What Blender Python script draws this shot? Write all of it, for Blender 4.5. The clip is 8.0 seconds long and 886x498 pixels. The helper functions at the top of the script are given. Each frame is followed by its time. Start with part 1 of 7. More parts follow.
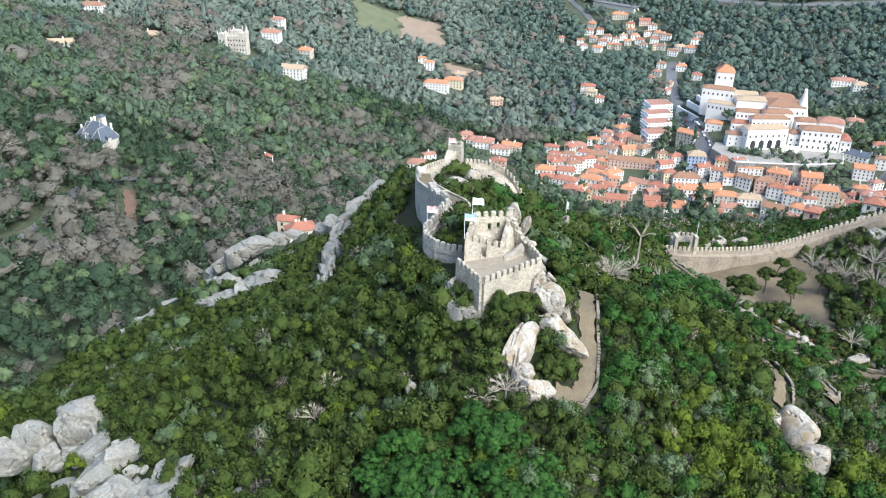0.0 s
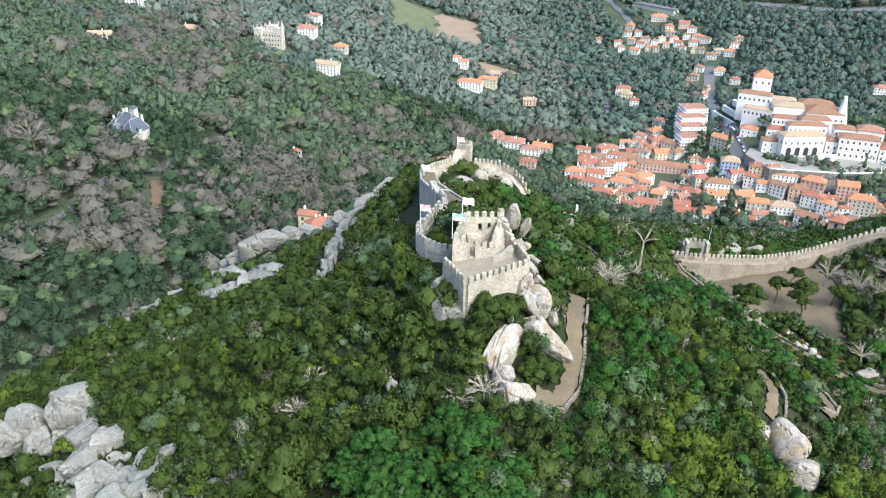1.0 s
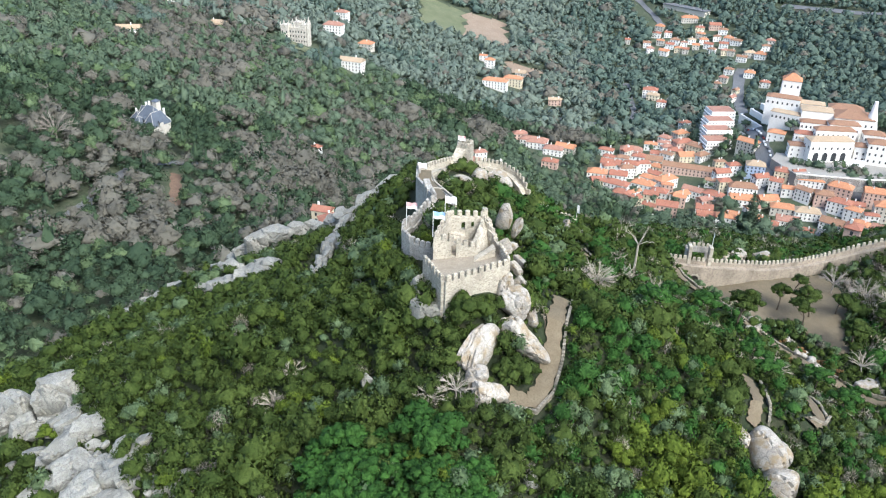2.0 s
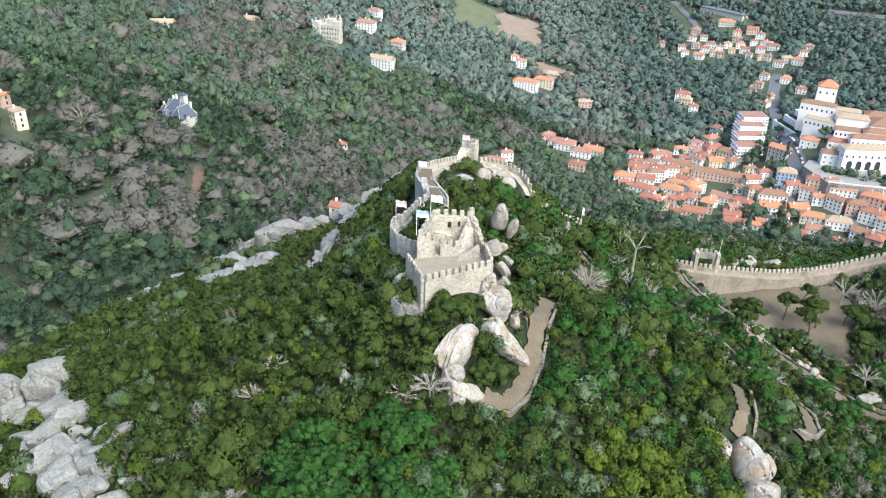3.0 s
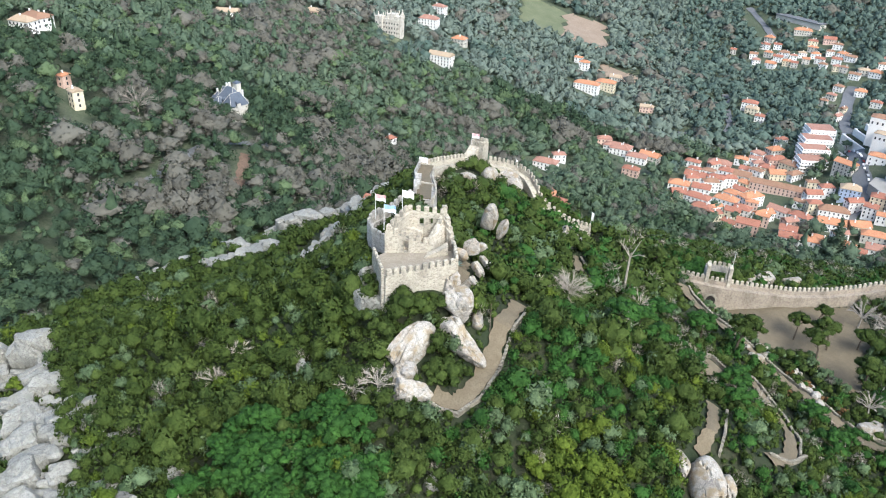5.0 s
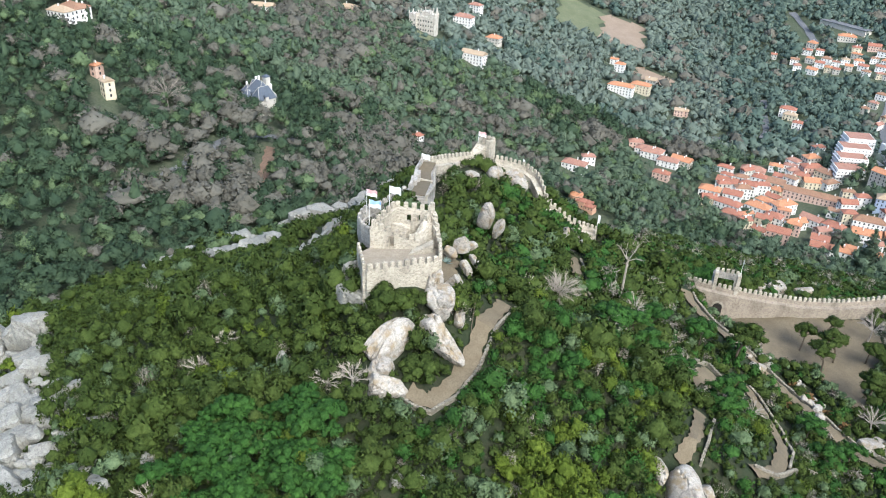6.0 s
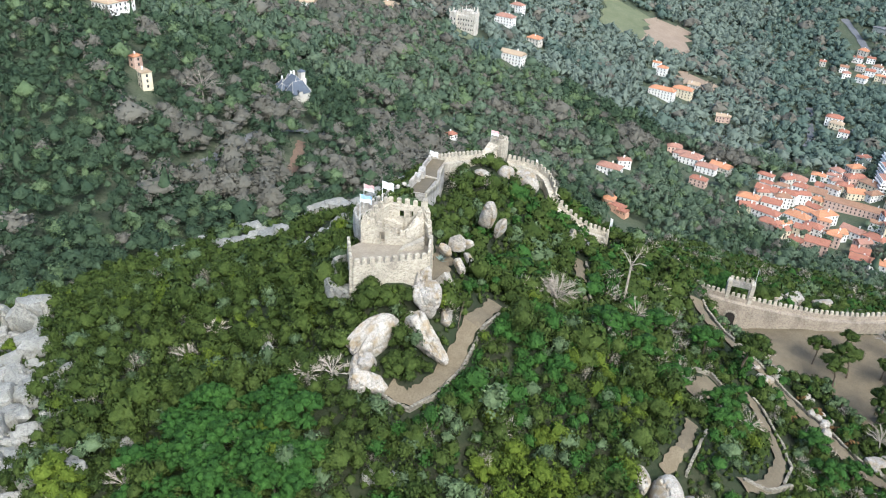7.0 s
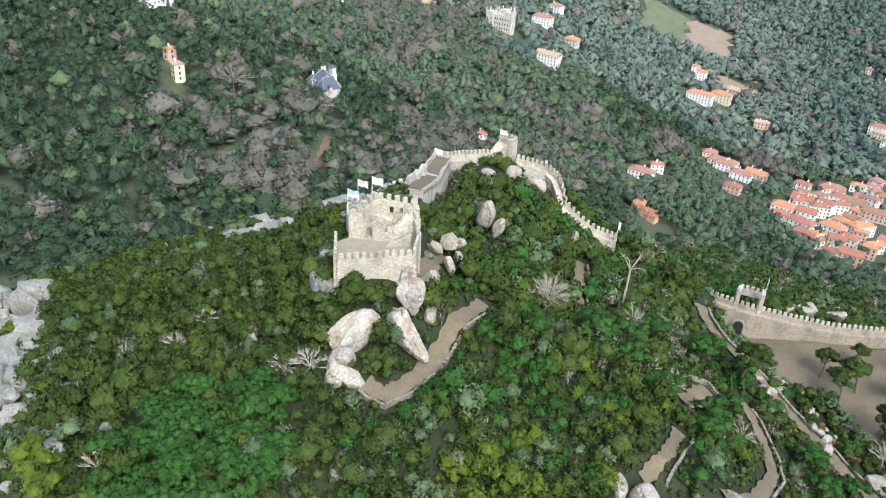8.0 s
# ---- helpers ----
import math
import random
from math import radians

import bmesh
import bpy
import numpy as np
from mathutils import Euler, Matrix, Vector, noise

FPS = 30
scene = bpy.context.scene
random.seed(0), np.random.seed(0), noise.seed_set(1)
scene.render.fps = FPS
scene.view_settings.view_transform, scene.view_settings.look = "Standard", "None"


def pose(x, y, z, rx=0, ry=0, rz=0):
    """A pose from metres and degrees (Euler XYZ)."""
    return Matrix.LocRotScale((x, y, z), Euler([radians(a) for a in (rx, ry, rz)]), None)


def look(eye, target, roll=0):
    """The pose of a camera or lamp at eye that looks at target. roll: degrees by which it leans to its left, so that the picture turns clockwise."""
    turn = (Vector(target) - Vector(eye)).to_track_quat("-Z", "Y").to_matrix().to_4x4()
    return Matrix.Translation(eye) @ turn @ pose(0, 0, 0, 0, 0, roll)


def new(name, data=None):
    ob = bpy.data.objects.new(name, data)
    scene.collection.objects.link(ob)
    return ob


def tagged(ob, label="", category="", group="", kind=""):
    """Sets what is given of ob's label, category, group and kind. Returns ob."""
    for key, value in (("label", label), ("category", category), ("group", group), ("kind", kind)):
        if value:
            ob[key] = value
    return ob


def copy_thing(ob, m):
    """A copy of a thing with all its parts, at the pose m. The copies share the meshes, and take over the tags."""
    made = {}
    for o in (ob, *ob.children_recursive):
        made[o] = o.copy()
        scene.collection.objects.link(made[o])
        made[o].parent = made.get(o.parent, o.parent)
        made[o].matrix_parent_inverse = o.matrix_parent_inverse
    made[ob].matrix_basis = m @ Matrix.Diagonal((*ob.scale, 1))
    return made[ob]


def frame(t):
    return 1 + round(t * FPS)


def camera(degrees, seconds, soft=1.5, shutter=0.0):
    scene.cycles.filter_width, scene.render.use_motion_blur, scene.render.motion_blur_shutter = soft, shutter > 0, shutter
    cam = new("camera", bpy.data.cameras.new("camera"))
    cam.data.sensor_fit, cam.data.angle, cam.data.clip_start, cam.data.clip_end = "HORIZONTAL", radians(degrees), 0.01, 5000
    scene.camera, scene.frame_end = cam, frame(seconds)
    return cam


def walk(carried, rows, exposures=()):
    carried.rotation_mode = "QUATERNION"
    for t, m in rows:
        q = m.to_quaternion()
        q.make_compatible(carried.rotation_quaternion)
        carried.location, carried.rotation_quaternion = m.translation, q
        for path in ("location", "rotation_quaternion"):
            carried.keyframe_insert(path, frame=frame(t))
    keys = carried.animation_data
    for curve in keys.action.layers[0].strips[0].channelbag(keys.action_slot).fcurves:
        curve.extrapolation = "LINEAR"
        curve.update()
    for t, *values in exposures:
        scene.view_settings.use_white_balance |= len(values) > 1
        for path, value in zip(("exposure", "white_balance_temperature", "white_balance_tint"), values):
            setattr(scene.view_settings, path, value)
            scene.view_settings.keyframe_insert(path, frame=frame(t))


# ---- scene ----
cam = camera(57.5, 8.0, soft=1.1)
PATH = [
    (0, (-2.972, -1.436, 260.389), (-2.968, 0.332, 259.454), 0.8),
    (0.5, (0.647, -1.232, 260.398), (0.606, 0.534, 259.461), 1.0),
    (1, (4.694, -0.909, 260.417), (4.611, 0.855, 259.478), 1.2),
    (1.5, (8.441, -0.647, 260.454), (8.323, 1.113, 259.513), 1.3),
    (3, (20.142, 0.898, 260.497), (19.91, 2.645, 259.55), 1.8),
    (3.5, (23.844, 1.571, 260.545), (23.564, 3.309, 259.597), 1.9),
    (4, (27.868, 2.474, 260.536), (27.547, 4.204, 259.585), 2.2),
    (4.5, (31.573, 3.36, 260.598), (31.22, 5.083, 259.644), 2.4),
    (6, (43.06, 6.811, 260.528), (42.591, 8.5, 259.565), 3.1),
    (6.5, (46.733, 8.276, 260.372), (46.216, 9.949, 259.406), 3.3),
    (7, (50.527, 9.932, 260.235), (49.964, 11.588, 259.266), 3.5),
    (7.5, (54.064, 11.525, 260.259), (53.461, 13.165, 259.285), 3.7),
    (8, (57.805, 13.345, 260.193), (57.158, 14.966, 259.217), 3.9),
]
walk(cam, [(t, look(eye, target, roll)) for t, eye, target, roll in PATH], [(0.0, 1.34, 5950, 6), (8.0, 1.23, 5950, 6)])

# ---- daylight: a bright, thinly veiled sky with a soft sun ----
world = bpy.data.worlds.new("sky")
scene.world = world
world.use_nodes = True
sky = world.node_tree.nodes.new("ShaderNodeTexSky")
sky.sky_type, sky.sun_disc = "NISHITA", False
sky.sun_elevation, sky.sun_rotation = radians(47), radians(137)
sky.air_density, sky.dust_density = 1.0, 3.0
back = world.node_tree.nodes["Background"]
back.inputs[1].default_value = 0.15
world.node_tree.links.new(sky.outputs[0], back.inputs[0])
sun = new("sun", bpy.data.lights.new("sun", "SUN"))
sun.data.energy, sun.data.angle, sun.data.color = 1.75, radians(38), (1.0, 0.965, 0.90)
sun.matrix_world = look((0, 0, 0), (-0.46, 0.50, -0.74))

# ---- materials ----
def material(name, rough=0.9):
    m = bpy.data.materials.new(name)
    m.use_nodes = True
    nodes = m.node_tree.nodes
    b = nodes["Principled BSDF"]
    b.inputs["Roughness"].default_value = rough
    b.inputs["Specular IOR Level"].default_value = 0.25
    return m, nodes, m.node_tree.links, b


def mix_colour(nodes, links, fac, a, b, kind="MIX"):
    n = nodes.new("ShaderNodeMix")
    n.data_type, n.blend_type = "RGBA", kind
    for slot, v in ((0, fac), (6, a), (7, b)):
        if hasattr(v, "is_output"):
            links.new(v, n.inputs[slot])
        elif slot:
            n.inputs[slot].default_value = (*v, 1)
        else:
            n.inputs[slot].default_value = v
    return n.outputs[2]


def place(nodes):
    return nodes.new("ShaderNodeNewGeometry").outputs["Position"]


def noise_at(nodes, links, where, scale, detail=4.0, rough=0.6, stretch=None):
    if stretch:
        s = nodes.new("ShaderNodeMapping")
        s.inputs["Scale"].default_value = stretch
        links.new(where, s.inputs[0])
        where = s.outputs[0]
    n = nodes.new("ShaderNodeTexNoise")
    n.inputs["Scale"].default_value, n.inputs["Detail"].default_value, n.inputs["Roughness"].default_value = scale, detail, rough
    links.new(where, n.inputs["Vector"])
    return n.outputs[0]


def ramp(nodes, links, value, low, high, a=0.0, b=1.0):
    n = nodes.new("ShaderNodeMapRange")
    for slot, v in ((1, low), (2, high), (3, a), (4, b)):
        n.inputs[slot].default_value = v
    links.new(value, n.inputs[0])
    return n.outputs[0]


def relief(nodes, links, shader, height, strength, distance):
    n = nodes.new("ShaderNodeBump")
    n.inputs["Strength"].default_value, n.inputs["Distance"].default_value = strength, distance
    links.new(height, n.inputs["Height"])
    links.new(n.outputs[0], shader.inputs["Normal"])


def mottled(name, colours, scale, fine, rough=0.9, bump=0.4, depth=0.05, stretch=None):
    """A surface of three colours mixed by a coarse and a fine noise."""
    m, nodes, links, b = material(name, rough)
    where = place(nodes)
    coarse = noise_at(nodes, links, where, scale, 3.0, 0.6, stretch)
    grain = noise_at(nodes, links, where, fine, 5.0, 0.7, stretch)
    c = mix_colour(nodes, links, ramp(nodes, links, coarse, 0.38, 0.62), colours[0], colours[1])
    c = mix_colour(nodes, links, ramp(nodes, links, grain, 0.42, 0.66), c, colours[2])
    links.new(c, b.inputs["Base Color"])
    relief(nodes, links, b, grain, bump, depth)
    return m


def masonry(name, light, dark, joint, size):
    """Rubble masonry: uneven stones with joints, weather stains above them."""
    m, nodes, links, b = material(name, 0.95)
    where = place(nodes)
    s = nodes.new("ShaderNodeMapping")
    s.inputs["Scale"].default_value = (1, 1, 1.5)
    links.new(where, s.inputs[0])
    stones, edge = nodes.new("ShaderNodeTexVoronoi"), nodes.new("ShaderNodeTexVoronoi")
    edge.feature = "DISTANCE_TO_EDGE"
    for v in (stones, edge):
        v.inputs["Scale"].default_value = 1.0 / size
        links.new(s.outputs[0], v.inputs["Vector"])
    grey = nodes.new("ShaderNodeSeparateColor")
    links.new(stones.outputs["Color"], grey.inputs[0])
    c = mix_colour(nodes, links, ramp(nodes, links, grey.outputs[0], 0.1, 0.9), dark, light)
    c = mix_colour(nodes, links, ramp(nodes, links, edge.outputs[0], 0.0, 0.14, 0.75, 0.0), c, joint)
    stain = noise_at(nodes, links, where, 0.35, 5.0, 0.65, (1, 1, 0.45))
    c = mix_colour(nodes, links, ramp(nodes, links, stain, 0.48, 0.68, 0.0, 0.55), c, tuple(0.45 * v for v in dark))
    links.new(c, b.inputs["Base Color"])
    relief(nodes, links, b, ramp(nodes, links, edge.outputs[0], 0.0, 0.25), 0.8, 0.06)
    return m


def granite(name, light, dark, lichen, bare=0.52):
    m, nodes, links, b = material(name, 0.95)
    where = place(nodes)
    big, mid, fine = (noise_at(nodes, links, where, s, d, 0.65) for s, d in ((0.22, 5.0), (2.2, 7.0), (7.0, 6.0)))
    c = mix_colour(nodes, links, ramp(nodes, links, big, 0.35, 0.65), light, dark)
    c = mix_colour(nodes, links, ramp(nodes, links, mid, 0.50, 0.66, 0.0, 0.6), c, tuple(0.45 * v for v in dark))
    c = mix_colour(nodes, links, ramp(nodes, links, fine, 0.49, 0.64, 0.0, 0.7), c, tuple(0.4 * v for v in dark))
    c = mix_colour(nodes, links, ramp(nodes, links, noise_at(nodes, links, where, 0.7, 5.0), bare, bare + 0.14, 0.0, 0.75), c, lichen)
    links.new(c, b.inputs["Base Color"])
    crack = nodes.new("ShaderNodeTexVoronoi")
    crack.feature = "DISTANCE_TO_EDGE"
    crack.inputs["Scale"].default_value = 0.3
    bend = nodes.new("ShaderNodeVectorMath")
    bend.operation = "MULTIPLY_ADD"
    bend.inputs[1].default_value = (2.2, 2.2, 2.2)
    warp = nodes.new("ShaderNodeTexNoise")
    warp.inputs["Scale"].default_value = 0.6
    links.new(where, warp.inputs["Vector"])
    links.new(warp.outputs["Color"], bend.inputs[0])
    links.new(where, bend.inputs[2])
    links.new(bend.outputs[0], crack.inputs["Vector"])
    both = nodes.new("ShaderNodeMath")
    both.operation = "ADD"
    links.new(ramp(nodes, links, crack.outputs[0], 0.0, 0.05), both.inputs[0])
    links.new(fine, both.inputs[1])
    joint = mix_colour(nodes, links, ramp(nodes, links, crack.outputs[0], 0.0, 0.02, 0.22, 0.0), c, tuple(0.4 * v for v in dark))
    links.new(joint, b.inputs["Base Color"])
    relief(nodes, links, b, both.outputs[0], 0.7, 0.12)
    return m


def foliage(name, dark, mid, bright, patch=7.0, clump=2.6, gap_shade=0.42, speckle=0.42, bump=0.55):
    """Leaves: each plant has its own tone, each spray its own shade, and patches differ across the hill."""
    m, nodes, links, b = material(name, 0.8)
    b.inputs["Specular IOR Level"].default_value = 0.12
    tone = nodes.new("ShaderNodeAttribute")
    tone.attribute_name = "tone"
    geo = nodes.new("ShaderNodeNewGeometry")
    where = geo.outputs["Position"]
    c = mix_colour(nodes, links, ramp(nodes, links, tone.outputs["Fac"], 0.1, 0.9), dark, mid)
    c = mix_colour(nodes, links, ramp(nodes, links, geo.outputs["Random Per Island"], 0.2, 1.0, 0.0, speckle), c, bright)
    c = mix_colour(nodes, links, ramp(nodes, links, noise_at(nodes, links, where, 1.0 / patch, 3.0), 0.5, 0.72, 0.0, 0.38), c, bright)
    # Random dark blotches in the colour stand in for shade between leaf sprays.
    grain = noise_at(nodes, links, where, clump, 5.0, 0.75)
    c = mix_colour(nodes, links, ramp(nodes, links, grain, 0.45, 0.65, 0.0, gap_shade), c, tuple(0.5 * v for v in dark))
    links.new(c, b.inputs["Base Color"])
    relief(nodes, links, b, grain, bump, 0.55 / clump)
    return m


STONE = masonry("castle_stone", (0.46, 0.415, 0.325), (0.295, 0.262, 0.208), (0.49, 0.445, 0.365), 0.42)
STONE_GREY = masonry("grey_castle_stone", (0.430, 0.400, 0.350), (0.285, 0.265, 0.235), (0.470, 0.440, 0.390), 0.42)
GRANITE = granite("granite", (0.335, 0.326, 0.286), (0.222, 0.214, 0.186), (0.200, 0.196, 0.156))
GRANITE_PALE = granite("pale_granite", (0.450, 0.420, 0.366), (0.300, 0.270, 0.230), (0.235, 0.175, 0.095), 0.49)
SAND = mottled("trodden_sand", ((0.146, 0.117, 0.076), (0.174, 0.142, 0.094), (0.114, 0.091, 0.057)), 0.5, 4.0)
SOIL = mottled("leaf_litter", ((0.023, 0.032, 0.014), (0.038, 0.039, 0.021), (0.017, 0.027, 0.011)), 0.12, 1.5, bump=0.6, depth=0.3)
COURT = mottled("court_floor", ((0.255, 0.218, 0.165), (0.300, 0.260, 0.205), (0.205, 0.175, 0.130)), 0.8, 5.0)
DRY_WALL = masonry("path_wall_stone", (0.33, 0.30, 0.235), (0.21, 0.19, 0.148), (0.16, 0.14, 0.11), 0.3)
SHRUB = foliage("shrub_leaves", (0.026, 0.044, 0.009), (0.047, 0.071, 0.014), (0.084, 0.114, 0.028), patch=11.0, gap_shade=0.6)
BRIGHT = foliage("bright_leaves", (0.018, 0.052, 0.011), (0.033, 0.088, 0.016), (0.060, 0.130, 0.025), gap_shade=0.55)
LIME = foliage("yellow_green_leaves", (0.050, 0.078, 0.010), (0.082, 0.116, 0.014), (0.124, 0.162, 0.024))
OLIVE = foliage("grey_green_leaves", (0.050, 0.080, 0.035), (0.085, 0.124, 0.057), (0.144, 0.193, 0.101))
# Woods: paler and bluer with distance, haze put into the leaf colours.
WOOD_GREEN = foliage("wood_leaves", (0.056, 0.086, 0.055), (0.088, 0.124, 0.078), (0.128, 0.160, 0.100), 30.000, clump=0.9, gap_shade=0.2, speckle=0.22, bump=0.35)
# Dark green leaves, darkened further to carry some of the hill's shade.
WOOD_DARK = foliage("dense_wood_leaves", (0.026, 0.046, 0.026), (0.045, 0.072, 0.039), (0.074, 0.104, 0.057), 30.000, clump=0.9, gap_shade=0.2, speckle=0.22, bump=0.35)
WOOD_HAZED = foliage("hazed_wood_leaves", (0.092, 0.120, 0.098), (0.128, 0.160, 0.128), (0.168, 0.196, 0.156), 40.000, clump=0.9, gap_shade=0.2, speckle=0.22, bump=0.35)
PINE_HAZED = foliage("hazed_pine_needles", (0.058, 0.090, 0.074), (0.090, 0.126, 0.100), (0.132, 0.162, 0.126), 40.000, clump=0.9, gap_shade=0.2, speckle=0.22, bump=0.35)
TWIG = mottled("bare_twigs", ((0.265, 0.235, 0.200), (0.315, 0.285, 0.245), (0.210, 0.185, 0.155)), 0.05, 1.0)
PALE_TWIG = mottled("pale_dead_twigs", ((0.330, 0.292, 0.242), (0.407, 0.369, 0.308), (0.242, 0.204, 0.165)), 0.4, 3.0)
AGAVE = mottled("agave_leaf", ((0.15, 0.21, 0.19), (0.20, 0.27, 0.24), (0.12, 0.17, 0.14)), 0.8, 4.0, bump=0.1)
BARK = mottled("bark", ((0.10, 0.078, 0.055), (0.14, 0.11, 0.08), (0.06, 0.046, 0.034)), 1.5, 9.0, stretch=(1, 1, 0.3))
ROOFS = [mottled(n, c, 0.25, 2.5, bump=0.5, depth=0.1) for n, c in (
    ("orange_tiles", ((0.42, 0.185, 0.095), (0.34, 0.140, 0.075), (0.48, 0.26, 0.15))),
    ("red_tiles", ((0.29, 0.115, 0.078), (0.23, 0.090, 0.062), (0.36, 0.18, 0.12))),
    ("brown_tiles", ((0.245, 0.135, 0.085), (0.20, 0.108, 0.070), (0.30, 0.19, 0.125))),
    ("faded_pink_tiles", ((0.30, 0.150, 0.108), (0.245, 0.118, 0.086), (0.36, 0.22, 0.165))),
    ("pale_ochre_tiles", ((0.36, 0.27, 0.175), (0.30, 0.225, 0.15), (0.42, 0.33, 0.235))),
    ("slate", ((0.085, 0.105, 0.135), (0.11, 0.13, 0.16), (0.07, 0.08, 0.10))))]
PLASTERS = [mottled(n, c, 0.15, 1.2, bump=0.1) for n, c in (
    ("white_plaster", ((0.80, 0.78, 0.74), (0.83, 0.81, 0.78), (0.70, 0.67, 0.62))),
    ("cream_plaster", ((0.66, 0.58, 0.42), (0.70, 0.63, 0.48), (0.56, 0.48, 0.34))),
    ("pink_plaster", ((0.60, 0.42, 0.34), (0.64, 0.47, 0.39), (0.50, 0.35, 0.28))),
    ("blue_plaster", ((0.36, 0.44, 0.58), (0.42, 0.50, 0.62), (0.32, 0.38, 0.50))),
    ("weathered_plaster", ((0.52, 0.49, 0.43), (0.60, 0.57, 0.51), (0.42, 0.39, 0.33))))]
PANE = mottled("window_glass", ((0.045, 0.05, 0.055), (0.07, 0.075, 0.08), (0.035, 0.035, 0.04)), 0.5, 2.0, rough=0.15, bump=0.0)
PAVING = mottled("pale_paving", ((0.277, 0.264, 0.238), (0.310, 0.297, 0.271), (0.238, 0.224, 0.198)), 0.08, 1.0, bump=0.1)
ASPHALT = mottled("asphalt", ((0.13, 0.135, 0.14), (0.16, 0.165, 0.17), (0.10, 0.10, 0.105)), 0.08, 1.5, bump=0.1)
GOTHIC = masonry("carved_limestone", (0.58, 0.54, 0.46), (0.42, 0.39, 0.33), (0.50, 0.46, 0.40), 0.9)
GRASS = mottled("grass", ((0.115, 0.13, 0.07), (0.15, 0.155, 0.09), (0.09, 0.105, 0.055)), 0.06, 1.0)
FIELD = mottled("tilled_field", ((0.24, 0.18, 0.13), (0.28, 0.22, 0.16), (0.19, 0.14, 0.10)), 0.05, 0.8)
EARTH = mottled("leaf_strewn_earth", ((0.150, 0.098, 0.070), (0.185, 0.125, 0.090), (0.110, 0.075, 0.052)), 0.2, 1.5)
CAR_PAINT = [mottled(n, (c, tuple(1.1 * v for v in c), tuple(0.8 * v for v in c)), 1.0, 5.0, rough=0.3, bump=0.0) for n, c in (("white_car_paint", (0.7, 0.7, 0.7)), ("dark_car_paint", (0.05, 0.055, 0.07)), ("silver_car_paint", (0.4, 0.41, 0.43)), ("red_car_paint", (0.35, 0.05, 0.04)))]
RUBBER = mottled("tyre_rubber", ((0.02, 0.02, 0.02), (0.03, 0.03, 0.03), (0.015, 0.015, 0.015)), 3.0, 20.0)

BRACKEN = foliage("rust_bracken", (0.10, 0.055, 0.022), (0.15, 0.085, 0.035), (0.20, 0.13, 0.06))
UNDERWOOD = mottled("woodland_floor", ((0.062, 0.077, 0.045), (0.086, 0.095, 0.062), (0.045, 0.062, 0.034)), 0.06, 0.7, bump=0.6, depth=0.5)
STONE_TAN = masonry("sandy_wall_stone", (0.33, 0.278, 0.214), (0.23, 0.19, 0.148), (0.36, 0.315, 0.25), 0.42)
ORANGE_PLASTER = mottled("orange_plaster", ((0.56, 0.33, 0.22), (0.60, 0.38, 0.27), (0.48, 0.27, 0.18)), 0.2, 1.5, bump=0.1)
BARE_CROWN = foliage("bare_crown_twigs", (0.092, 0.088, 0.071), (0.122, 0.116, 0.094), (0.152, 0.146, 0.118), 20.0, clump=1.6, gap_shade=0.25, speckle=0.3, bump=0.35)

# ---- the lie of the land ----
def smooth_max(a, b, k):
    return 0.5 * (a + b + np.sqrt((a - b) ** 2 + k * k))


def ripple(x, y, size, seed=0.0):
    """A gentle unevenness between -1 and 1."""
    u, v = x / size, y / size
    return (np.sin(1.7 * u + 2.1 * v + seed) + np.sin(-2.3 * u + 1.3 * v + 2.0 * seed) + np.sin(0.9 * u - 2.9 * v + 0.7 * seed)) / 3.0


CREST = ((20, 172), (60, 178), (85, 185), (104, 188), (112, 192), (125, 190), (140, 185), (165, 182), (185, 182), (200, 178), (206, 173), (235, 146), (300, 100), (420, 45), (600, -60))
CREST_X = ((20, 4), (90, 7), (115, 8), (150, 3), (185, -2), (300, -15), (600, -40))


def castle_hill(x, y):
    crest = np.interp(y, *zip(*CREST))
    off = x - np.interp(y, *zip(*CREST_X))
    left = np.interp(-off, (0, 6, 50, 104, 125, 200, 420), (0, 1.5, 20, 44, 58, 110, 220))
    right = np.interp(off, (0, 6, 22, 32, 48, 58, 70, 90, 120, 300), (0, 1.5, 6.5, 10, 18, 22.5, 29, 42, 62, 200))
    beyond = np.maximum(-0.606 * (x + 62) + 0.795 * (y - 169), 0)  # past the rocky edge of the west slope
    edge = np.clip((-18 - x) / 18, 0, 1)
    steep = np.clip((y - 166) / 22, 0, 1) * np.clip((-off - 12) / 4, 0, 1) * (2.0 + 0.32 * np.clip(-off - 14, 0, 50))  # behind the ridge slabs
    return crest - np.where(off < 0, left, right) - edge * 0.52 * np.minimum(beyond, 70) - steep


def terrace(x, y):
    """The level ground inside the outer wall, east of the crest, and the slope that falls from it to the town."""
    rim = 217 - 0.10 * (x - 60)
    z = 147.4 + 0.30 * np.maximum(x - 128, 0) - 0.9 * np.maximum(42 - x, 0)
    z = z + 0.5 * np.clip(x - 107, 0, 45) * np.clip((y - 178) / 26, 0, 1) * np.clip((226 - y) / 12, 0, 1)
    return z - 0.42 * np.maximum(y - rim, 0) - 0.5 * np.maximum(y - rim - 92, 0) - 0.10 * np.maximum(110 - y, 0)


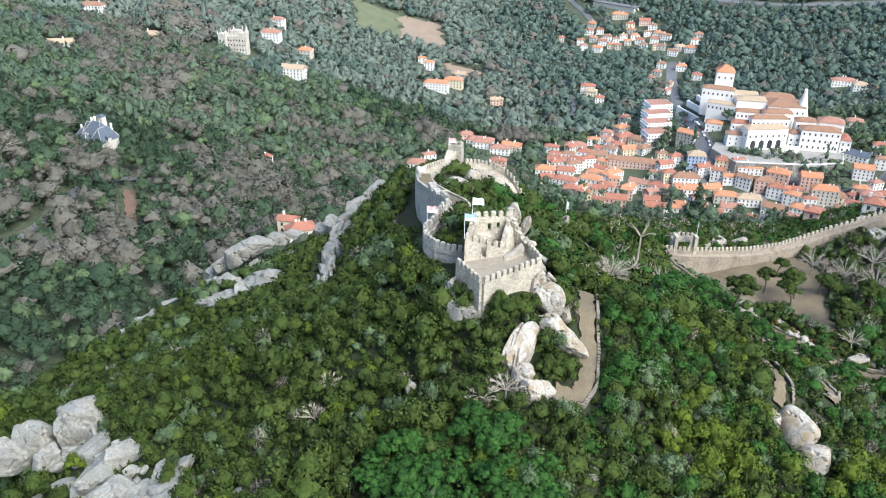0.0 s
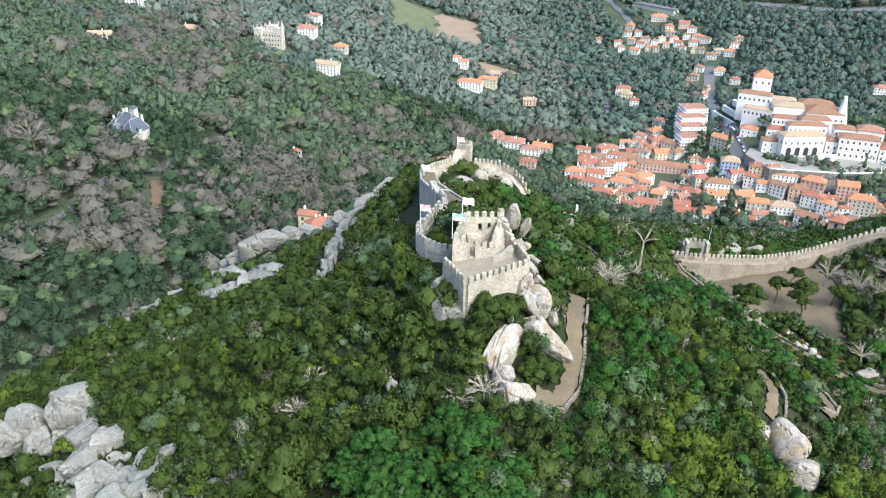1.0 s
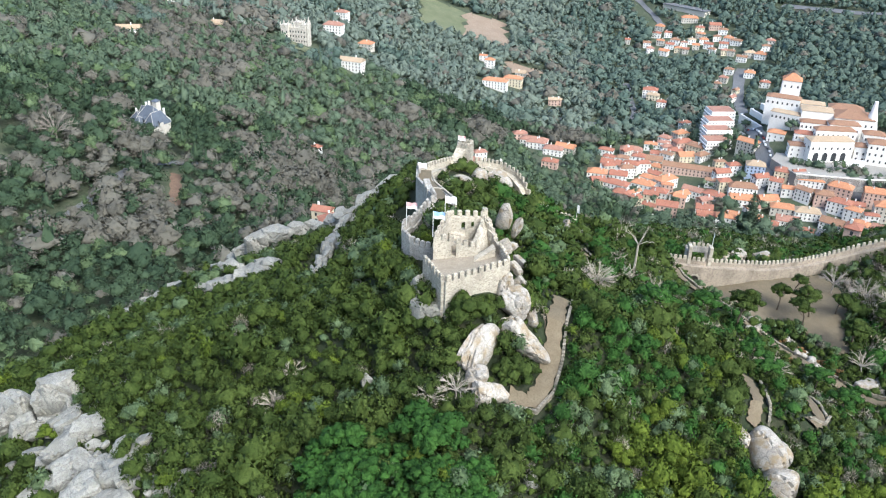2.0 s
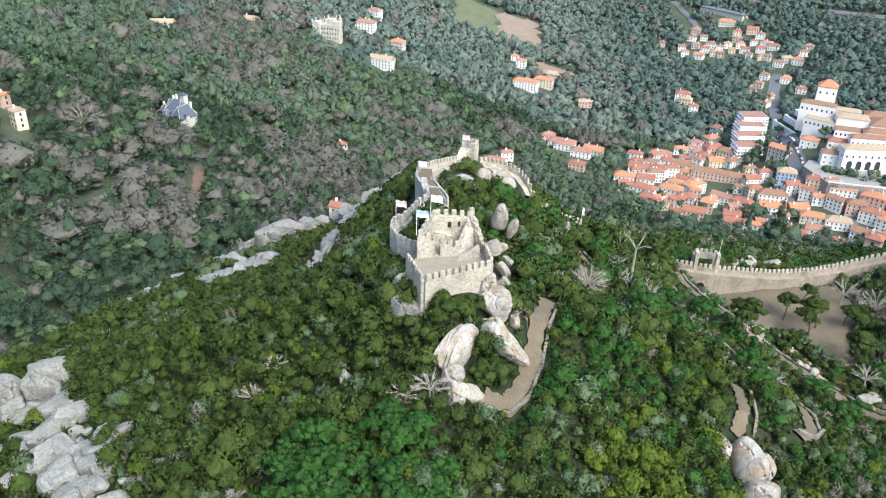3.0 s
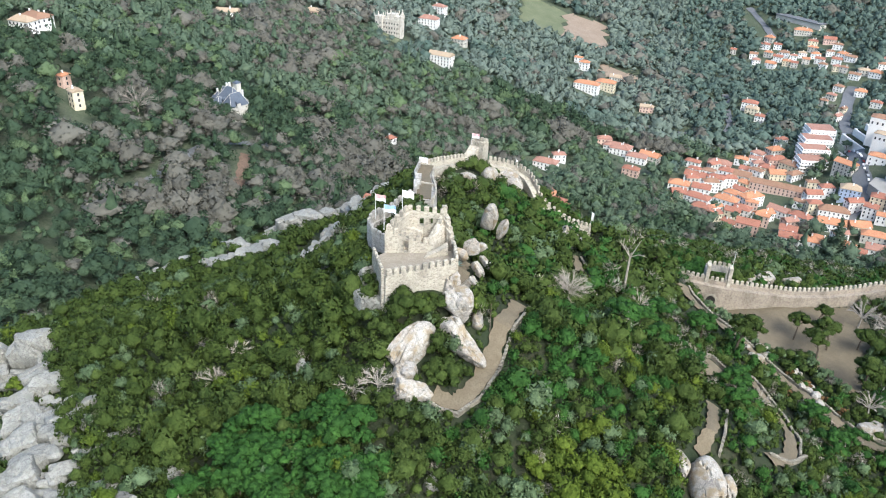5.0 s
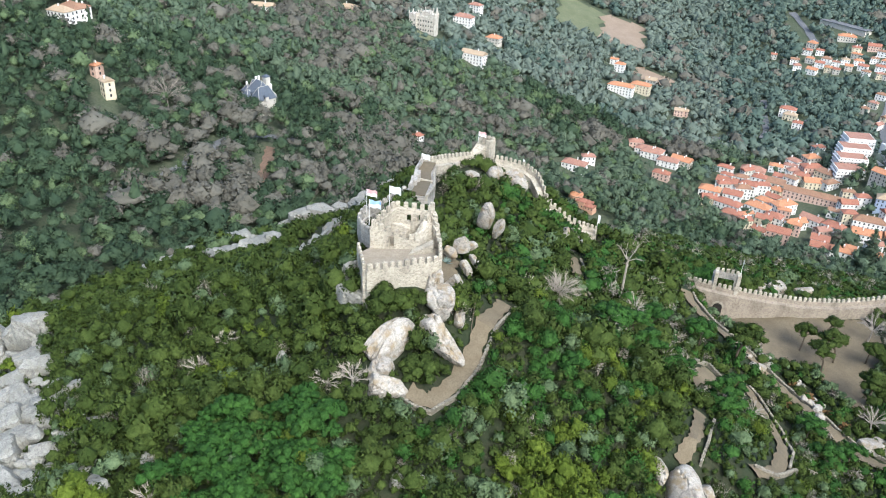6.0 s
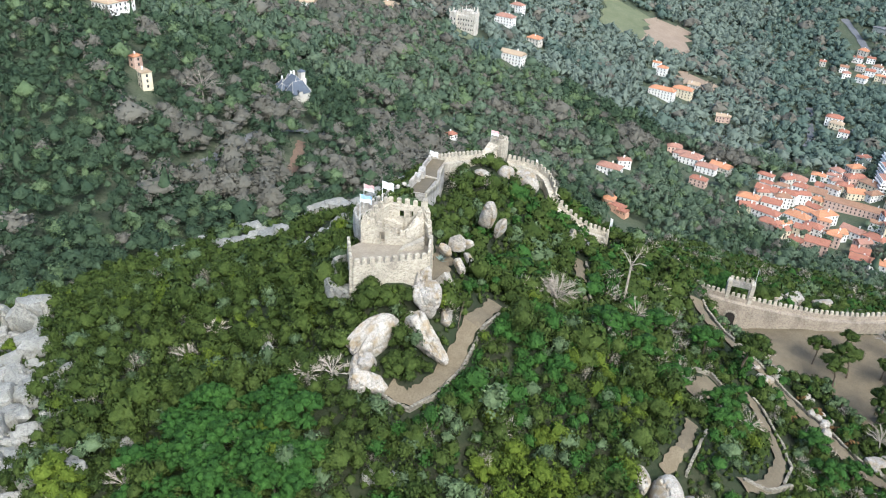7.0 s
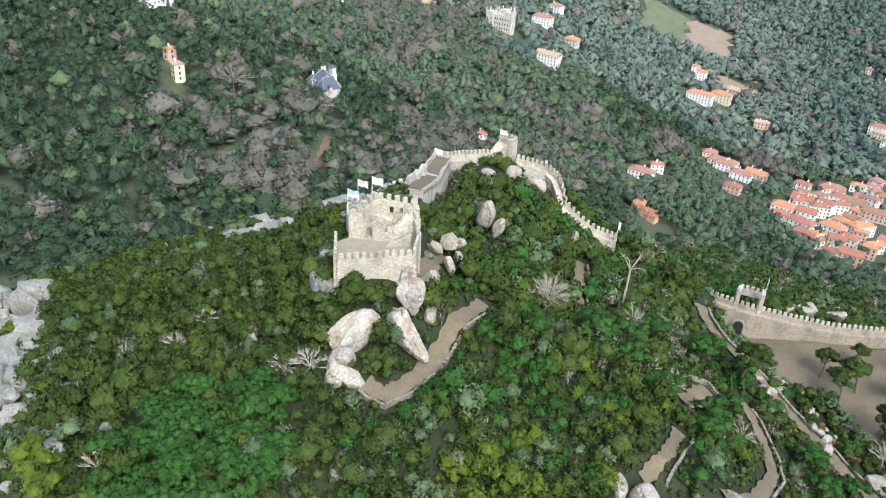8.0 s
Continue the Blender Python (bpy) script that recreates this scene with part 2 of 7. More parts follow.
# The valley by west-east profiles: the height at the distances VALLEY_X, for each line of y.
VALLEY_X = (-800, -450, -270, -200, -100, 20, 140, 300, 480, 800)
VALLEY = (
    (230, (230, 140, 96, 84, 70, 20, 0, 10, 40, 90)),
    (400, (230, 150, 112, 90, 62, 10, -6, 0, 30, 80)),
    (600, (200, 125, 85, 60, 18, -14, -22, -24, 5, 70)),
    (780, (170, 105, 70, 54, 20, -20, -30, -10, 10, 70)),
    (960, (150, 90, 60, 40, 0, -20, -32, -25, 0, 60)),
    (1150, (150, 90, 60, 40, 10, -12, -26, -10, 20, 80)),
    (1700, (190, 130, 100, 90, 70, 60, 60, 70, 90, 140)),
)


def valley(x, y):
    rows = np.array([np.interp(x, VALLEY_X, heights) for _, heights in VALLEY])
    at = np.interp(y, [v for v, _ in VALLEY], np.arange(len(VALLEY)))
    low = np.clip(at.astype(int), 0, len(VALLEY) - 2)
    part = at - low
    pick = lambda n: np.take_along_axis(rows, n[None], 0)[0]
    z = pick(low) * (1 - part) + pick(low + 1) * part
    knoll = np.exp(-(((x - 302) / 78) ** 2 + ((y - 718) / 86) ** 2) ** 2)  # the palace stands on it
    return z + knoll * (np.interp(y, (640, 660, 690, 790), (-7, -3, 1, 22)) - z)


def along(x, y, a, b):
    """The distance from a line between two places."""
    k = np.clip(((x - a[0]) * (b[0] - a[0]) + (y - a[1]) * (b[1] - a[1])) / ((b[0] - a[0]) ** 2 + (b[1] - a[1]) ** 2), 0, 1)
    return np.hypot(x - a[0] - k * (b[0] - a[0]), y - a[1] - k * (b[1] - a[1]))


def land(x, y):
    """The height of the bare ground."""
    x, y = np.asarray(x, float), np.asarray(y, float)
    z = smooth_max(smooth_max(castle_hill(x, y), terrace(x, y), 5.0), valley(x, y), 14.0)
    z = z + 8.5 * np.exp(-((along(x, y, (-30, 66), (-60, 100)) / 15) ** 2))  # the rocky spur
    z = z + 4.6 * np.exp(-(((x + 4) / 9) ** 2 + ((y - 128) / 10) ** 2) ** 2)  # under the castle yard
    z = z + 3.0 * np.exp(-((along(x, y, (-64, 171), (-99, 145)) / 13) ** 2))  # the rocky edge
    z = z + 46.0 * np.exp(-((along(x, y, (-50, 238), (-78, 236)) / 13) ** 2))  # the rocks on the skyline
    z = z + 3.6 * np.exp(-(((x - 3.5) / 8.5) ** 2 + ((y - 112) / 8.5) ** 2) ** 2)  # under the court
    z = z + 32.0 * np.exp(-(((x + 70) / 30) ** 2 + ((y - 335) / 30) ** 2))  # the shoulder with the red villa
    z = z + 5.0 * np.exp(-((along(x, y, (2.5, 130), (0, 151)) / 6.5) ** 2))  # the crest between the keep and the bastion
    sink = np.clip((y - 180) / 15, 0, 1) * np.clip((214 - y) / 10, 0, 1) * np.clip((x - 56) / 5, 0, 1) * np.clip((82 - x) / 13, 0, 1)
    z = z - np.clip(10 * sink, 0, 1) * sink * np.clip(z - 146.9, 0, 5.4)  # the hollow before the gate
    z = z - 9.5 * np.exp(-(((x - 27) / 11) ** 2 + ((y - 190) / 12) ** 2) ** 2)  # the hollow below the east wall
    for a, b in (((-28.5, 150), (-29.4, 180)), ((-29.4, 180), (-27, 196)), ((-27, 196), (-20, 208))):
        z = z - 2.6 * np.exp(-((along(x, y, a, b) / 4.0) ** 2))  # under the ridge slabs
    near = np.exp(-((x / 200) ** 2 + ((y - 140) / 140) ** 2))
    return z + near * (0.7 * ripple(x, y, 9.0) + 0.25 * ripple(x, y, 3.1, 1.3)) + (1 - near) * 1.2 * ripple(x, y, 40.0, 0.4)

# ---- building blocks ----
class Shape:
    """Collects faces of one mesh, in world places."""

    def __init__(self):
        self.v, self.f = [], []

    def add(self, verts, faces):
        n = len(self.v)
        self.v += [tuple(p) for p in verts]
        self.f += [tuple(n + i for i in face) for face in faces]
        return self

    def prism(self, ring, low, high):
        """A body over a ring of (x, y); low and high: one height each, or one for every corner."""
        n = len(ring)
        lows = low if hasattr(low, "__len__") else [low] * n
        highs = high if hasattr(high, "__len__") else [high] * n
        if sum(ring[i - 1][0] * ring[i][1] - ring[i][0] * ring[i - 1][1] for i in range(n)) < 0:
            ring, lows, highs = ring[::-1], lows[::-1], highs[::-1]
        verts = [(x, y, z) for (x, y), z in zip(ring, lows)] + [(x, y, z) for (x, y), z in zip(ring, highs)]
        sides = [(i, (i + 1) % n, n + (i + 1) % n, n + i) for i in range(n)]
        return self.add(verts, sides + [tuple(range(n - 1, -1, -1)), tuple(range(n, 2 * n))])

    def box(self, x, y, z, w, d, h, turn=0.0):
        """A box w by d by h that stands on z, turned by degrees."""
        return self.prism(rect(x, y, w, d, turn), z, z + h)

    def tube(self, path, radii, sides=6):
        rings = []
        for i, (p, r) in enumerate(zip(path, radii)):
            a = Vector(path[min(i + 1, len(path) - 1)]) - Vector(path[max(i - 1, 0)])
            u = a.orthogonal().normalized()
            w = a.normalized().cross(u)
            rings.append([Vector(p) + r * (math.cos(k) * u + math.sin(k) * w) for k in np.arange(sides) * 2 * math.pi / sides])
        verts = [q for ring in rings for q in ring]
        faces = [(i * sides + k, i * sides + (k + 1) % sides, (i + 1) * sides + (k + 1) % sides, (i + 1) * sides + k) for i in range(len(path) - 1) for k in range(sides)]
        return self.add(verts, faces + [tuple(range(sides - 1, -1, -1)), tuple(len(verts) - sides + k for k in range(sides))])

    def mesh(self, name, mat):
        me = bpy.data.meshes.new(name)
        me.from_pydata(self.v, [], self.f)
        me.materials.append(mat)
        me.update()
        return me


def rect(x, y, w, d, turn=0.0):
    c, s = math.cos(radians(turn)), math.sin(radians(turn))
    return [(x + c * a * w / 2 - s * b * d / 2, y + s * a * w / 2 + c * b * d / 2) for a, b in ((-1, -1), (1, -1), (1, 1), (-1, 1))]


def part(name, shape, mat, parent=None, label=""):
    """A Shape or a mesh as one object, under a thing or a part; without a parent it is a thing."""
    ob = new(name, shape.mesh(name, mat) if isinstance(shape, Shape) else shape)
    if parent:
        ob.parent = parent
        ob.matrix_parent_inverse = parent.matrix_basis.inverted() if parent.parent is None else Matrix()
    if label:
        ob["label"] = label
    return ob


def thing(name, at, label, category, group="", kind=""):
    ob = new(name)
    ob.empty_display_size = 0.2
    ob.location = at
    return tagged(ob, label, category, group, kind)


def ground_at(x, y):
    return float(land(x, y))


def big_mesh(name, verts, tris, mat, tone=None, normals=None):
    """A large mesh of triangles from arrays."""
    me = bpy.data.meshes.new(name)
    me.vertices.add(len(verts))
    me.vertices.foreach_set("co", np.asarray(verts, np.float32).ravel())
    me.loops.add(3 * len(tris))
    me.loops.foreach_set("vertex_index", np.asarray(tris, np.int32).ravel())
    me.polygons.add(len(tris))
    me.polygons.foreach_set("loop_start", np.arange(0, 3 * len(tris), 3, dtype=np.int32))
    me.materials.append(mat)
    if tone is not None:
        me.attributes.new("tone", "FLOAT", "POINT").data.foreach_set("value", np.asarray(tone, np.float32))
    me.update(calc_edges=True)
    if normals is not None:
        me.polygons.foreach_set("use_smooth", np.ones(len(tris), bool))
        me.attributes.new("custom_normal", "FLOAT_VECTOR", "POINT").data.foreach_set("vector", np.asarray(normals, np.float32).ravel())
    return me


# ---- the ground: one sheet, close-meshed on the hill and wide towards the horizon ----
def spread(parts):
    return np.concatenate([np.linspace(a, b, n, endpoint=False) for a, b, n in parts] + [[parts[-1][1]]])


gx = spread([(-3600, -900, 18), (-900, -240, 40), (-240, -110, 40), (-110, 150, 130), (150, 560, 60), (560, 1100, 20), (1100, 3600, 16)])
gy = spread([(-1500, 20, 20), (20, 60, 14), (60, 235, 90), (235, 420, 40), (420, 1100, 60), (1100, 1800, 30), (1800, 4400, 14)])
mx, my = np.meshgrid(gx, gy)
gz = land(mx, my)
ni, nj = len(gy), len(gx)
corner = (np.arange(ni - 1)[:, None] * nj + np.arange(nj - 1)[None]).ravel()
quads = np.stack([corner, corner + 1, corner + nj + 1, corner + nj], 1)
ground = new("ground", big_mesh("ground", np.stack([mx, my, gz], -1).reshape(-1, 3), np.concatenate([quads[:, [0, 1, 2]], quads[:, [0, 2, 3]]]), SOIL))
ground.data.materials.append(UNDERWOOD)
mid_of = np.stack([mx, my], -1).reshape(-1, 2)[np.concatenate([quads[:, [0, 1, 2]], quads[:, [0, 2, 3]]])].mean(1)
ground.data.polygons.foreach_set("material_index", ((castle_hill(mid_of[:, 0], mid_of[:, 1]) < 112) & (terrace(mid_of[:, 0], mid_of[:, 1]) < 112)).astype(np.int32))
tagged(ground, "dark leaf-littered soil of the hill and valley", "ground", kind="structure")

# ---- the castle ----
def merlon_mesh(n):
    rng = random.Random(n)
    w, d, h = 0.72 + 0.1 * rng.random(), 0.48, 0.85 + 0.15 * rng.random()
    s = Shape().prism(rect(0, 0, w, d), -0.15, h)
    ring = rect(0, 0, w * 0.98, d * 0.96)
    return s.add([(x, y, h - 0.002) for x, y in ring] + [(x * 0.55, y * 0.5, h + 0.16) for x, y in ring], [(0, 1, 5, 4), (1, 2, 6, 5), (2, 3, 7, 6), (3, 0, 4, 7), (4, 5, 6, 7)]).mesh("merlon", STONE)


MERLONS = [merlon_mesh(n) for n in range(5)]
MERLONS_GREY = [m.copy() for m in MERLONS]
for m in MERLONS_GREY:
    m.materials[0] = STONE_GREY


def run_points(points, step):
    """Places along a line of (x, y, z), about step apart, with the way they face."""
    out = []
    for a, b in zip(points, points[1:]):
        a, b = Vector(a), Vector(b)
        n = max(1, round((b - a).to_2d().length / step))
        out += [(a.lerp(b, (i + 0.5) / n), math.atan2(b.y - a.y, b.x - a.x)) for i in range(n)]
    return out


def battlements(parent, points, pitch=1.3, skip=(), grey=False):
    for i, (p, turn) in enumerate(run_points(points, pitch)):
        if i in skip:
            continue
        ob = part("merlon", (MERLONS_GREY if grey else MERLONS)[i % 5], None, parent)
        ob.matrix_basis = Matrix.Translation(p) @ Matrix.Rotation(turn, 4, "Z")


def strip(points, width, low, high, shape=None):
    """A wall along a line: width to its left (minus: right). low, high: added to the line's heights, low may be a list of heights."""
    s = shape or Shape()
    flat = [Vector(p[:2]) for p in points]
    sides = []
    for i, p in enumerate(flat):
        a = (p - flat[i - 1]).normalized() if i else (flat[1] - p).normalized()
        b = (flat[i + 1] - p).normalized() if i < len(flat) - 1 else a
        n = (a + b).normalized()
        n = Vector((-n.y, n.x)) / max(0.5, n.dot(a))
        sides.append(p + n * width)
    for i in range(len(points) - 1):
        ring = [flat[i], flat[i + 1], sides[i + 1], sides[i]]
        za, zb = points[i][2], points[i + 1][2]
        la, lb = (low[i], low[i + 1]) if hasattr(low, "__len__") else (za + low, zb + low)
        s.prism([tuple(q) for q in ring], [la, lb, lb, la], [za + high, zb + high, zb + high, za + high])
    return s


def flag(at, height, base, label, cloth, fly=(1.0, 0.25), size=(1.9, 1.25)):
    t = thing("flag", (at[0], at[1], base), label, "flag", "flags on the castle")
    x, y = at
    part("pole", Shape().tube([(x, y, base), (x, y, base + height)], [0.06, 0.045]), WHITE_PAINT, t)
    cols, rows = 9, 3
    f = Vector((*fly, 0)).normalized()
    side = Vector((-f.y, f.x, 0))
    pts = [Vector((x, y, base + height - 0.05 - size[1] * r / rows)) + f * size[0] * c / cols + side * 0.13 * math.sin(c * 1.1 + 0.4 * r) * c / 4 - Vector((0, 0, 0.04 * c)) for r in range(rows + 1) for c in range(cols + 1)]
    faces = [(r * (cols + 1) + c, r * (cols + 1) + c + 1, (r + 1) * (cols + 1) + c + 1, (r + 1) * (cols + 1) + c) for r in range(rows) for c in range(cols)]
    ob = part("cloth", Shape().add(pts, faces), cloth, t)
    thick = ob.modifiers.new("thick", "SOLIDIFY")
    thick.thickness = 0.012
    return t


def cloth_material(name, ground_colour, mark, low, high):
    m, nodes, links, b = material(name, 0.8)
    uv = nodes.new("ShaderNodeTexCoord").outputs["Generated"]
    split = nodes.new("ShaderNodeSeparateXYZ")
    links.new(uv, split.inputs[0])
    c = mix_colour(nodes, links, ramp(nodes, links, split.outputs[2], low, high), ground_colour, mark)
    links.new(c, b.inputs["Base Color"])
    return m


WHITE_PAINT = mottled("white_paint", ((0.72, 0.72, 0.70), (0.80, 0.80, 0.78), (0.62, 0.62, 0.60)), 2.0, 9.0, rough=0.5, bump=0.05)
DARK = mottled("gate_darkness", ((0.02, 0.018, 0.015), (0.03, 0.026, 0.022), (0.015, 0.013, 0.012)), 1.0, 4.0)
FLAG_WHITE = mottled("white_cloth", ((0.78, 0.78, 0.76), (0.84, 0.84, 0.82), (0.70, 0.70, 0.69)), 1.5, 6.0, bump=0.1)
FLAG_RED = cloth_material("red_and_white_cloth", (0.80, 0.76, 0.74), (0.66, 0.40, 0.39), 0.42, 0.5)
FLAG_BLUE = cloth_material("white_and_blue_cloth", (0.78, 0.80, 0.82), (0.30, 0.45, 0.66), 0.45, 0.5)

# The court in front of the keep: three sides of wall with merlons round a sanded floor.
court = thing("castle_court", (5, 111, 192), "pale granite rubble court with a crenellated parapet", "castle wall")
L, F, R, B = (-0.2, 112.6), (3.4, 106.2), (12.9, 113.2), (11.2, 118.5)
FLOOR = 196.7
part("court_floor", Shape().prism([L, F, R, B, (7.6, 117.4), (0.6, 114.6)], 188.0, FLOOR), COURT, court, "pale sandy court floor")
for name, a, b in (("parapet", L, F), ("parapet", F, R), ("parapet", R, B)):
    line = [(*a, FLOOR + 1.0), (*b, FLOOR + 1.0)]
    part(name, strip(line, -0.5 if 1 else 0.5, -9.5, 0.0), STONE, court)
    mid = [Vector(p) + Vector(((b[1] - a[1]), -(b[0] - a[0]), 0)).normalized() * 0.25 for p in line]
    battlements(court, mid, 1.22)

# The keep: a roofless square tower with a door to the court; the front has crumbled lower than the back.
keep = thing("keep", (4.5, 119, 192), "square roofless stone keep with broken battlements", "castle tower")
K = [(0.8, 114.5), (7.7, 116.9), (8.9, 123.2), (2.4, 121.2)]
TOPS = [200.7, 198.0, 201.0, 201.8]
mid = Vector((4.95, 118.95))
inner = [tuple(Vector(p) + (mid - Vector(p)).normalized() * 1.2) for p in K]
at = lambda p, q, k: (p[0] + (q[0] - p[0]) * k, p[1] + (q[1] - p[1]) * k)


def pierced(a, b, c, d, za, zb, holes, low=188.0):
    """A wall between the corners a, b (outside) and d, c (inside), with openings (from, to, sill, head) along it."""
    s = Shape()
    z = lambda k: za + (zb - za) * k
    cuts = [0.0] + [k for h in holes for k in h[:2]] + [1.0]
    for i, (k0, k1) in enumerate(zip(cuts, cuts[1:])):
        ring = [at(a, b, k0), at(a, b, k1), at(d, c, k1), at(d, c, k0)]
        tops = [z(k0), z(k1), z(k1), z(k0)]
        if i % 2 == 0:
            s.prism(ring, low, tops)
        else:
            s.prism(ring, low, holes[i // 2][2])
            s.prism(ring, holes[i // 2][3], tops)
    return s


HOLES = [[(0.40, 0.53, FLOOR + 0.2, 199.0)], [], [(0.25, 0.38, 199.3, 200.5), (0.55, 0.68, 199.2, 200.6)], []]
for i, name in enumerate(("front_wall", "side_wall", "back_wall", "side_wall")):
    j = (i + 1) % 4
    part(name, pierced(K[i], K[j], inner[j], inner[i], TOPS[i], TOPS[j], HOLES[i]), STONE, keep)
    a, b = K[i], K[j]
    n = Vector((b[0] - a[0], b[1] - a[1])).normalized()
    o = Vector((-n.y, n.x)) * 0.27
    battlements(keep, [(a[0] + o.x, a[1] + o.y, TOPS[i]), (b[0] + o.x, b[1] + o.y, TOPS[j])], 1.32, skip=((), (1, 2), (), ())[i])
part("keep_floor", Shape().prism(inner, 188.0, 197.2), COURT, keep, "worn sandy floor inside the keep")
part("inner_wall", Shape().prism([(3.0, 118.8), (5.6, 119.8), (5.4, 120.5), (2.8, 119.5)], 197.0, [199.6, 198.6, 198.6, 199.6]), STONE, keep, "broken inner wall")
part("rubble_ramp", Shape().prism([(2.2, 120.4), (5.4, 121.4), (5.6, 120.2), (2.6, 119.0)], 197, [199.8, 198.9, 198.0, 198.2]), STONE, keep)
part("corner_post", Shape().prism(rect(8.6, 122.9, 0.8, 0.8, 20), 199, 202.6), STONE, keep)
part("buttress", Shape().add([(7.6, 116.8, 190), (9.8, 118.0, 190), (10.4, 122.2, 190), (8.8, 123.2, 190), (7.6, 116.9, 199.0), (8.2, 117.4, 197.4), (9.5, 122.2, 199.4), (8.9, 123.1, 200.4)], [(0, 1, 5, 4), (1, 2, 6, 5), (2, 3, 7, 6), (3, 0, 4, 7), (4, 5, 6, 7)]), STONE, keep, "crumbling stone buttress")
rubble = random.Random(4)
for i in range(11):
    k = i / 10
    x, y = 8.8 + 2.7 * k + rubble.uniform(-0.2, 0.2), 122.8 - 4.2 * k
    top = 201.6 - 3.9 * k ** 0.8 + rubble.uniform(-0.35, 0.35)
    part("broken_course", Shape().prism(rect(x, y, 1.5 + rubble.uniform(-0.2, 0.3), 0.75, -57 + rubble.uniform(-12, 12)), 189.0, [top, top - rubble.uniform(0, 0.5), top - rubble.uniform(0.2, 0.7), top - rubble.uniform(0, 0.4)]), STONE, keep)
part("inner_stair", Shape().prism([(7.4, 114.6), (10.8, 117.0), (10.4, 118.2), (7.4, 116.4)], 190, [FLOOR + 0.1, FLOOR + 1.6, FLOOR + 1.8, FLOOR + 0.2]), STONE, keep, "rubble stair beside the keep")

def curtain_wall(name, label, points, depth, walk_width=1.9, parapet_side=1, grey=False, pitch=1.35, skip=(), stone=None):
    """A crenellated wall with a walk behind the parapet; points: the top of the parapet."""
    t = thing(name, points[0], label, "castle wall")
    mat = stone or (STONE_GREY if grey else STONE)
    w = parapet_side
    lows = [min(ground_at(p[0], p[1]) - 2.5, p[2] - depth) for p in points]
    part("wall_body", strip([(x, y, z - 1.1) for x, y, z in points], w * walk_width, lows, 0.0), mat, t)
    part("parapet", strip([(x, y, z - 0.004) for x, y, z in points], w * 0.5, -1.35, 0.0), mat, t)
    flat = [Vector(p) for p in points]
    mids = []
    for i, p in enumerate(flat):
        q, o = (flat[i + 1], p) if i < len(flat) - 1 else (p, flat[i - 1])
        n = (q - o).to_2d().normalized()
        mids.append(p + Vector((-n.y, n.x, 0)) * 0.25 * w)
    battlements(t, mids, pitch, skip, grey)
    return t


# The walled yard behind the keep: a curved outer wall, a cross wall, and the bastion that climbs to the ridge.
ARC = [(-5.4, 131.2, 195.5), (-6.4, 128.6, 195.5), (-6.0, 125.6, 195.4), (-4.2, 123.0, 195.3), (-1.4, 121.6, 195.1), (1.9, 121.0, 194.9)]
curtain_wall("yard_wall", "curved grey rubble wall with merlons round a yard", ARC, 4.0, 0.9, 1, True, 1.2)
curtain_wall("cross_wall", "low grey rubble wall with merlons across the yard", [(-1.6, 140.2, 195.9), (-2.9, 138.9, 195.6), (-4.2, 135.4, 195.1), (-5.6, 131.4, 194.7)], 4.6, 0.9, 1, True, 1.3)
tagged(part("yard", Shape().prism([(-5.2, 131.0), (-5.6, 126.0), (-1.0, 122.4), (2.4, 122.0), (3.6, 130.0), (1.6, 141.0)], 184, 191.6), SOIL), "mossy earth inside the castle yard", "ground", kind="structure")
bastion = thing("bastion", (-4, 160, 184), "massive grey rubble bastion with a ramped walk", "castle wall")
WEST = [(-9.3, 172.6, 188.0), (-8.6, 166.0, 188.3), (-6.2, 159.0, 189.6), (-4.4, 151.5, 191.8), (-2.8, 145.0, 193.8), (-1.6, 139.6, 195.2)]
EAST = [(-5.4, 172.0, 187.0), (-4.0, 166.0, 187.8), (-1.2, 157.2, 190.0), (0.8, 149.8, 192.2), (1.9, 144.4, 194.0), (2.6, 139.6, 195.2)]
body = Shape()
for (a, b), (c, d) in zip(zip(WEST, WEST[1:]), zip(EAST, EAST[1:])):
    body.prism([a[:2], b[:2], d[:2], c[:2]], 180.0, [a[2], b[2], d[2], c[2]])
part("body", body, STONE_GREY, bastion)
part("walk_surface", strip([(x + 0.6, y, z + 0.03) for x, y, z in WEST], 2.9, -0.2, 0.0), SAND, bastion, "trodden walk along the bastion")
part("parapet", strip([(x, y, z + 0.9) for x, y, z in WEST], 0.5, -1.3, 0.0), STONE_GREY, bastion)
part("low_parapet", strip([(x, y, z + 0.5) for x, y, z in EAST], -0.4, -1.2, 0.0), STONE, bastion)
battlements(bastion, [(-9.0, 172.6, 188.9), (-7.9, 168.0, 189.2)], 1.4, (), True)
for x, y, z, w, d, h in ((-5.0, 156.4, 190.0, 1.3, 2.6, 2.4), (-3.9, 151.0, 191.6, 1.2, 2.4, 1.9)):
    part("stepped_block", Shape().prism(rect(x, y, w, d, 14), z - 1.0, z + h), STONE_GREY, bastion)
battlements(bastion, [(-3.2, 148.4, 193.6), (-1.6, 141.0, 195.6)], 1.4, (), True)
part("end_sill", Shape().prism([(-5.8, 157.6), (-1.3, 157.0), (-1.2, 157.5), (-5.7, 158.1)], 186.0, 190.5), STONE, bastion)
curtain_wall("ridge_wall", "pale rubble wall with merlons and a stepped walk", [(-9.2, 172.4, 188.2), (-8.8, 177.0, 186.6), (-6.6, 184.0, 185.0), (-2.4, 193.2, 182.9)], 6, 2.2, -1)
far_tower = thing("far_tower", (0.8, 196.5, 172), "slim pale stone tower with merlons and a flag", "castle tower")
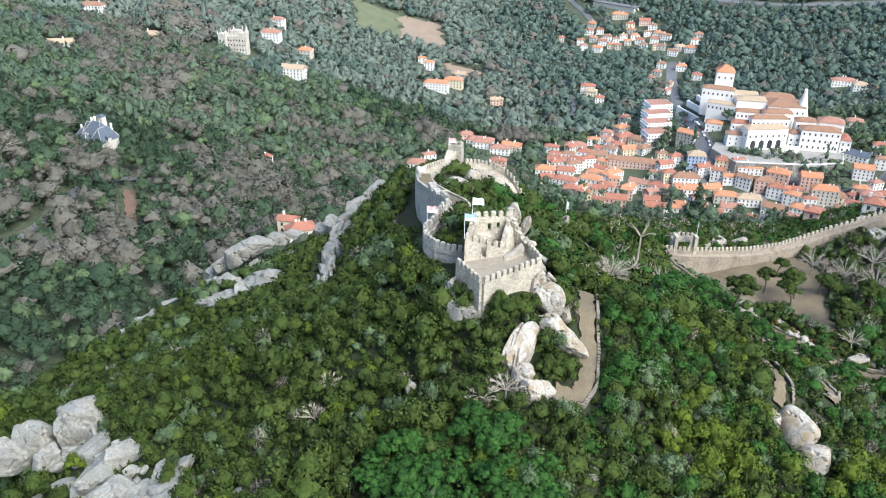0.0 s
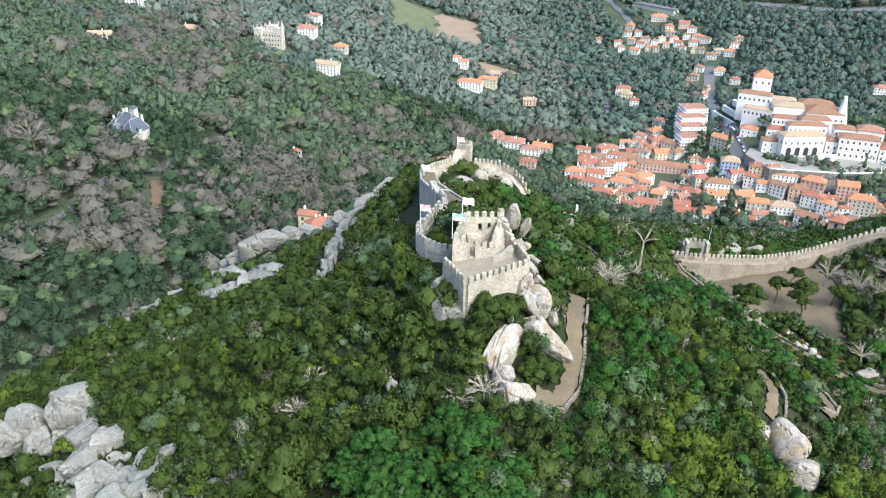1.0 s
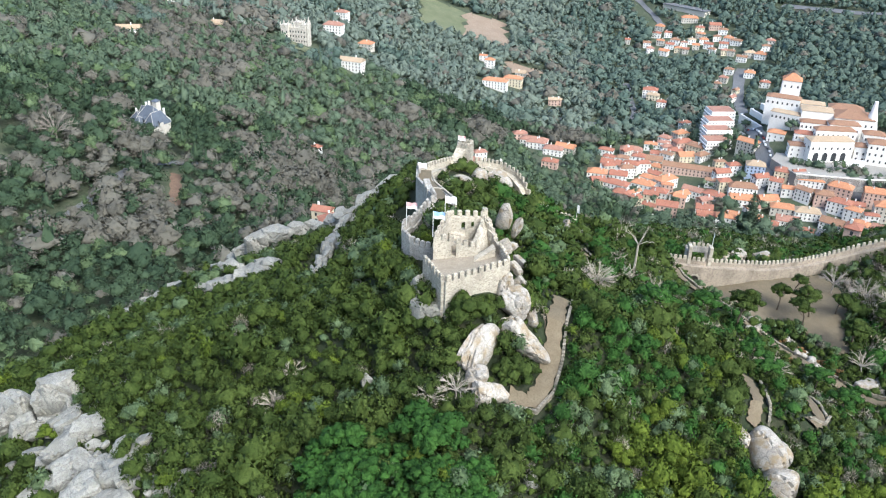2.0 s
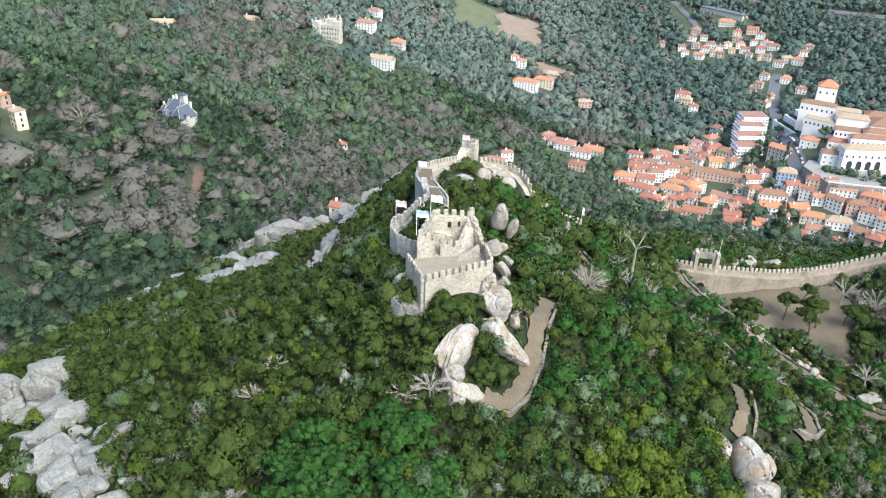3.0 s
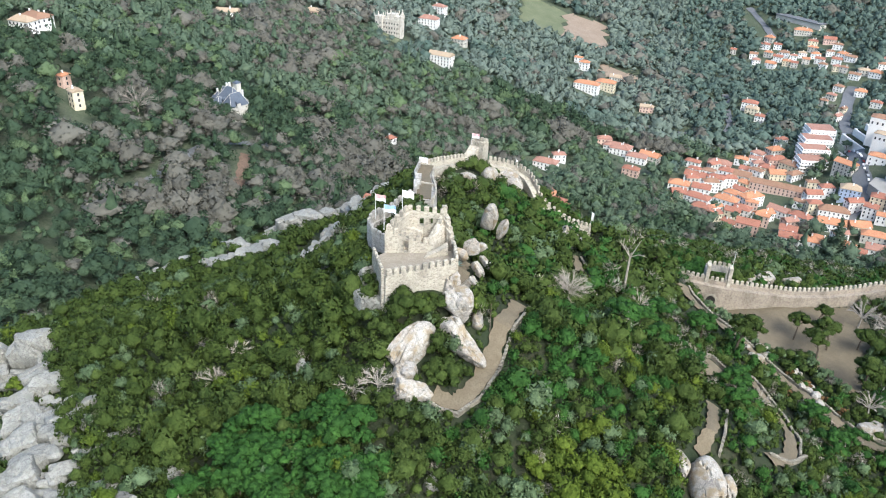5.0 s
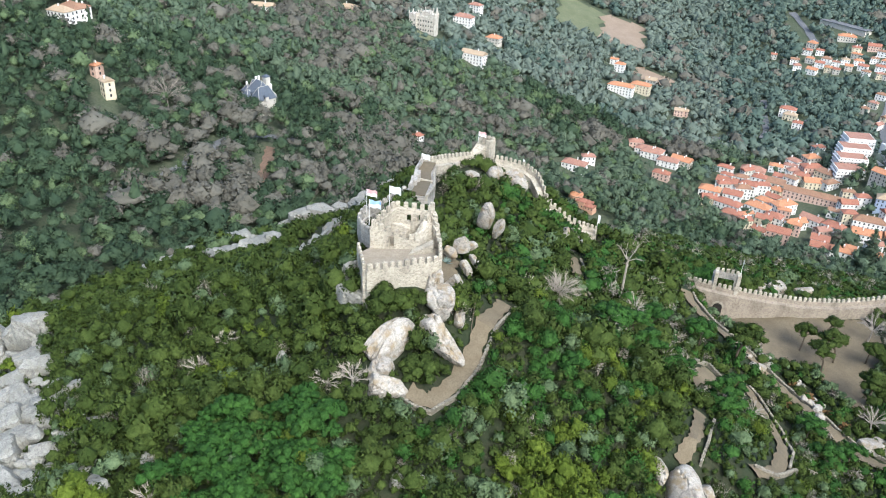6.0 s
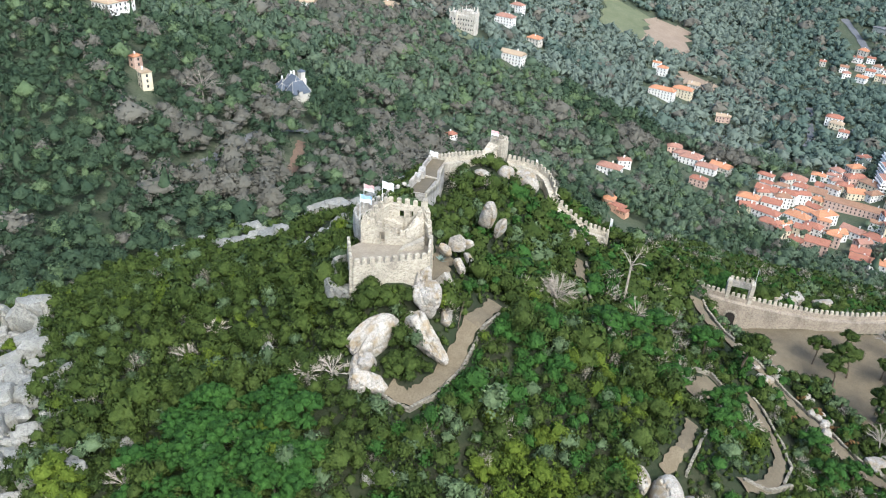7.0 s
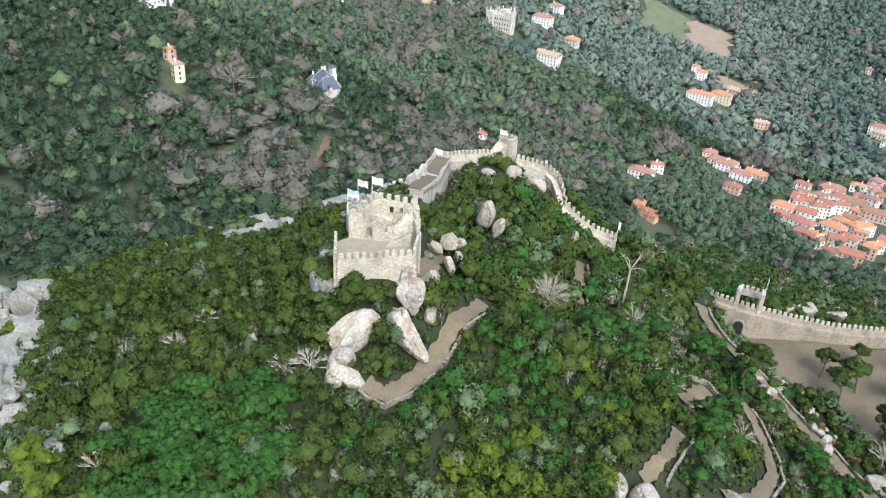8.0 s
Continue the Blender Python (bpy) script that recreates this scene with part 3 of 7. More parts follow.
part("tower_wall", Shape().prism(rect(0.4, 196.3, 3.6, 3.6, -12), 168, 185.8), STONE, far_tower)
part("stair_wall", Shape().prism([(-3.2, 191.4), (-1.4, 190.8), (0.6, 194.4), (-1.8, 194.8)], 168, [182.6, 182.4, 185.4, 185.6]), STONE, far_tower)
battlements(far_tower, [(x, y, 185.8) for x, y in rect(0.4, 196.3, 3.1, 3.1, -12) + rect(0.4, 196.3, 3.1, 3.1, -12)[:1]], 1.15)
curtain_wall("east_wall", "pale rubble wall with merlons stepping down the crest", [(2.8, 196.5, 181.6), (7.0, 199.5, 180.2), (10.5, 201.2, 178.8), (14.0, 199.2, 178.0), (16.4, 195.4, 176.8), (18.1, 193.8, 173.6), (22.0, 194.0, 170.6), (26.0, 194.6, 168.2), (30.2, 197.6, 166.2)], 5, 2.0, -1)
curtain_wall("return_wall", "short broken wall at the foot of the east wall", [(31.2, 198.4, 166.0), (30.6, 194.0, 164.6), (29.4, 189.6, 163.2)], 3.5, 1.0, -1)
# Flags.
flag((0.7, 114.4), 4.6, 201.0, "white flag with blue marks on the keep", FLAG_BLUE)
flag((2.1, 119.9), 4.4, 201.5, "large white flag on a white pole at the keep", FLAG_WHITE)
flag((-5.6, 129.2), 5.0, 195.0, "red and white flag on the drum tower", FLAG_RED)
flag((-8.6, 170.6), 3.4, 187.4, "white flag on the ridge wall", FLAG_WHITE)
flag((-1.4, 194.9), 3.9, 185.0, "red and white flag on the slim tower", FLAG_RED)
flag((9.6, 200.6), 4.0, 177.0, "furled white flag on the east wall", FLAG_WHITE, size=(0.5, 2.0))
flag((31.0, 198.6), 4.6, 165.2, "furled white flag at the end of the east wall", FLAG_WHITE, size=(0.6, 2.2))

# The outer wall on the terrace below, with its arched gate and a small open gate tower.
OUTER = [(46, 203.5, 156.6), (52, 201.5, 155.6), (58.5, 200.0, 155.2), (66, 200.0, 154.6), (75, 201.5, 153.8), (85, 204.0, 152.8), (95, 208.5, 152.0), (104, 213.0, 152.2), (112, 214.5, 154.5), (120, 213.0, 158.5), (128, 211.0, 163.0), (136, 210.0, 167.0)]
outer_wall = curtain_wall("outer_wall", "long sandy rubble wall with merlons round the terrace", OUTER, 6, 2.0, -1, stone=STONE_TAN)

gate_at = Vector((64.6, 198.2))
ring = [(gate_at.x + 1.15 * math.cos(a), gate_at.y, 149.9 + 1.1 * math.sin(a)) for a in np.linspace(0, math.pi, 11)] + [(gate_at.x - 1.15, gate_at.y, 147.2), (gate_at.x + 1.15, gate_at.y, 147.2)]
n = len(ring)
# The wall is not pierced: a near-black panel imitates the gateway's shade.
part("gate_arch", Shape().add([(x, y - 0.35, z) for x, y, z in ring] + [(x, y + 0.2, z) for x, y, z in ring], [tuple(range(n))] + [(k, (k + 1) % n, n + (k + 1) % n, n + k) for k in range(n)]), DARK, outer_wall, "dark arched panel as the shaded gateway")
rim = Shape()
for k in range(9):
    a = math.pi * (k + 0.5) / 9
    rim.box(gate_at.x + 1.42 * math.cos(a), gate_at.y - 0.42, 149.9 + 1.36 * math.sin(a) - 0.25, 0.48, 0.2, 0.5)
part("arch_stones", rim, STONE, outer_wall)
gate_tower = thing("gate_tower", (66.5, 201, 150), "small open gate tower of pale rubble with merlons", "castle tower")
for x, y, h in ((62.8, 200.4, 5.4), (68.4, 200.6, 5.2)):
    part("pier", Shape().prism(rect(x, y, 0.9, 2.2), 150, 153.6 + h), STONE, gate_tower)
part("back_wall", Shape().prism(rect(65.6, 203.6, 6.6, 0.7), 155.5, 157.2), STONE_GREY, gate_tower)
for x in (62.9, 68.3):
    part("pier", Shape().prism(rect(x, 203.6, 1.0, 0.66), 146, 155.496), STONE_GREY, gate_tower)
part("side_wall", Shape().prism(rect(62.5, 202.2, 0.6, 3.0), 148, 157.0), STONE_GREY, gate_tower)
battlements(gate_tower, [(62.6, 203.6, 157.2), (68.8, 203.6, 157.2)], 1.25)
flag((68.6, 201.0), 4.6, 158.4, "bare white flagpole on the gate tower", FLAG_WHITE, size=(0.12, 1.2))

# ---- paths, low walls and the terrace ----
PATHS = {
    "rock_path": [(22.8, 121.0), (22.2, 117.5), (21.2, 111.0), (20.9, 105.6), (19.4, 98.4), (17.7, 95.4), (14.4, 95.4)],
    "gate_path": [(55.0, 183.0), (58.5, 177.0), (63.7, 173.0), (69.0, 171.4), (74.1, 169.0), (78.7, 165.6), (82.8, 161.5), (86.8, 157.6), (89.6, 154.2), (93.5, 151.2), (97.1, 149.3), (108, 147)],
    "garden_path": [(66.5, 157.0), (68.8, 155.1), (69.9, 152.9), (71.6, 149.3), (73.6, 143.8), (74.5, 135.4), (73.0, 126.4), (70.6, 119.0), (66.4, 113.4)],
    "platform": [(56.8, 139.7), (58.6, 142.6), (60.4, 147.2), (61.0, 149.0)],
    "low_path": [(57.6, 123.1), (57.3, 119.1), (56.7, 113.6), (55.6, 110.3), (54.5, 107.6)],
    "keep_path": [(10.6, 129.5), (11.2, 125.0), (12.8, 120.0), (14.2, 116.5)],
    "stair_path": [(28.5, 166.0), (31.0, 158.0), (32.5, 150.5), (35.2, 144.5)],
}
PATH_WIDTHS = {"rock_path": 1.35, "gate_path": 1.5, "garden_path": 1.2, "platform": 1.9, "low_path": 1.0, "stair_path": 1.2, "keep_path": 1.7}
TERRACE = [(60.6, 186), (60.2, 198.2), (68, 198.4), (76, 200), (90, 204), (102, 209), (105, 196), (101, 182), (97, 168), (92, 168), (86, 178), (76, 176), (68, 178)]
PALACE_GROUND = [(235, 690), (350, 660), (390, 740), (300, 800), (230, 790)]


def ribbon(line, width, up, steps=4, side_up=-0.12):
    """A strip laid over the ground along a line."""
    pts = [Vector(p) for p in line]
    dense = []
    for i in range(len(pts) - 1):
        a, b, c, d = pts[max(i - 1, 0)], pts[i], pts[i + 1], pts[min(i + 2, len(pts) - 1)]
        for k in range(steps):
            t = k / steps
            dense.append(0.5 * (2 * b + (c - a) * t + (2 * a - 5 * b + 4 * c - d) * t * t + (3 * b - a - 3 * c + d) * t ** 3))
    dense.append(pts[-1])
    rows = []
    for i, p in enumerate(dense):
        n = (dense[min(i + 1, len(dense) - 1)] - dense[max(i - 1, 0)]).normalized()
        side = Vector((-n.y, n.x)) * width / 2
        wob = 1 + 0.16 * math.sin(1.7 * i) + 0.12 * math.sin(0.6 * i + 1)
        rows.append([p + side * k * wob for k in (-1, -0.33, 0.33, 1)])
    verts = [(q.x, q.y, ground_at(q.x, q.y) + (up if 0 < j < 3 else up + side_up)) for r in rows for j, q in enumerate(r)]
    faces = [(4 * i + j, 4 * i + j + 1, 4 * i + j + 5, 4 * i + j + 4) for i in range(len(rows) - 1) for j in range(3)]
    return Shape().add(verts, faces), [tuple(d) for d in dense]


for name, line in PATHS.items():
    s, _ = ribbon(line, 2 * PATH_WIDTHS[name], 0.58, 7)
    tagged(part("path", s, SAND), "trodden sandy footpath", "path", kind="structure")


def low_wall(line, height=0.75, width=0.4, label="low dry-stone wall beside the footpath"):
    """A rubble wall along a path; its capping stones lie on it one by one."""
    pts = [Vector(p) for p in line]
    dense = []
    for a, b in zip(pts, pts[1:]):
        n = max(2, int((b - a).length / 1.2))
        dense += [a.lerp(b, i / n) for i in range(n)]
    dense.append(pts[-1])
    tops = [(p.x, p.y, ground_at(p.x, p.y) + height + 0.06 * math.sin(2.3 * i)) for i, p in enumerate(dense)]
    t = thing("path_wall", tops[0], label, "low wall", "walls along the paths")
    part("wall_body", strip(tops, width, -height - 0.8, 0.0), DRY_WALL, t)
    for i, (p, turn) in enumerate(run_points(tops, 0.62)):
        ob = part("stone", CAP_STONES[i % 4], None, t)
        off = Vector((-math.sin(turn), math.cos(turn), 0)) * width / 2
        ob.matrix_basis = Matrix.Translation(p + off) @ Matrix.Rotation(turn, 4, "Z")


def cap_stone(seed):
    r = random.Random(seed)
    w, d, h = r.uniform(0.45, 0.6), r.uniform(0.42, 0.52), r.uniform(0.16, 0.26)
    s = Shape().prism(rect(0, 0, w, d, r.uniform(-8, 8)), -0.04, h * 0.6)
    base = rect(0, 0, w, d)
    return s.add([(x, y, h * 0.6 - 0.003) for x, y in base] + [(0.62 * x, 0.6 * y, h) for x, y in base], [(0, 1, 5, 4), (1, 2, 6, 5), (2, 3, 7, 6), (3, 0, 4, 7), (4, 5, 6, 7)]).mesh("stone", DRY_WALL)


CAP_STONES = [cap_stone(n) for n in range(4)]
low_wall([(24.4, 121.0), (23.8, 117.0), (22.9, 111.4), (22.4, 105.8), (20.9, 98.0), (18.4, 93.8), (15.9, 93.6), (13.9, 94.1)], 0.6)
low_wall([(56.6, 184.0), (60.3, 178.6), (65.0, 174.9), (74.8, 171.2), (80.0, 167.3), (85.1, 162.4), (89.9, 156.6), (93.8, 153.6), (97.9, 151.9), (106, 149.6)], 0.7)
low_wall([(69.6, 155.2), (71.6, 153.4), (74.0, 148.3), (76.0, 143.5), (76.6, 135.2), (74.2, 125.1)], 0.7)
low_wall([(55.2, 144.6), (57.3, 148.8), (60.3, 151.4), (63.2, 150.0), (63.4, 145.6)], 0.8)
low_wall([(60.0, 123.3), (59.2, 118.6), (58.6, 113.6), (57.7, 109.3)], 0.7)
low_wall([(64.6, 131.5), (66.3, 126.5)], 0.6)
low_wall([(66.7, 114.4), (71.0, 117.6), (77.0, 128.2), (88.3, 143.4), (96.4, 145.4)], 0.9)
low_wall([(30.4, 166.5), (32.8, 158.2), (34.2, 150.8), (36.8, 144.8)], 0.5)
low_wall([(38.0, 173.0), (41.0, 165.0), (43.5, 157.0)], 0.5)

# The trodden terrace, one patch of sand over the ground.
cells = [(float(a), float(b)) for a in np.arange(58, 130, 0.9) for b in np.arange(160, 216, 0.9)]
ins = set()
for a, b in cells:
    hit = False
    for (ax, ay), (bx, by) in zip(TERRACE, TERRACE[1:] + TERRACE[:1]):
        if (ay > b) != (by > b) and a < (bx - ax) * (b - ay) / (by - ay) + ax:
            hit = not hit
    if hit:
        ins.add((round((a - 58) / 0.9), round((b - 160) / 0.9)))
knots, faces = {}, []
for i, j in sorted(ins):
    faces.append([knots.setdefault(k, len(knots)) for k in ((i, j), (i + 1, j), (i + 1, j + 1), (i, j + 1))])
spots = [(58 + 0.9 * (i - 0.5), 160 + 0.9 * (j - 0.5)) for i, j in knots]
zs = land(np.array([p[0] for p in spots]), np.array([p[1] for p in spots])) + 0.16
tagged(part("terrace", Shape().add([(a, b, float(c)) for (a, b), c in zip(spots, zs)], faces), SAND), "bare sandy terrace inside the outer wall", "ground", kind="structure")

# A wooden rail at the head of the rock path.
rail = thing("wooden_rail", (19.5, 113.0, ground_at(19.5, 113)), "weathered wooden handrail beside the rock path", "fence")
posts = [(18.4 + 0.25 * i, 118.0 - 1.5 * i) for i in range(6)]
for x, y in posts:
    part("post", Shape().box(x, y, ground_at(x, y) - 0.3, 0.12, 0.12, 1.7), BARK, rail)
for (ax, ay), (bx, by) in zip(posts, posts[1:]):
    for up in (0.6, 1.15):
        part("bar", Shape().tube([(ax, ay, ground_at(ax, ay) + up), (bx, by, ground_at(bx, by) + up)], [0.045, 0.045], 5), BARK, rail)

# ---- boulders and outcrops ----
def ball(level):
    """Unit directions and triangles of a subdivided icosahedron."""
    bm = bmesh.new()
    bmesh.ops.create_icosphere(bm, subdivisions=level, radius=1.0)
    v = np.array([p.co for p in bm.verts])
    bm.verts.index_update()
    f = np.array([[p.index for p in face.verts] for face in bm.faces])
    bm.free()
    return v, f


BALLS = {n: ball(n) for n in (1, 2, 3, 4)}


def boulder_form(seed, level=3, cuts=13, rough=0.045, edge=30.0):
    """A granite block: a ball cut by random planes with worn edges, weathered by noise, with a few open fissures."""
    rng = np.random.default_rng(seed)
    d, f = BALLS[level]
    n = rng.normal(size=(cuts, 3))
    n[:6] = np.concatenate([np.eye(3), -np.eye(3)]) + 0.22 * rng.normal(size=(6, 3))
    n /= np.linalg.norm(n, axis=1, keepdims=True)
    h = rng.uniform(0.55, 0.98, cuts)
    h[:6] = rng.uniform(0.58, 0.82, 6)
    dots = d @ n.T
    reach = np.where(dots > 0.05, h / np.maximum(dots, 0.05), 9.0)
    r = (np.minimum(reach, 1.25) ** -edge).sum(1) ** (-1 / edge) * 1.08
    k = rng.uniform(0, 9, 3)
    r = r * (1 + rough * np.array([noise.fractal(Vector(p * 2.6 + k), 0.8, 2.1, 4) for p in d]))
    p = d * r[:, None]
    if level >= 4:
        for _ in range(3):
            m = np.array([1, 0.25, 0.1]) + 0.35 * rng.normal(size=3)
            m /= np.linalg.norm(m)
            off = p @ m - rng.uniform(-0.5, 0.5) + 0.05 * np.sin(5 * p[:, 2] + k[0])
            p = p * (1 - 0.22 * np.exp(-((off / 0.03) ** 2)))[:, None]
    return p, f


BOULDER_FORMS = {(s, l): boulder_form(s, l) for s in range(9) for l in (2, 3, 4)}
SLAB_FORMS = {(s, 4): boulder_form(s, 4, 8, 0.075, 15.0) for s in range(9)}
ROUND_FORMS = {(s, l): boulder_form(s, l, 12, 0.03, 9.0) for s in range(9) for l in (3, 4)}


def boulder(x, y, z, sx, sy, sz, turn=0.0, tip=(0.0, 0.0), seed=0, mat=None, label="", level=3, name="boulder", group="", rounded=False, forms=None):
    """One boulder with its middle at x, y, z; half sizes sx, sy, sz; turned about z, then tipped about x and y (degrees)."""
    v, f = (forms or (ROUND_FORMS if rounded else BOULDER_FORMS))[(seed % 9, level)]
    m = Matrix.Translation((x, y, z)) @ Euler((radians(tip[0]), radians(tip[1]), radians(turn))).to_matrix().to_4x4()
    me = big_mesh(name, (v * (sx, sy, sz)) @ np.array(m.to_3x3()).T + (x, y, z), f, mat or GRANITE)
    me.polygons.foreach_set("use_smooth", np.ones(len(f), bool))
    me.set_sharp_from_angle(angle=radians(32))
    return tagged(new(name, me), label or "weathered grey granite boulder with lichen", "rock", group)


# The rocks below the court.
boulder(9.0, 101.2, 189.0, 2.05, 6.0, 2.7, -28, (28, -4), 1, GRANITE_PALE, "huge pale granite boulder stained with ochre lichen", 4, forms=SLAB_FORMS)
boulder(9.2, 96.9, 186.3, 2.3, 2.1, 2.5, 20, (0, 0), 4, GRANITE_PALE, "ochre-stained granite foot of the great boulder", 4, forms=SLAB_FORMS)
boulder(11.3, 94.4, 186.1, 3.0, 2.3, 2.5, 35, (0, 10), 2, GRANITE_PALE, "split pale granite boulder beside the path", 4, forms=SLAB_FORMS)
boulder(16.1, 105.3, 188.7, 2.2, 4.9, 2.3, 60, (40, 0), 3, GRANITE_PALE, "long leaning granite slab with dark lichen", 4, forms=SLAB_FORMS)
boulder(14.2, 109.8, 192.2, 2.5, 2.7, 3.0, 20, (8, 8), 5, GRANITE_PALE, "pale granite boulder under the court wall", 4, forms=SLAB_FORMS)
boulder(12.3, 112.6, 193.6, 2.0, 1.9, 2.6, 36, (0, 0), 7, GRANITE_PALE, "ochre-stained granite block under the court corner", 4)
boulder(15.4, 116.0, 191.6, 1.3, 2.3, 2.2, 56, (32, 0), 6, GRANITE_PALE, "upright pale granite block beside the path", 4)
boulder(17.4, 110.8, 188.8, 1.2, 1.8, 1.8, 20, (20, 10), 8, GRANITE_PALE, "narrow pale granite slab beside the path", 3)
boulder(0.2, 107.2, 191.0, 2.2, 2.6, 3.0, 50, (10, 0), 5, GRANITE, "broad granite ledge under the court wall", 4)
boulder(-0.9, 111.0, 192.2, 1.5, 2.8, 3.4, -14, (-4, -14), 7, GRANITE, "granite slab leaning against the court wall", 4)
boulder(0.9, 107.6, 190.6, 1.2, 1.9, 3.0, -34, (6, -12), 3, GRANITE, "granite slab leaning against the court wall", 3)
boulder(12.2, 130.2, 191.8, 1.9, 0.9, 1.9, 40, (0, -16), 0, GRANITE_PALE, "jagged pale rock beside the keep", 4)
boulder(10.9, 127.4, 191.6, 1.5, 0.9, 1.2, 20, (0, 14), 2, GRANITE_PALE, "jagged ochre rock beside the keep", 3)
boulder(15.2, 128.4, 190.0, 2.0, 0.6, 0.9, -42, (0, 18), 3, GRANITE_PALE, "jagged pale rock beside the keep", 3)
boulder(14.2, 125.6, 190.2, 1.9, 0.8, 1.0, -46, (0, 16), 6, GRANITE_PALE, "jagged pale rock beside the keep", 3)
boulder(13.4, 132.4, 190.6, 1.6, 0.7, 1.1, 10, (0, -10), 5, GRANITE_PALE, "jagged pale rock beside the keep", 3)
boulder(12.0, 150.2, 188.0, 2.0, 1.9, 3.6, 15, (6, 8), 8, GRANITE_PALE, "rounded pale boulder standing out of the bushes", 4, rounded=True)
boulder(14.4, 150.8, 185.4, 1.3, 1.5, 2.9, -10, (6, 16), 5, GRANITE_PALE, "rounded pale boulder standing out of the bushes", 4, rounded=True)
boulder(2.2, 182.0, 181.2, 5.2, 2.4, 2.2, -22, (0, 12), 2, GRANITE_PALE, "broad granite dome on the crest", 4, rounded=True)
boulder(8.0, 184.0, 178.8, 2.8, 1.8, 1.6, -20, (0, 14), 6, GRANITE_PALE, "broad granite dome on the crest", 3, rounded=True)
boulder(4.8, 189.5, 180.6, 3.2, 2.6, 2.2, 20, (0, 6), 0, GRANITE_PALE, "broad granite dome on the crest", 3, rounded=True)
boulder(9.6, 191.0, 178.6, 4.4, 2.8, 3.2, -38, (0, 16), 4, GRANITE_PALE, "broad granite dome on the crest", 4, rounded=True)
boulder(25.8, 170.0, 176.6, 1.0, 1.6, 3.0, 30, (10, 24), 2, GRANITE_PALE, "smooth pale leaning rock below the east wall", 3)
boulder(28.2, 170.5, 174.4, 0.7, 1.2, 3.2, 30, (8, 34), 5, GRANITE_PALE, "smooth pale leaning rock below the east wall", 3)
for x, y, up, s, seed in ((-5.6, 103.2, 1.6, 1.0, 7), (-7.8, 98.6, 1.2, 1.3, 8), (2.6, 93.6, 1.2, 1.0, 1), (-3.6, 94.4, 1.0, 0.9, 2), (-14.5, 127.0, 1.2, 1.4, 3), (-16.5, 131.5, 1.2, 1.0, 4), (-17.9, 77.4, 0.9, 1.5, 5), (18.0, 81.5, 0.8, 1.4, 6), (20.6, 82.4, 1.2, 1.1, 0), (29.0, 170.0, 1.6, 1.5, 1), (27.4, 173.5, 2.4, 1.4, 2), (30.5, 189.0, 2.0, 1.8, 3), (33.0, 186.0, 1.4, 1.3, 8)):
    boulder(x, y, ground_at(x, y) + up, s, s * 0.8, s * 1.2, 37 * seed, (0, 8), seed, GRANITE, "small weathered boulder among the shrubs", 3, group="boulders among the shrubs")

# The rocky spur: a fissured dome at its end, then a tumble of long slabs.
for dx, dy, up, sx, sy, sz, turn, tip, seed in ((0.0, -0.4, 2.0, 4.4, 3.8, 6.0, 20, (6, 0), 8), (-1.6, -1.6, 1.4, 2.2, 2.8, 5.6, 14, (8, -6), 4), (3.4, -2.4, 0.6, 2.8, 3.0, 3.6, 40, (14, 8), 6), (4.2, 1.2, 0.8, 2.2, 2.4, 3.6, 10, (0, 10), 3), (-7.2, -2.6, 0.8, 4.4, 3.4, 4.6, 34, (10, -8), 0), (-10.6, -5.4, -0.4, 3.4, 3.0, 3.4, 50, (12, 0), 5), (0.4, -4.6, 0.2, 3.0, 2.2, 2.4, 38, (14, 0), 2), (-4.0, -6.0, 0.0, 3.2, 2.2, 2.2, 42, (12, 0), 7)):
    x, y = -63.2 + dx, 105.0 + dy
    boulder(x, y, ground_at(-62, 103) + up, sx, sy, sz, turn, tip, seed, GRANITE, "large fissured granite dome of the rocky spur", 4, group="rocks of the spur")
rng = np.random.default_rng(5)
for i in range(165):
    k = rng.random()
    w = 12.5 - 3.5 * k
    x, y = -62 + 36 * k + rng.normal(0, 0.40) * w, 99.5 - 34 * k + rng.normal(0, 0.40) * w
    s = float(np.clip(rng.lognormal(0.12, 0.40), 0.5, 2.5))
    long = rng.uniform(1.1, 2.0)
    boulder(x, y, ground_at(x, y) + (0.30 + 0.5 * rng.random()) * s, s * long, s * rng.uniform(0.75, 1.05), s * rng.uniform(0.6, 0.95), 40 + rng.normal(0, 22), (rng.uniform(-22, 22), rng.uniform(-24, 6)), i, GRANITE, "angular grey granite block of the rocky spur", 3 if s > 0.9 else 2, group="rocks of the spur")
for x, y, s in ((-50.5, 86.0, 3.0), (-46.0, 80.0, 3.4), (-41.0, 73.5, 3.4), (-36.5, 68.5, 3.2), (-55.5, 91.0, 2.8)):
    boulder(x, y, ground_at(x, y) + 0.5 * s, s * 1.35, s, s * 0.75, 42, (8, -14), int(s * 10), GRANITE, "large pale granite slab of the rocky spur", 4, group="rocks of the spur")


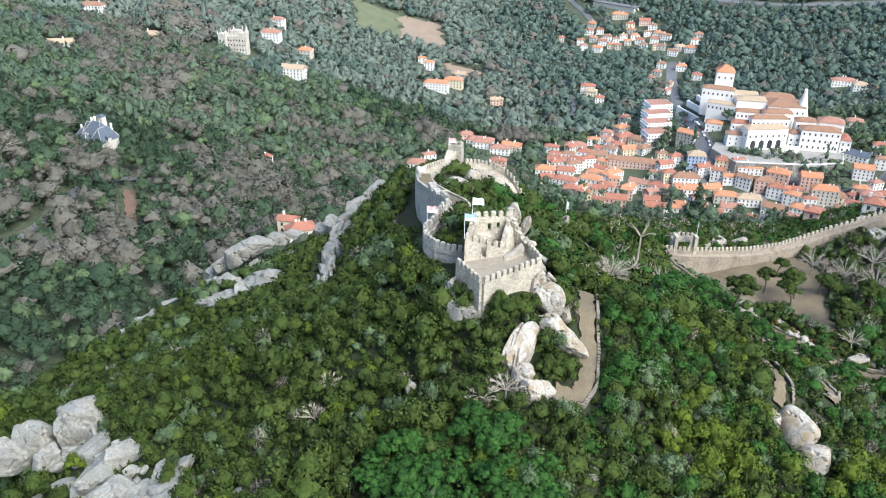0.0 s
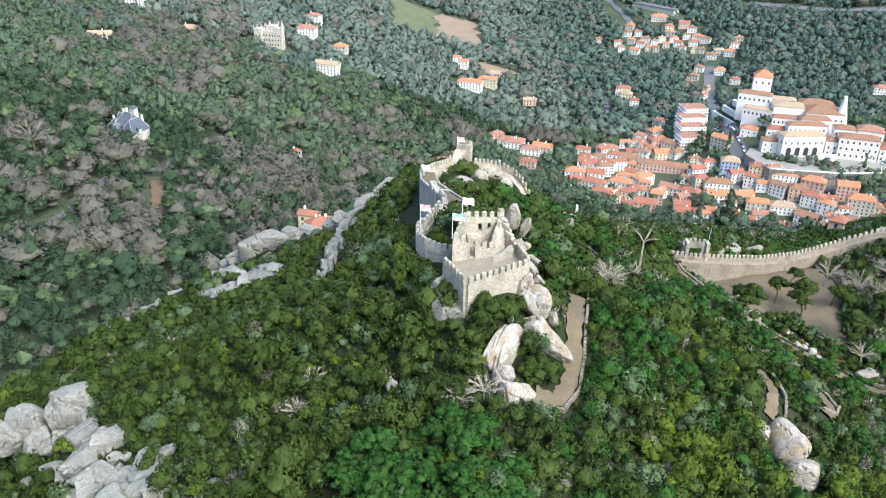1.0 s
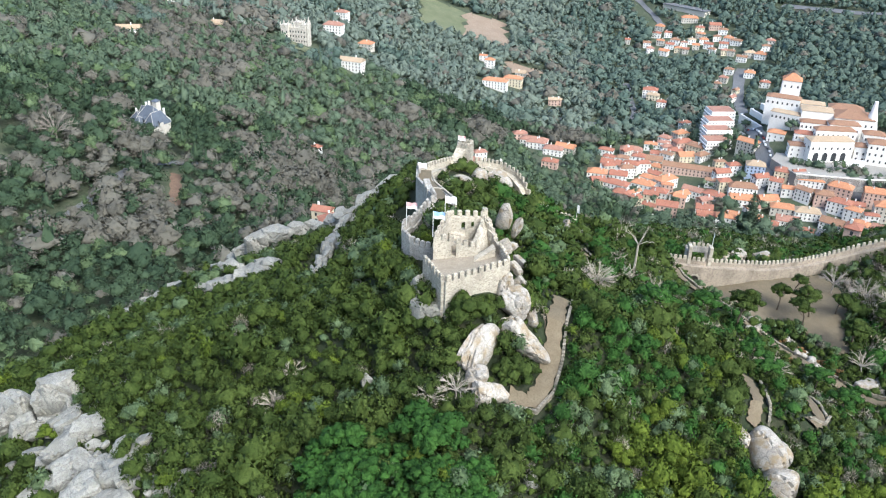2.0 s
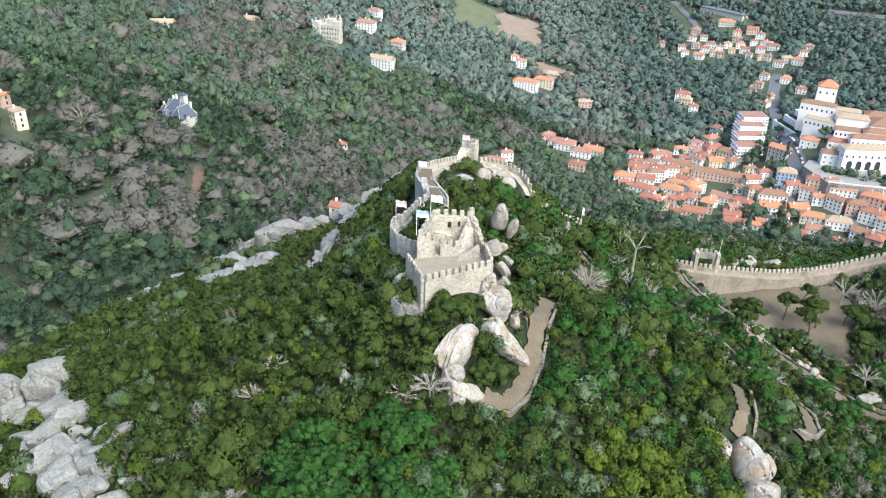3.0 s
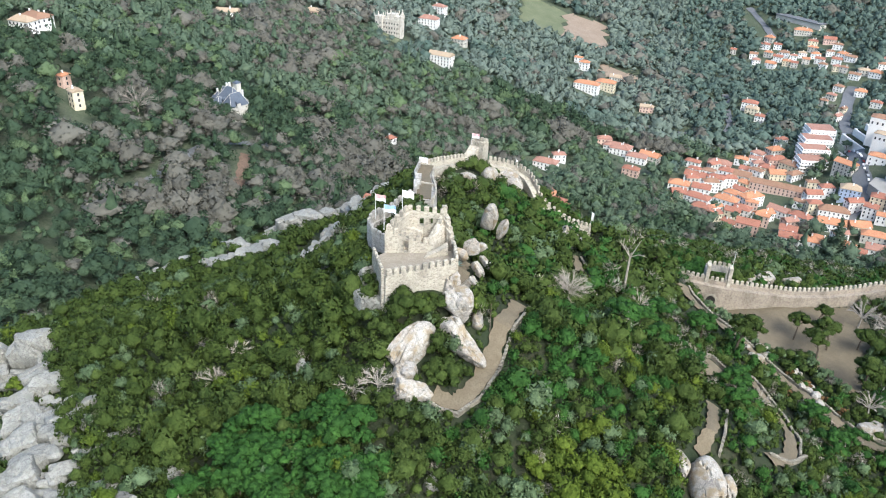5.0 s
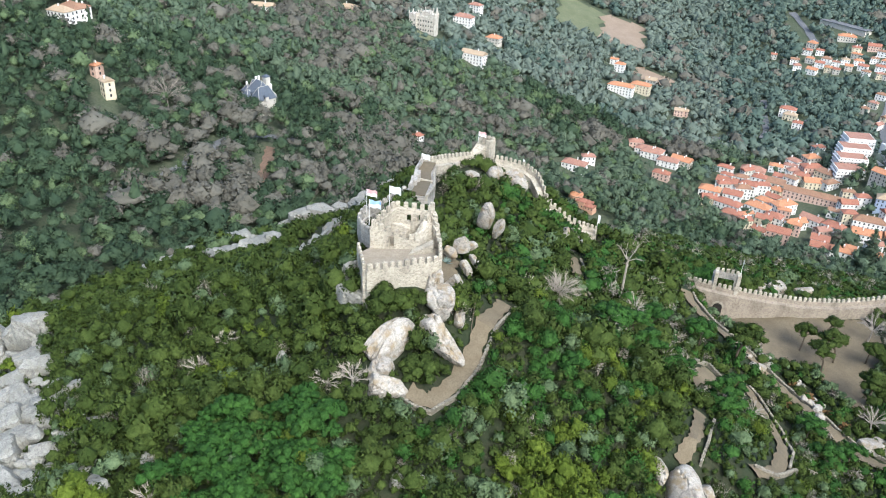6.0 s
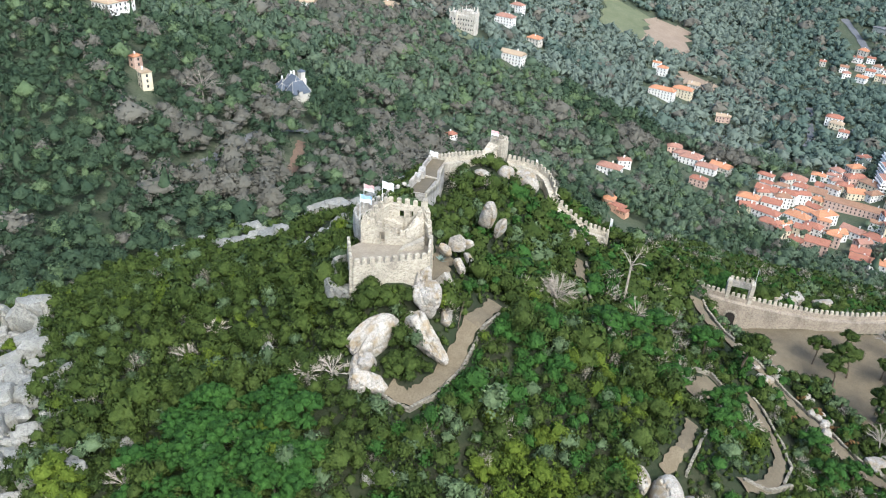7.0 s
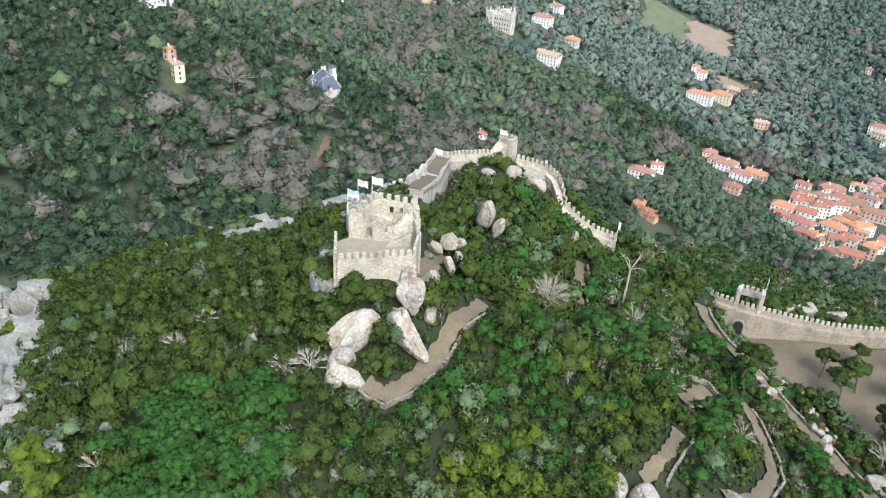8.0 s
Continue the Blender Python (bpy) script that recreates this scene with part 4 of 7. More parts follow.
def outcrop(line, count, width, size, seed, label, group, flat=0.6, mat=None, up=0.3, joined=False):
    """Rocks along a line; joined: as one object, for ledges that cannot be told apart."""
    rng = np.random.default_rng(seed)
    verts, faces = [], []
    for i in range(count):
        k = rng.random() * (len(line) - 1)
        a, b = line[int(k)], line[int(k) + 1]
        x, y = (a[j] + (b[j] - a[j]) * (k % 1) + rng.normal(0, width) for j in (0, 1))
        s = rng.uniform(*size)
        half = np.array((s * rng.uniform(1.0, 1.7), s * rng.uniform(0.8, 1.1), s * rng.uniform(0.8, 1.2) * flat))
        turn = math.degrees(math.atan2(b[1] - a[1], b[0] - a[0])) + rng.uniform(-30, 30)
        tip = (rng.uniform(-12, 12), rng.uniform(-12, 12))
        z = ground_at(x, y) + up * s
        if joined:
            v, f = BOULDER_FORMS[((seed + i) % 9, 2)]
            m = np.array(Euler((radians(tip[0]), radians(tip[1]), radians(turn))).to_matrix())
            faces.append(f + sum(len(q) for q in verts))
            verts.append((v * half) @ m.T + (x, y, z))
        else:
            boulder(x, y, z, *half, turn, tip, seed + i, mat or GRANITE, label, 3 if s > 1.6 else 2, group=group)
    if joined:
        me = big_mesh("ledges", np.concatenate(verts), np.concatenate(faces), mat or GRANITE)
        me.polygons.foreach_set("use_smooth", np.ones(len(me.polygons), bool))
        me.set_sharp_from_angle(angle=radians(32))
        tagged(new("ledges", me), label, "rock", kind="stuff")


outcrop([(-43, 160), (-49, 161), (-54, 157)], 34, 1.8, (1.0, 2.6), 20, "low grey granite ledge among the shrubs", "ledges on the west slope", joined=True)
outcrop([(-45, 163), (-54, 168), (-62, 172)], 30, 1.5, (0.9, 2.3), 40, "low grey granite ledge among the shrubs", "ledges on the west slope", joined=True)
outcrop([(-60, 173), (-65, 171), (-71, 166.6), (-78, 161), (-83, 157)], 50, 1.0, (0.8, 1.9), 60, "low grey granite ledge on the edge of the slope", "ledges on the west slope", joined=True)
outcrop([(-85, 155.5), (-90, 151.5), (-97, 146.5), (-104, 141)], 30, 0.5, (0.5, 1.1), 110, "low grey granite ledge on the edge of the slope", "ledges on the west slope", joined=True)
SLABS = [(-28.2, 148.0, 172.6), (-28.6, 158.0, 171.0), (-29.0, 168.0, 169.4), (-29.6, 178.0, 167.2), (-29.0, 188.0, 165.4), (-27.0, 196.0, 166.0), (-23.5, 202.0, 168.6), (-20.0, 208.0, 170.6)]
rng = np.random.default_rng(12)
for i in range(46):
    k = i / 45.01 * (len(SLABS) - 1)
    a, b = Vector(SLABS[int(k)]), Vector(SLABS[int(k) + 1])
    p = a.lerp(b, k % 1)
    wide = 1.2 + 1.5 * i / 45
    p.x += rng.uniform(-1, 1) * wide
    long = rng.uniform(2.0, 4.4) * (0.8 + 0.5 * i / 45)
    turn = math.degrees(math.atan2(b.y - a.y, b.x - a.x)) + rng.uniform(-14, 14)
    boulder(p.x, p.y, p.z - 0.2 - 0.25 * abs(p.x + 28.5), long, rng.uniform(0.7, 1.5) * (0.8 + 0.6 * i / 45), rng.uniform(1.1, 1.9) * (0.85 + 0.6 * i / 45), turn, (rng.uniform(-16, 16), -math.degrees(math.atan2(b.z - a.z, (b - a).to_2d().length)) + rng.uniform(-6, 6)), i, GRANITE, "long tilted granite slab on the ridge", 3, group="slabs on the ridge")
for x, y, z, sx, sy, sz, turn, tip, seed in (
        (-31.6, 194.5, 163.4, 3.4, 2.8, 3.0, 30, (0, -8), 4), (-34.5, 197.0, 159.6, 3.0, 2.6, 3.6, 50, (0, -20), 5), (-22.0, 206.0, 167.6, 4.5, 2.4, 3.2, 52, (0, -16), 1), (-17.0, 203.5, 170.0, 3.2, 1.5, 1.7, 20, (0, -8), 6), (-12.5, 197.0, 172.6, 2.6, 1.4, 1.5, 15, (0, -10), 3),
        (-56.5, 234.0, 139.2, 3.8, 2.4, 2.2, 8, (0, 6), 0), (-51.0, 236.5, 138.2, 4.4, 2.2, 1.6, -8, (0, 14), 3), (-63.0, 230.5, 138.0, 5.4, 3.0, 3.2, 30, (0, -4), 5), (-69.0, 228.0, 136.0, 4.6, 3.6, 4.2, 40, (0, -10), 1), (-74.5, 231.0, 130.5, 4.6, 3.0, 4.2, 50, (0, -26), 2), (-79.0, 234.0, 125.0, 3.6, 2.6, 3.6, 55, (0, -26), 6), (-63.0, 226.0, 133.0, 3.0, 1.8, 1.8, 40, (0, -14), 8)):
    boulder(x, y, min(max(z, ground_at(x, y) + 0.1 * sz), z + 2.0), sx * 1.1, sy * 1.2, sz * (0.9 if x < -45 else 1.1), turn, tip, seed, GRANITE, "long tilted granite slab on the ridge" if x > -45 else "rounded granite rock on the skyline", 4, group="slabs on the ridge")
for x, y, up, sx, sy, sz, turn, tip, seed in ((55.6, 102.6, 2.4, 2.8, 4.4, 3.5, 20, (10, 6), 3), (57.2, 98.0, 1.8, 3.0, 3.2, 3.0, 60, (0, 8), 6), (59.4, 104.6, 1.4, 1.7, 2.8, 2.0, 10, (8, 0), 1), (57.6, 100.6, 0.8, 1.8, 2.2, 2.0, 40, (0, 10), 8), (51.6, 103.8, 1.4, 1.6, 2.6, 1.8, 30, (12, 0), 4), (66.0, 100.0, 0.8, 1.0, 2.8, 1.2, 34, (8, 0), 2)):
    boulder(x, y, ground_at(x, y) + up, sx, sy, sz, turn, tip, seed, GRANITE_PALE, "massive pale cracked granite rock on the east slope", 4, group="rocks on the east slope", rounded=True)
outcrop([(94, 154.5), (98, 156), (101, 156)], 8, 1.0, (1.0, 2.2), 270, "pale granite rock on the terrace", "rocks on the terrace", 0.8, GRANITE_PALE, 0.4)
outcrop([(70.1, 166), (76.5, 174), (84.5, 171), (85.5, 159)], 16, 1.4, (0.7, 1.7), 300, "pale granite rock on the terrace", "rocks on the terrace", 0.8, GRANITE_PALE, 0.4)
outcrop([(71, 209), (74, 210), (104, 228), (110, 226)], 9, 2.2, (1.4, 2.8), 320, "large rounded boulder outside the wall", "rocks outside the wall", 0.9, GRANITE_PALE, 0.5)
for x, y, up, sx, sy, sz, turn, seed in ((117.0, 218.0, 2.0, 4.5, 3.0, 4.2, 20, 1), (124.0, 216.0, 1.8, 4.0, 2.8, 4.6, 50, 5), (130.5, 215.0, 1.4, 4.0, 3.0, 4.4, 10, 7), (122.0, 206.0, 0.8, 3.2, 2.6, 2.8, 30, 3), (128.0, 204.0, 0.8, 3.0, 2.2, 2.6, 70, 8)):
    boulder(x, y, ground_at(x, y) + up, sx, sy, sz, turn, (6, -8), seed, GRANITE, "huge grey boulder beside the climbing wall", 4, group="rocks outside the wall")

# ---- the town, the palace and the villas in the valley ----
def pane_mesh(w, h):
    s = Shape().prism(rect(0, 0.02, w, 0.10), 0, h)
    return s.mesh("window", PANE)


PANES = {k: pane_mesh(*k) for k in ((1.1, 1.7), (1.4, 2.2), (0.8, 1.2))}
FRAMES = {k: Shape().prism(rect(0, 0.05, k[0] + 0.3, 0.06), -0.15, k[1] + 0.15).mesh("window_frame", WHITE_PAINT) for k in PANES}


def windows(parent, a, b, z, storeys, step=3.2, size=(1.1, 1.7), storey=3.1, framed=True):
    """Rows of windows on the wall from a to b (seen from outside, left to right)."""
    a, b = Vector(a), Vector(b)
    n = max(1, int((b - a).length / step))
    turn = math.atan2(b.y - a.y, b.x - a.x)
    out = Vector((math.sin(turn), -math.cos(turn)))
    for s in range(storeys):
        for i in range(n):
            p = a.lerp(b, (i + 0.5) / n) + out * 0.03
            ob = part("window", PANES[size], None, parent)
            ob.matrix_basis = Matrix.Translation((p.x, p.y, z + 0.95 + s * storey)) @ Matrix.Rotation(turn, 4, "Z")


def roof_shape(ring, z, rise, hip=0.5, eave=0.45):
    """A hipped (hip 0.5) or gabled (hip 0) roof over a ring of four corners; the ridge runs along the longer side."""
    p = [Vector(q) for q in ring]
    if (p[1] - p[0]).length < (p[2] - p[1]).length:
        p = p[1:] + p[:1]
    mid = sum(p, Vector((0, 0))) / 4
    p = [q + (q - mid).normalized() * eave * 1.4 for q in p]
    u = (p[1] - p[0]).normalized()
    half = (p[1] - p[0]).length / 2 - hip * (p[2] - p[1]).length
    half = max(half, 0.05)
    r0, r1 = mid - u * half, mid + u * half
    v = [(q.x, q.y, z) for q in p] + [(r0.x, r0.y, z + rise), (r1.x, r1.y, z + rise)] + [(q.x, q.y, z - 0.25) for q in p]
    return Shape().add(v, [(0, 1, 5, 4), (2, 3, 4, 5), (3, 0, 4), (1, 2, 5), (6, 7, 1, 0), (7, 8, 2, 1), (8, 9, 3, 2), (9, 6, 0, 3), (9, 8, 7, 6)])


HOUSE_WORDS = ("orange", "red", "brown", "faded pink", "ochre", "slate grey")


def house(x, y, w, storeys, turn, roof, deep=None, wall=None, rng=random, group="houses of the town", base=None, hip=None, name="house"):
    z = min(ground_at(px, py) for px, py in rect(x, y, w, deep or 9, turn)) if base is None else base
    top_ground = ground_at(x, y) if base is None else base
    deep = deep or min(11, max(6.0, w * rng.uniform(0.55, 0.8)))
    h = 3.1 * storeys + 0.6
    kind = wall if wall is not None else rng.choice((0, 0, 0, 0, 1, 4, 0, 2))
    words = ("white", "cream", "pink", "blue", "weathered")[kind]
    t = thing(name, (x, y, z), f"{words} plastered house with {HOUSE_WORDS[roof]} roof", "house", group)
    ring = rect(x, y, w, deep, turn)
    part("wall", Shape().prism(ring, z - 3, top_ground + h), PLASTERS[kind], t)
    part("roof", roof_shape(ring, top_ground + h + 0.004, min(w, deep) * rng.uniform(0.26, 0.36), rng.choice((0.0, 0.5, 0.5)) if hip is None else hip), ROOFS[roof], t)
    windows(t, ring[0], ring[1], top_ground, storeys)
    windows(t, ring[1], ring[2], top_ground, storeys)
    windows(t, ring[3], ring[0], top_ground, storeys)
    for _ in range(rng.choice((1, 1, 2))):
        k, m = rng.uniform(-0.3, 0.3) * w, rng.uniform(-0.2, 0.2) * deep
        c, s = math.cos(radians(turn)), math.sin(radians(turn))
        part("chimney", Shape().box(x + c * k - s * m, y + s * k + c * m, top_ground + h, 0.9, 0.7, 0.34 * min(w, deep) + 0.9, turn), PLASTERS[0], t)
    return t


# Houses: place, width, storeys, turn, roof.
QUARTERS = {
    "lower": [(149, 672, 20.3, 3, 38, 0), (177, 705, 50.6, 2, -14, 2), (141, 610, 17.0, 3, -12, 1), (171, 603, 14.3, 2, -10, 1), (184, 593, 14.2, 3, -14, 0), (186, 647, 16.1, 2, -35, 1), (170, 655, 16.2, 2, -30, 3), (199, 669, 11.7, 3, 10, 1), (213, 662, 23.4, 2, -6, 2), (208, 640, 20.9, 2, -6, 0), (176, 635, 11.2, 2, 30, 3), (228, 668, 12.8, 3, 20, 1), (228, 639, 16.2, 2, 12, 0)],
    "blue": [(228, 688, 16.1, 3, -10, 4), (230, 729, 17.9, 3, -40, 0), (212, 698, 12.2, 3, 15, 1), (204, 716, 10.3, 2, 10, 2), (191, 827, 11.6, 3, 40, 1), (182, 797, 14.6, 3, 30, 0), (180, 771, 18.6, 3, 20, 1), (190, 755, 16.1, 3, -35, 2)],
    "west": [(105, 709, 18.0, 2, -15, 1), (90, 678, 17.3, 2, -10, 0), (129, 756, 21.3, 2, -10, 3), (105, 655, 20.6, 2, -25, 1), (129, 663, 19.0, 2, -25, 0), (134, 710, 13.1, 3, 10, 1), (107, 632, 15.4, 2, -20, 1), (132, 636, 12.0, 2, -15, 1), (104, 746, 13.6, 2, -20, 1)],
    "middle": [(-23, 642, 19.8, 2, -12, 3), (-15, 669, 11.2, 2, 20, 3), (34, 747, 25.9, 2, -14, 3), (52, 727, 18.3, 2, -12, 3), (64, 738, 13.4, 2, -12, 0), (20, 759, 13.6, 2, 10, 3), (36, 742, 18.2, 2, -12, 3), (64, 738, 18.1, 2, -20, 0), (48, 687, 14.2, 2, -15, 1)],
    "east": [(266, 658, 20.8, 2, -10, 0), (257, 664, 10.9, 3, 15, 1), (237, 626, 18.9, 2, -10, 0), (255, 620, 19.9, 2, -8, 4), (235, 604, 16.5, 2, -14, 3), (246, 592, 12.7, 1, -25, 1), (287, 646, 18.8, 3, -30, 0), (282, 628, 17.4, 3, -30, 1), (270, 604, 16.9, 2, -32, 2), (290, 618, 12.5, 3, -35, 0), (288, 597, 13.1, 3, -35, 0), (272, 638, 14.6, 3, -12, 2)],
    "east2": [(311, 636, 16.8, 4, -14, 0), (315, 616, 21.3, 4, -14, 0), (326, 614, 13.6, 2, -14, 2), (349, 607, 16.6, 3, -20, 3), (162, 280, 6.8, 2, -25, 1), (362, 651, 16.5, 3, -18, 0), (367, 678, 21.2, 2, -40, 5), (394, 692, 12.0, 3, -20, 1), (385, 665, 12.7, 3, -20, 2), (400, 757, 15.1, 2, -20, 3), (145, 291, 5.6, 2, -30, 1)],
    "street": [(281, 1043, 11.0, 2, -28, 2), (268, 1011, 10.6, 2, -30, 3), (257, 992, 9.0, 2, -31, 2), (303, 1029, 13.2, 2, -14, 0), (313, 992, 12.1, 2, -24, 1), (263, 940, 11.0, 2, 50, 3), (275, 972, 10.0, 2, 55, 2)],
    "ridge": [(217, 1220, 12.4, 2, -29, 0), (209, 1192, 12.2, 2, -19, 1), (211, 1125, 12.4, 2, -29, 0), (222, 1150, 11.0, 2, -18, 1), (231, 1164, 12.0, 2, -22, 2), (232, 1134, 10.9, 2, -13, 0), (242, 1155, 9.3, 2, -13, 3), (192, 1158, 10.2, 2, -8, 2), (194, 1138, 10.0, 2, 3, 3), (254, 1165, 10.3, 2, 0, 4), (269, 1184, 12.2, 2, -25, 0), (270, 1163, 12.0, 2, -1, 0), (273, 1144, 11.9, 2, -26, 1)],
    "ridge2": [(273, 1119, 10.0, 2, -28, 2), (271, 1206, 12.4, 2, -4, 1), (262, 1244, 23.7, 2, -5, 0), (293, 1212, 16.1, 2, -5, 1), (301, 1192, 12.3, 2, -18, 2), (303, 1163, 13.0, 2, -25, 0), (293, 1142, 11.9, 2, -18, 1), (311, 1150, 13.7, 2, -30, 2), (288, 1111, 9.9, 2, 4, 3), (296, 1108, 9.1, 2, -23, 2), (305, 1085, 13.0, 2, -26, 2), (318, 1098, 14.8, 2, -2, 4), (330, 1090, 14.0, 2, -28, 0)],
    "ridge3": [(343, 1117, 12.6, 2, -6, 2), (352, 1135, 12.0, 2, -20, 3), (167, 1175, 7.7, 2, -8, 1), (225, 1191, 10.4, 2, -10, 1), (211, 1163, 10.2, 2, -23, 0), (240, 1127, 8.3, 2, -14, 1), (256, 1143, 9.3, 2, -6, 0), (289, 1171, 10.4, 2, 1, 2), (453, 904, 27.1, 2, -12, 3), (460, 878, 16.0, 2, -12, 4)],
    "lone": [(173, 960, 17.2, 3, -12, 1), (180, 917, 10.2, 2, -12, 1), (55, 886, 9.7, 2, 0, 4), (-150, 778, 24.5, 3, -14, 4), (-156, 888, 15.7, 2, -14, 0), (-202, 978, 15.9, 3, -20, 3), (-195, 900, 22.1, 3, -10, 3), (-366, 850, 24.4, 2, -10, 2), (-324, 676, 19.9, 1, 10, 4), (-287, 787, 20.0, 1, -5, 4), (-358, 474, 18.6, 2, -20, 2), (-358, 480, 12.0, 2, 0, 2)],
    "lone2": [(-11, 906, 28.0, 3, -12, 0), (9, 934, 22.0, 3, -12, 0), (-21, 986, 11.9, 3, -12, 0), (-30, 1007, 9.5, 2, -12, 0), (18, 983, 13.2, 1, -12, 4), (-68, 332, 13.0, 3, 25, 1), (-75, 340, 9.0, 3, -10, 1), (-130, 543, 8.0, 1, 60, 1), (-260, 376, 6.6, 3, -30, 4), (-278, 391, 4.8, 2, -10, 0), (-355, 458, 16.1, 2, -8, 4), (175, 948, 14.0, 2, -20, 4), (61, 889, 8.3, 2, -10, 4)],
}
rng = random.Random(3)
for quarter, rows in QUARTERS.items():
    for x, y, w, storeys, turn, roof in rows:
        house(x, y, w, storeys, turn, roof, wall=3 if (quarter, w) == ("blue", 16.1) and y < 700 else None, rng=rng, group="lone villas in the woods" if quarter.startswith("lone") else "houses of the town")

# Houses that fill the lanes between them.
FILLED = [(85, 665), (108, 740), (170, 800), (205, 760), (210, 700), (262, 678), (340, 645), (372, 628), (355, 585), (190, 585), (136, 602), (102, 630)]


def within(x, y, ring):
    hit = False
    for (x0, y0), (x1, y1) in zip(ring, ring[1:] + ring[:1]):
        if (y0 > y) != (y1 > y) and x < x0 + (y - y0) * (x1 - x0) / (y1 - y0):
            hit = not hit
    return hit


def beside(x, y, a, b):
    a, b, q = Vector(a), Vector(b), Vector((x, y))
    k = min(1, max(0, (q - a).dot(b - a) / (b - a).length_squared))
    return (q - a.lerp(b, k)).length


taken = [(x, y, w) for rows in QUARTERS.values() for x, y, w, *_ in rows]
for _ in range(900):
    x, y, w = rng.uniform(85, 372), rng.uniform(585, 800), rng.uniform(10, 17)
    if not within(x, y, FILLED) or beside(x, y, (243, 560), (270, 640)) < 12 or beside(x, y, (262, 668), (372, 640)) < 12 or beside(x, y, (214, 640), (242, 740)) < 15 or math.hypot(x - 200, y - 585) < 17:
        continue
    if any(math.hypot(x - a, y - b) < 0.42 * (w + c) + 1 for a, b, c in taken):
        continue
    taken.append((x, y, w))
    house(x, y, w, rng.choice((2, 2, 3)), rng.choice((-14, -14, -20, 15, -35, 40)) + rng.uniform(-5, 5), rng.choice((0, 0, 1, 1, 2, 3)), rng=rng)

# The palace on its knoll: ranges of white walls, a tower and a tall conical chimney.
PAL = Matrix.Translation((307, 690, 0)) @ Matrix.Rotation(radians(-15), 4, "Z")


def pal(u, v):
    p = PAL @ Vector((u, v, 0))
    return p.x, p.y


palace = thing("palace", (307, 700, 2), "white palace of many tiled ranges on a terrace", "palace")


def block(u, v, long, deep, turn, low, high, roof, rise=2.8, storeys=0, size=(1.4, 2.2), storey=5.2, start=1.0, hip=0.5, step=4.4):
    """A range with its front left corner at u, v, turned against the palace's axis."""
    c, s = math.cos(radians(turn)), math.sin(radians(turn))
    spot = lambda a, b: pal(u + c * a - s * b, v + s * a + c * b)
    ring = [spot(0, 0), spot(long, 0), spot(long, deep), spot(0, deep)]
    ob = part("range", Shape().prism(ring, low - 8, high), PLASTERS[0], palace)
    part("roof", roof_shape(ring, high + 0.004, rise, hip), ROOFS[roof], palace)
    if storeys:
        for p, q in ((ring[0], ring[1]), (ring[3], ring[0]), (ring[1], ring[2])):
            windows(ob, p, q, low + start, storeys, step, size, storey)
    return ob, spot


arcade, spot = block(-35, -14, 38, 14, 22, 2, 21.0, 4, 3.0, 1, start=10.5, step=5.4)
# Dark panels on the solid front imitate the shade inside the arches.
arch = Shape()
for i in range(4):
    u = 6.5 + 8.0 * i
    ring = [(u + 2.3 * math.cos(a), 6.2 + 2.6 * math.sin(a)) for a in np.linspace(0, math.pi, 9)] + [(u - 2.3, 1.0), (u + 2.3, 1.0)]
    pts = [(*spot(p, -0.06), q + 2) for p, q in ring]
    deep = [(*spot(p, 0.5), q + 2) for p, q in ring]
    n = len(ring)
    arch.add(pts + deep, [tuple(range(n))] + [(k, (k + 1) % n, n + (k + 1) % n, n + k) for k in range(n)])
part("arcade_arches", arch, PANE, arcade, "dark pointed panels as shaded arches")
block(-51, -8, 16, 12, 8, 2, 13.0, 2, 2.4, 2, (1.1, 1.7), 4.4)
block(-42, -1, 10, 9, 14, 2, 16.5, 4, 2.0, 2, (1.1, 1.7), 4.8)
block(2, 3, 10, 12, 4, 2, 16.0, 2, 2.4, 2, storey=5.0)
block(11.5, 0.5, 33, 15, 2, 2, 21.0, 2, 3.2, 3, start=1.6, storey=6.0)
block(46, 4, 9, 18, 2, 2, 14.0, 1, 2.4, 2, storey=5.0)
block(-31, 8, 34, 10, 16, 4, 24.5, 2, 3.0, 1, start=14, step=4.2)
block(8, 17, 18, 12, 4, 6, 23.5, 2, 3.0, 1, start=11)
block(27, 19, 22, 15, -4, 6, 24.0, 3, 4.2, 1, start=11)
block(-20, 22, 26, 11, 10, 6, 27.0, 2, 3.2, 1, start=14, step=4.6)
block(-48, 12, 18, 10, 0, 4, 18.0, 1, 2.6, 1, start=8)
block(-16, 36, 34, 24, 6, 10, 29.5, 2, 5.4, 1, start=12)
block(-44, 28, 26, 10, 4, 8, 24.0, 2, 2.6, 1, start=10, step=3.6)
block(-44, 40, 27, 18, 4, 12, 31.5, 4, 2.4)
block(-50, 60, 26, 12, 0, 16, 32.0, 4, 2.2, 1, start=10)
block(-20, 62, 30, 16, 0, 14, 30.0, 2, 4.0, 1, start=10)
block(-70, 46, 26, 10, -14, 12, 25.5, 4, 2.2, 1, start=7, step=3.4)
block(-64, 76, 17, 15, 0, 22, 47.5, 0, 6.0, 1, start=18, storey=6)
block(-76, 60, 30, 12, -6, 16, 35.0, 2, 2.6, 1, start=12, step=3.8)
block(-70, 24, 15, 10, -8, 2, 12.0, 0, 2.8, 2, (1.1, 1.7), 3.8)
chimney = Shape()
cx, cy = pal(15, 45)
turns = np.arange(16) * 2 * math.pi / 16
rings = ((7.6, 8), (7.2, 17), (5.0, 27), (2.8, 37), (1.5, 44.5), (1.5, 46))
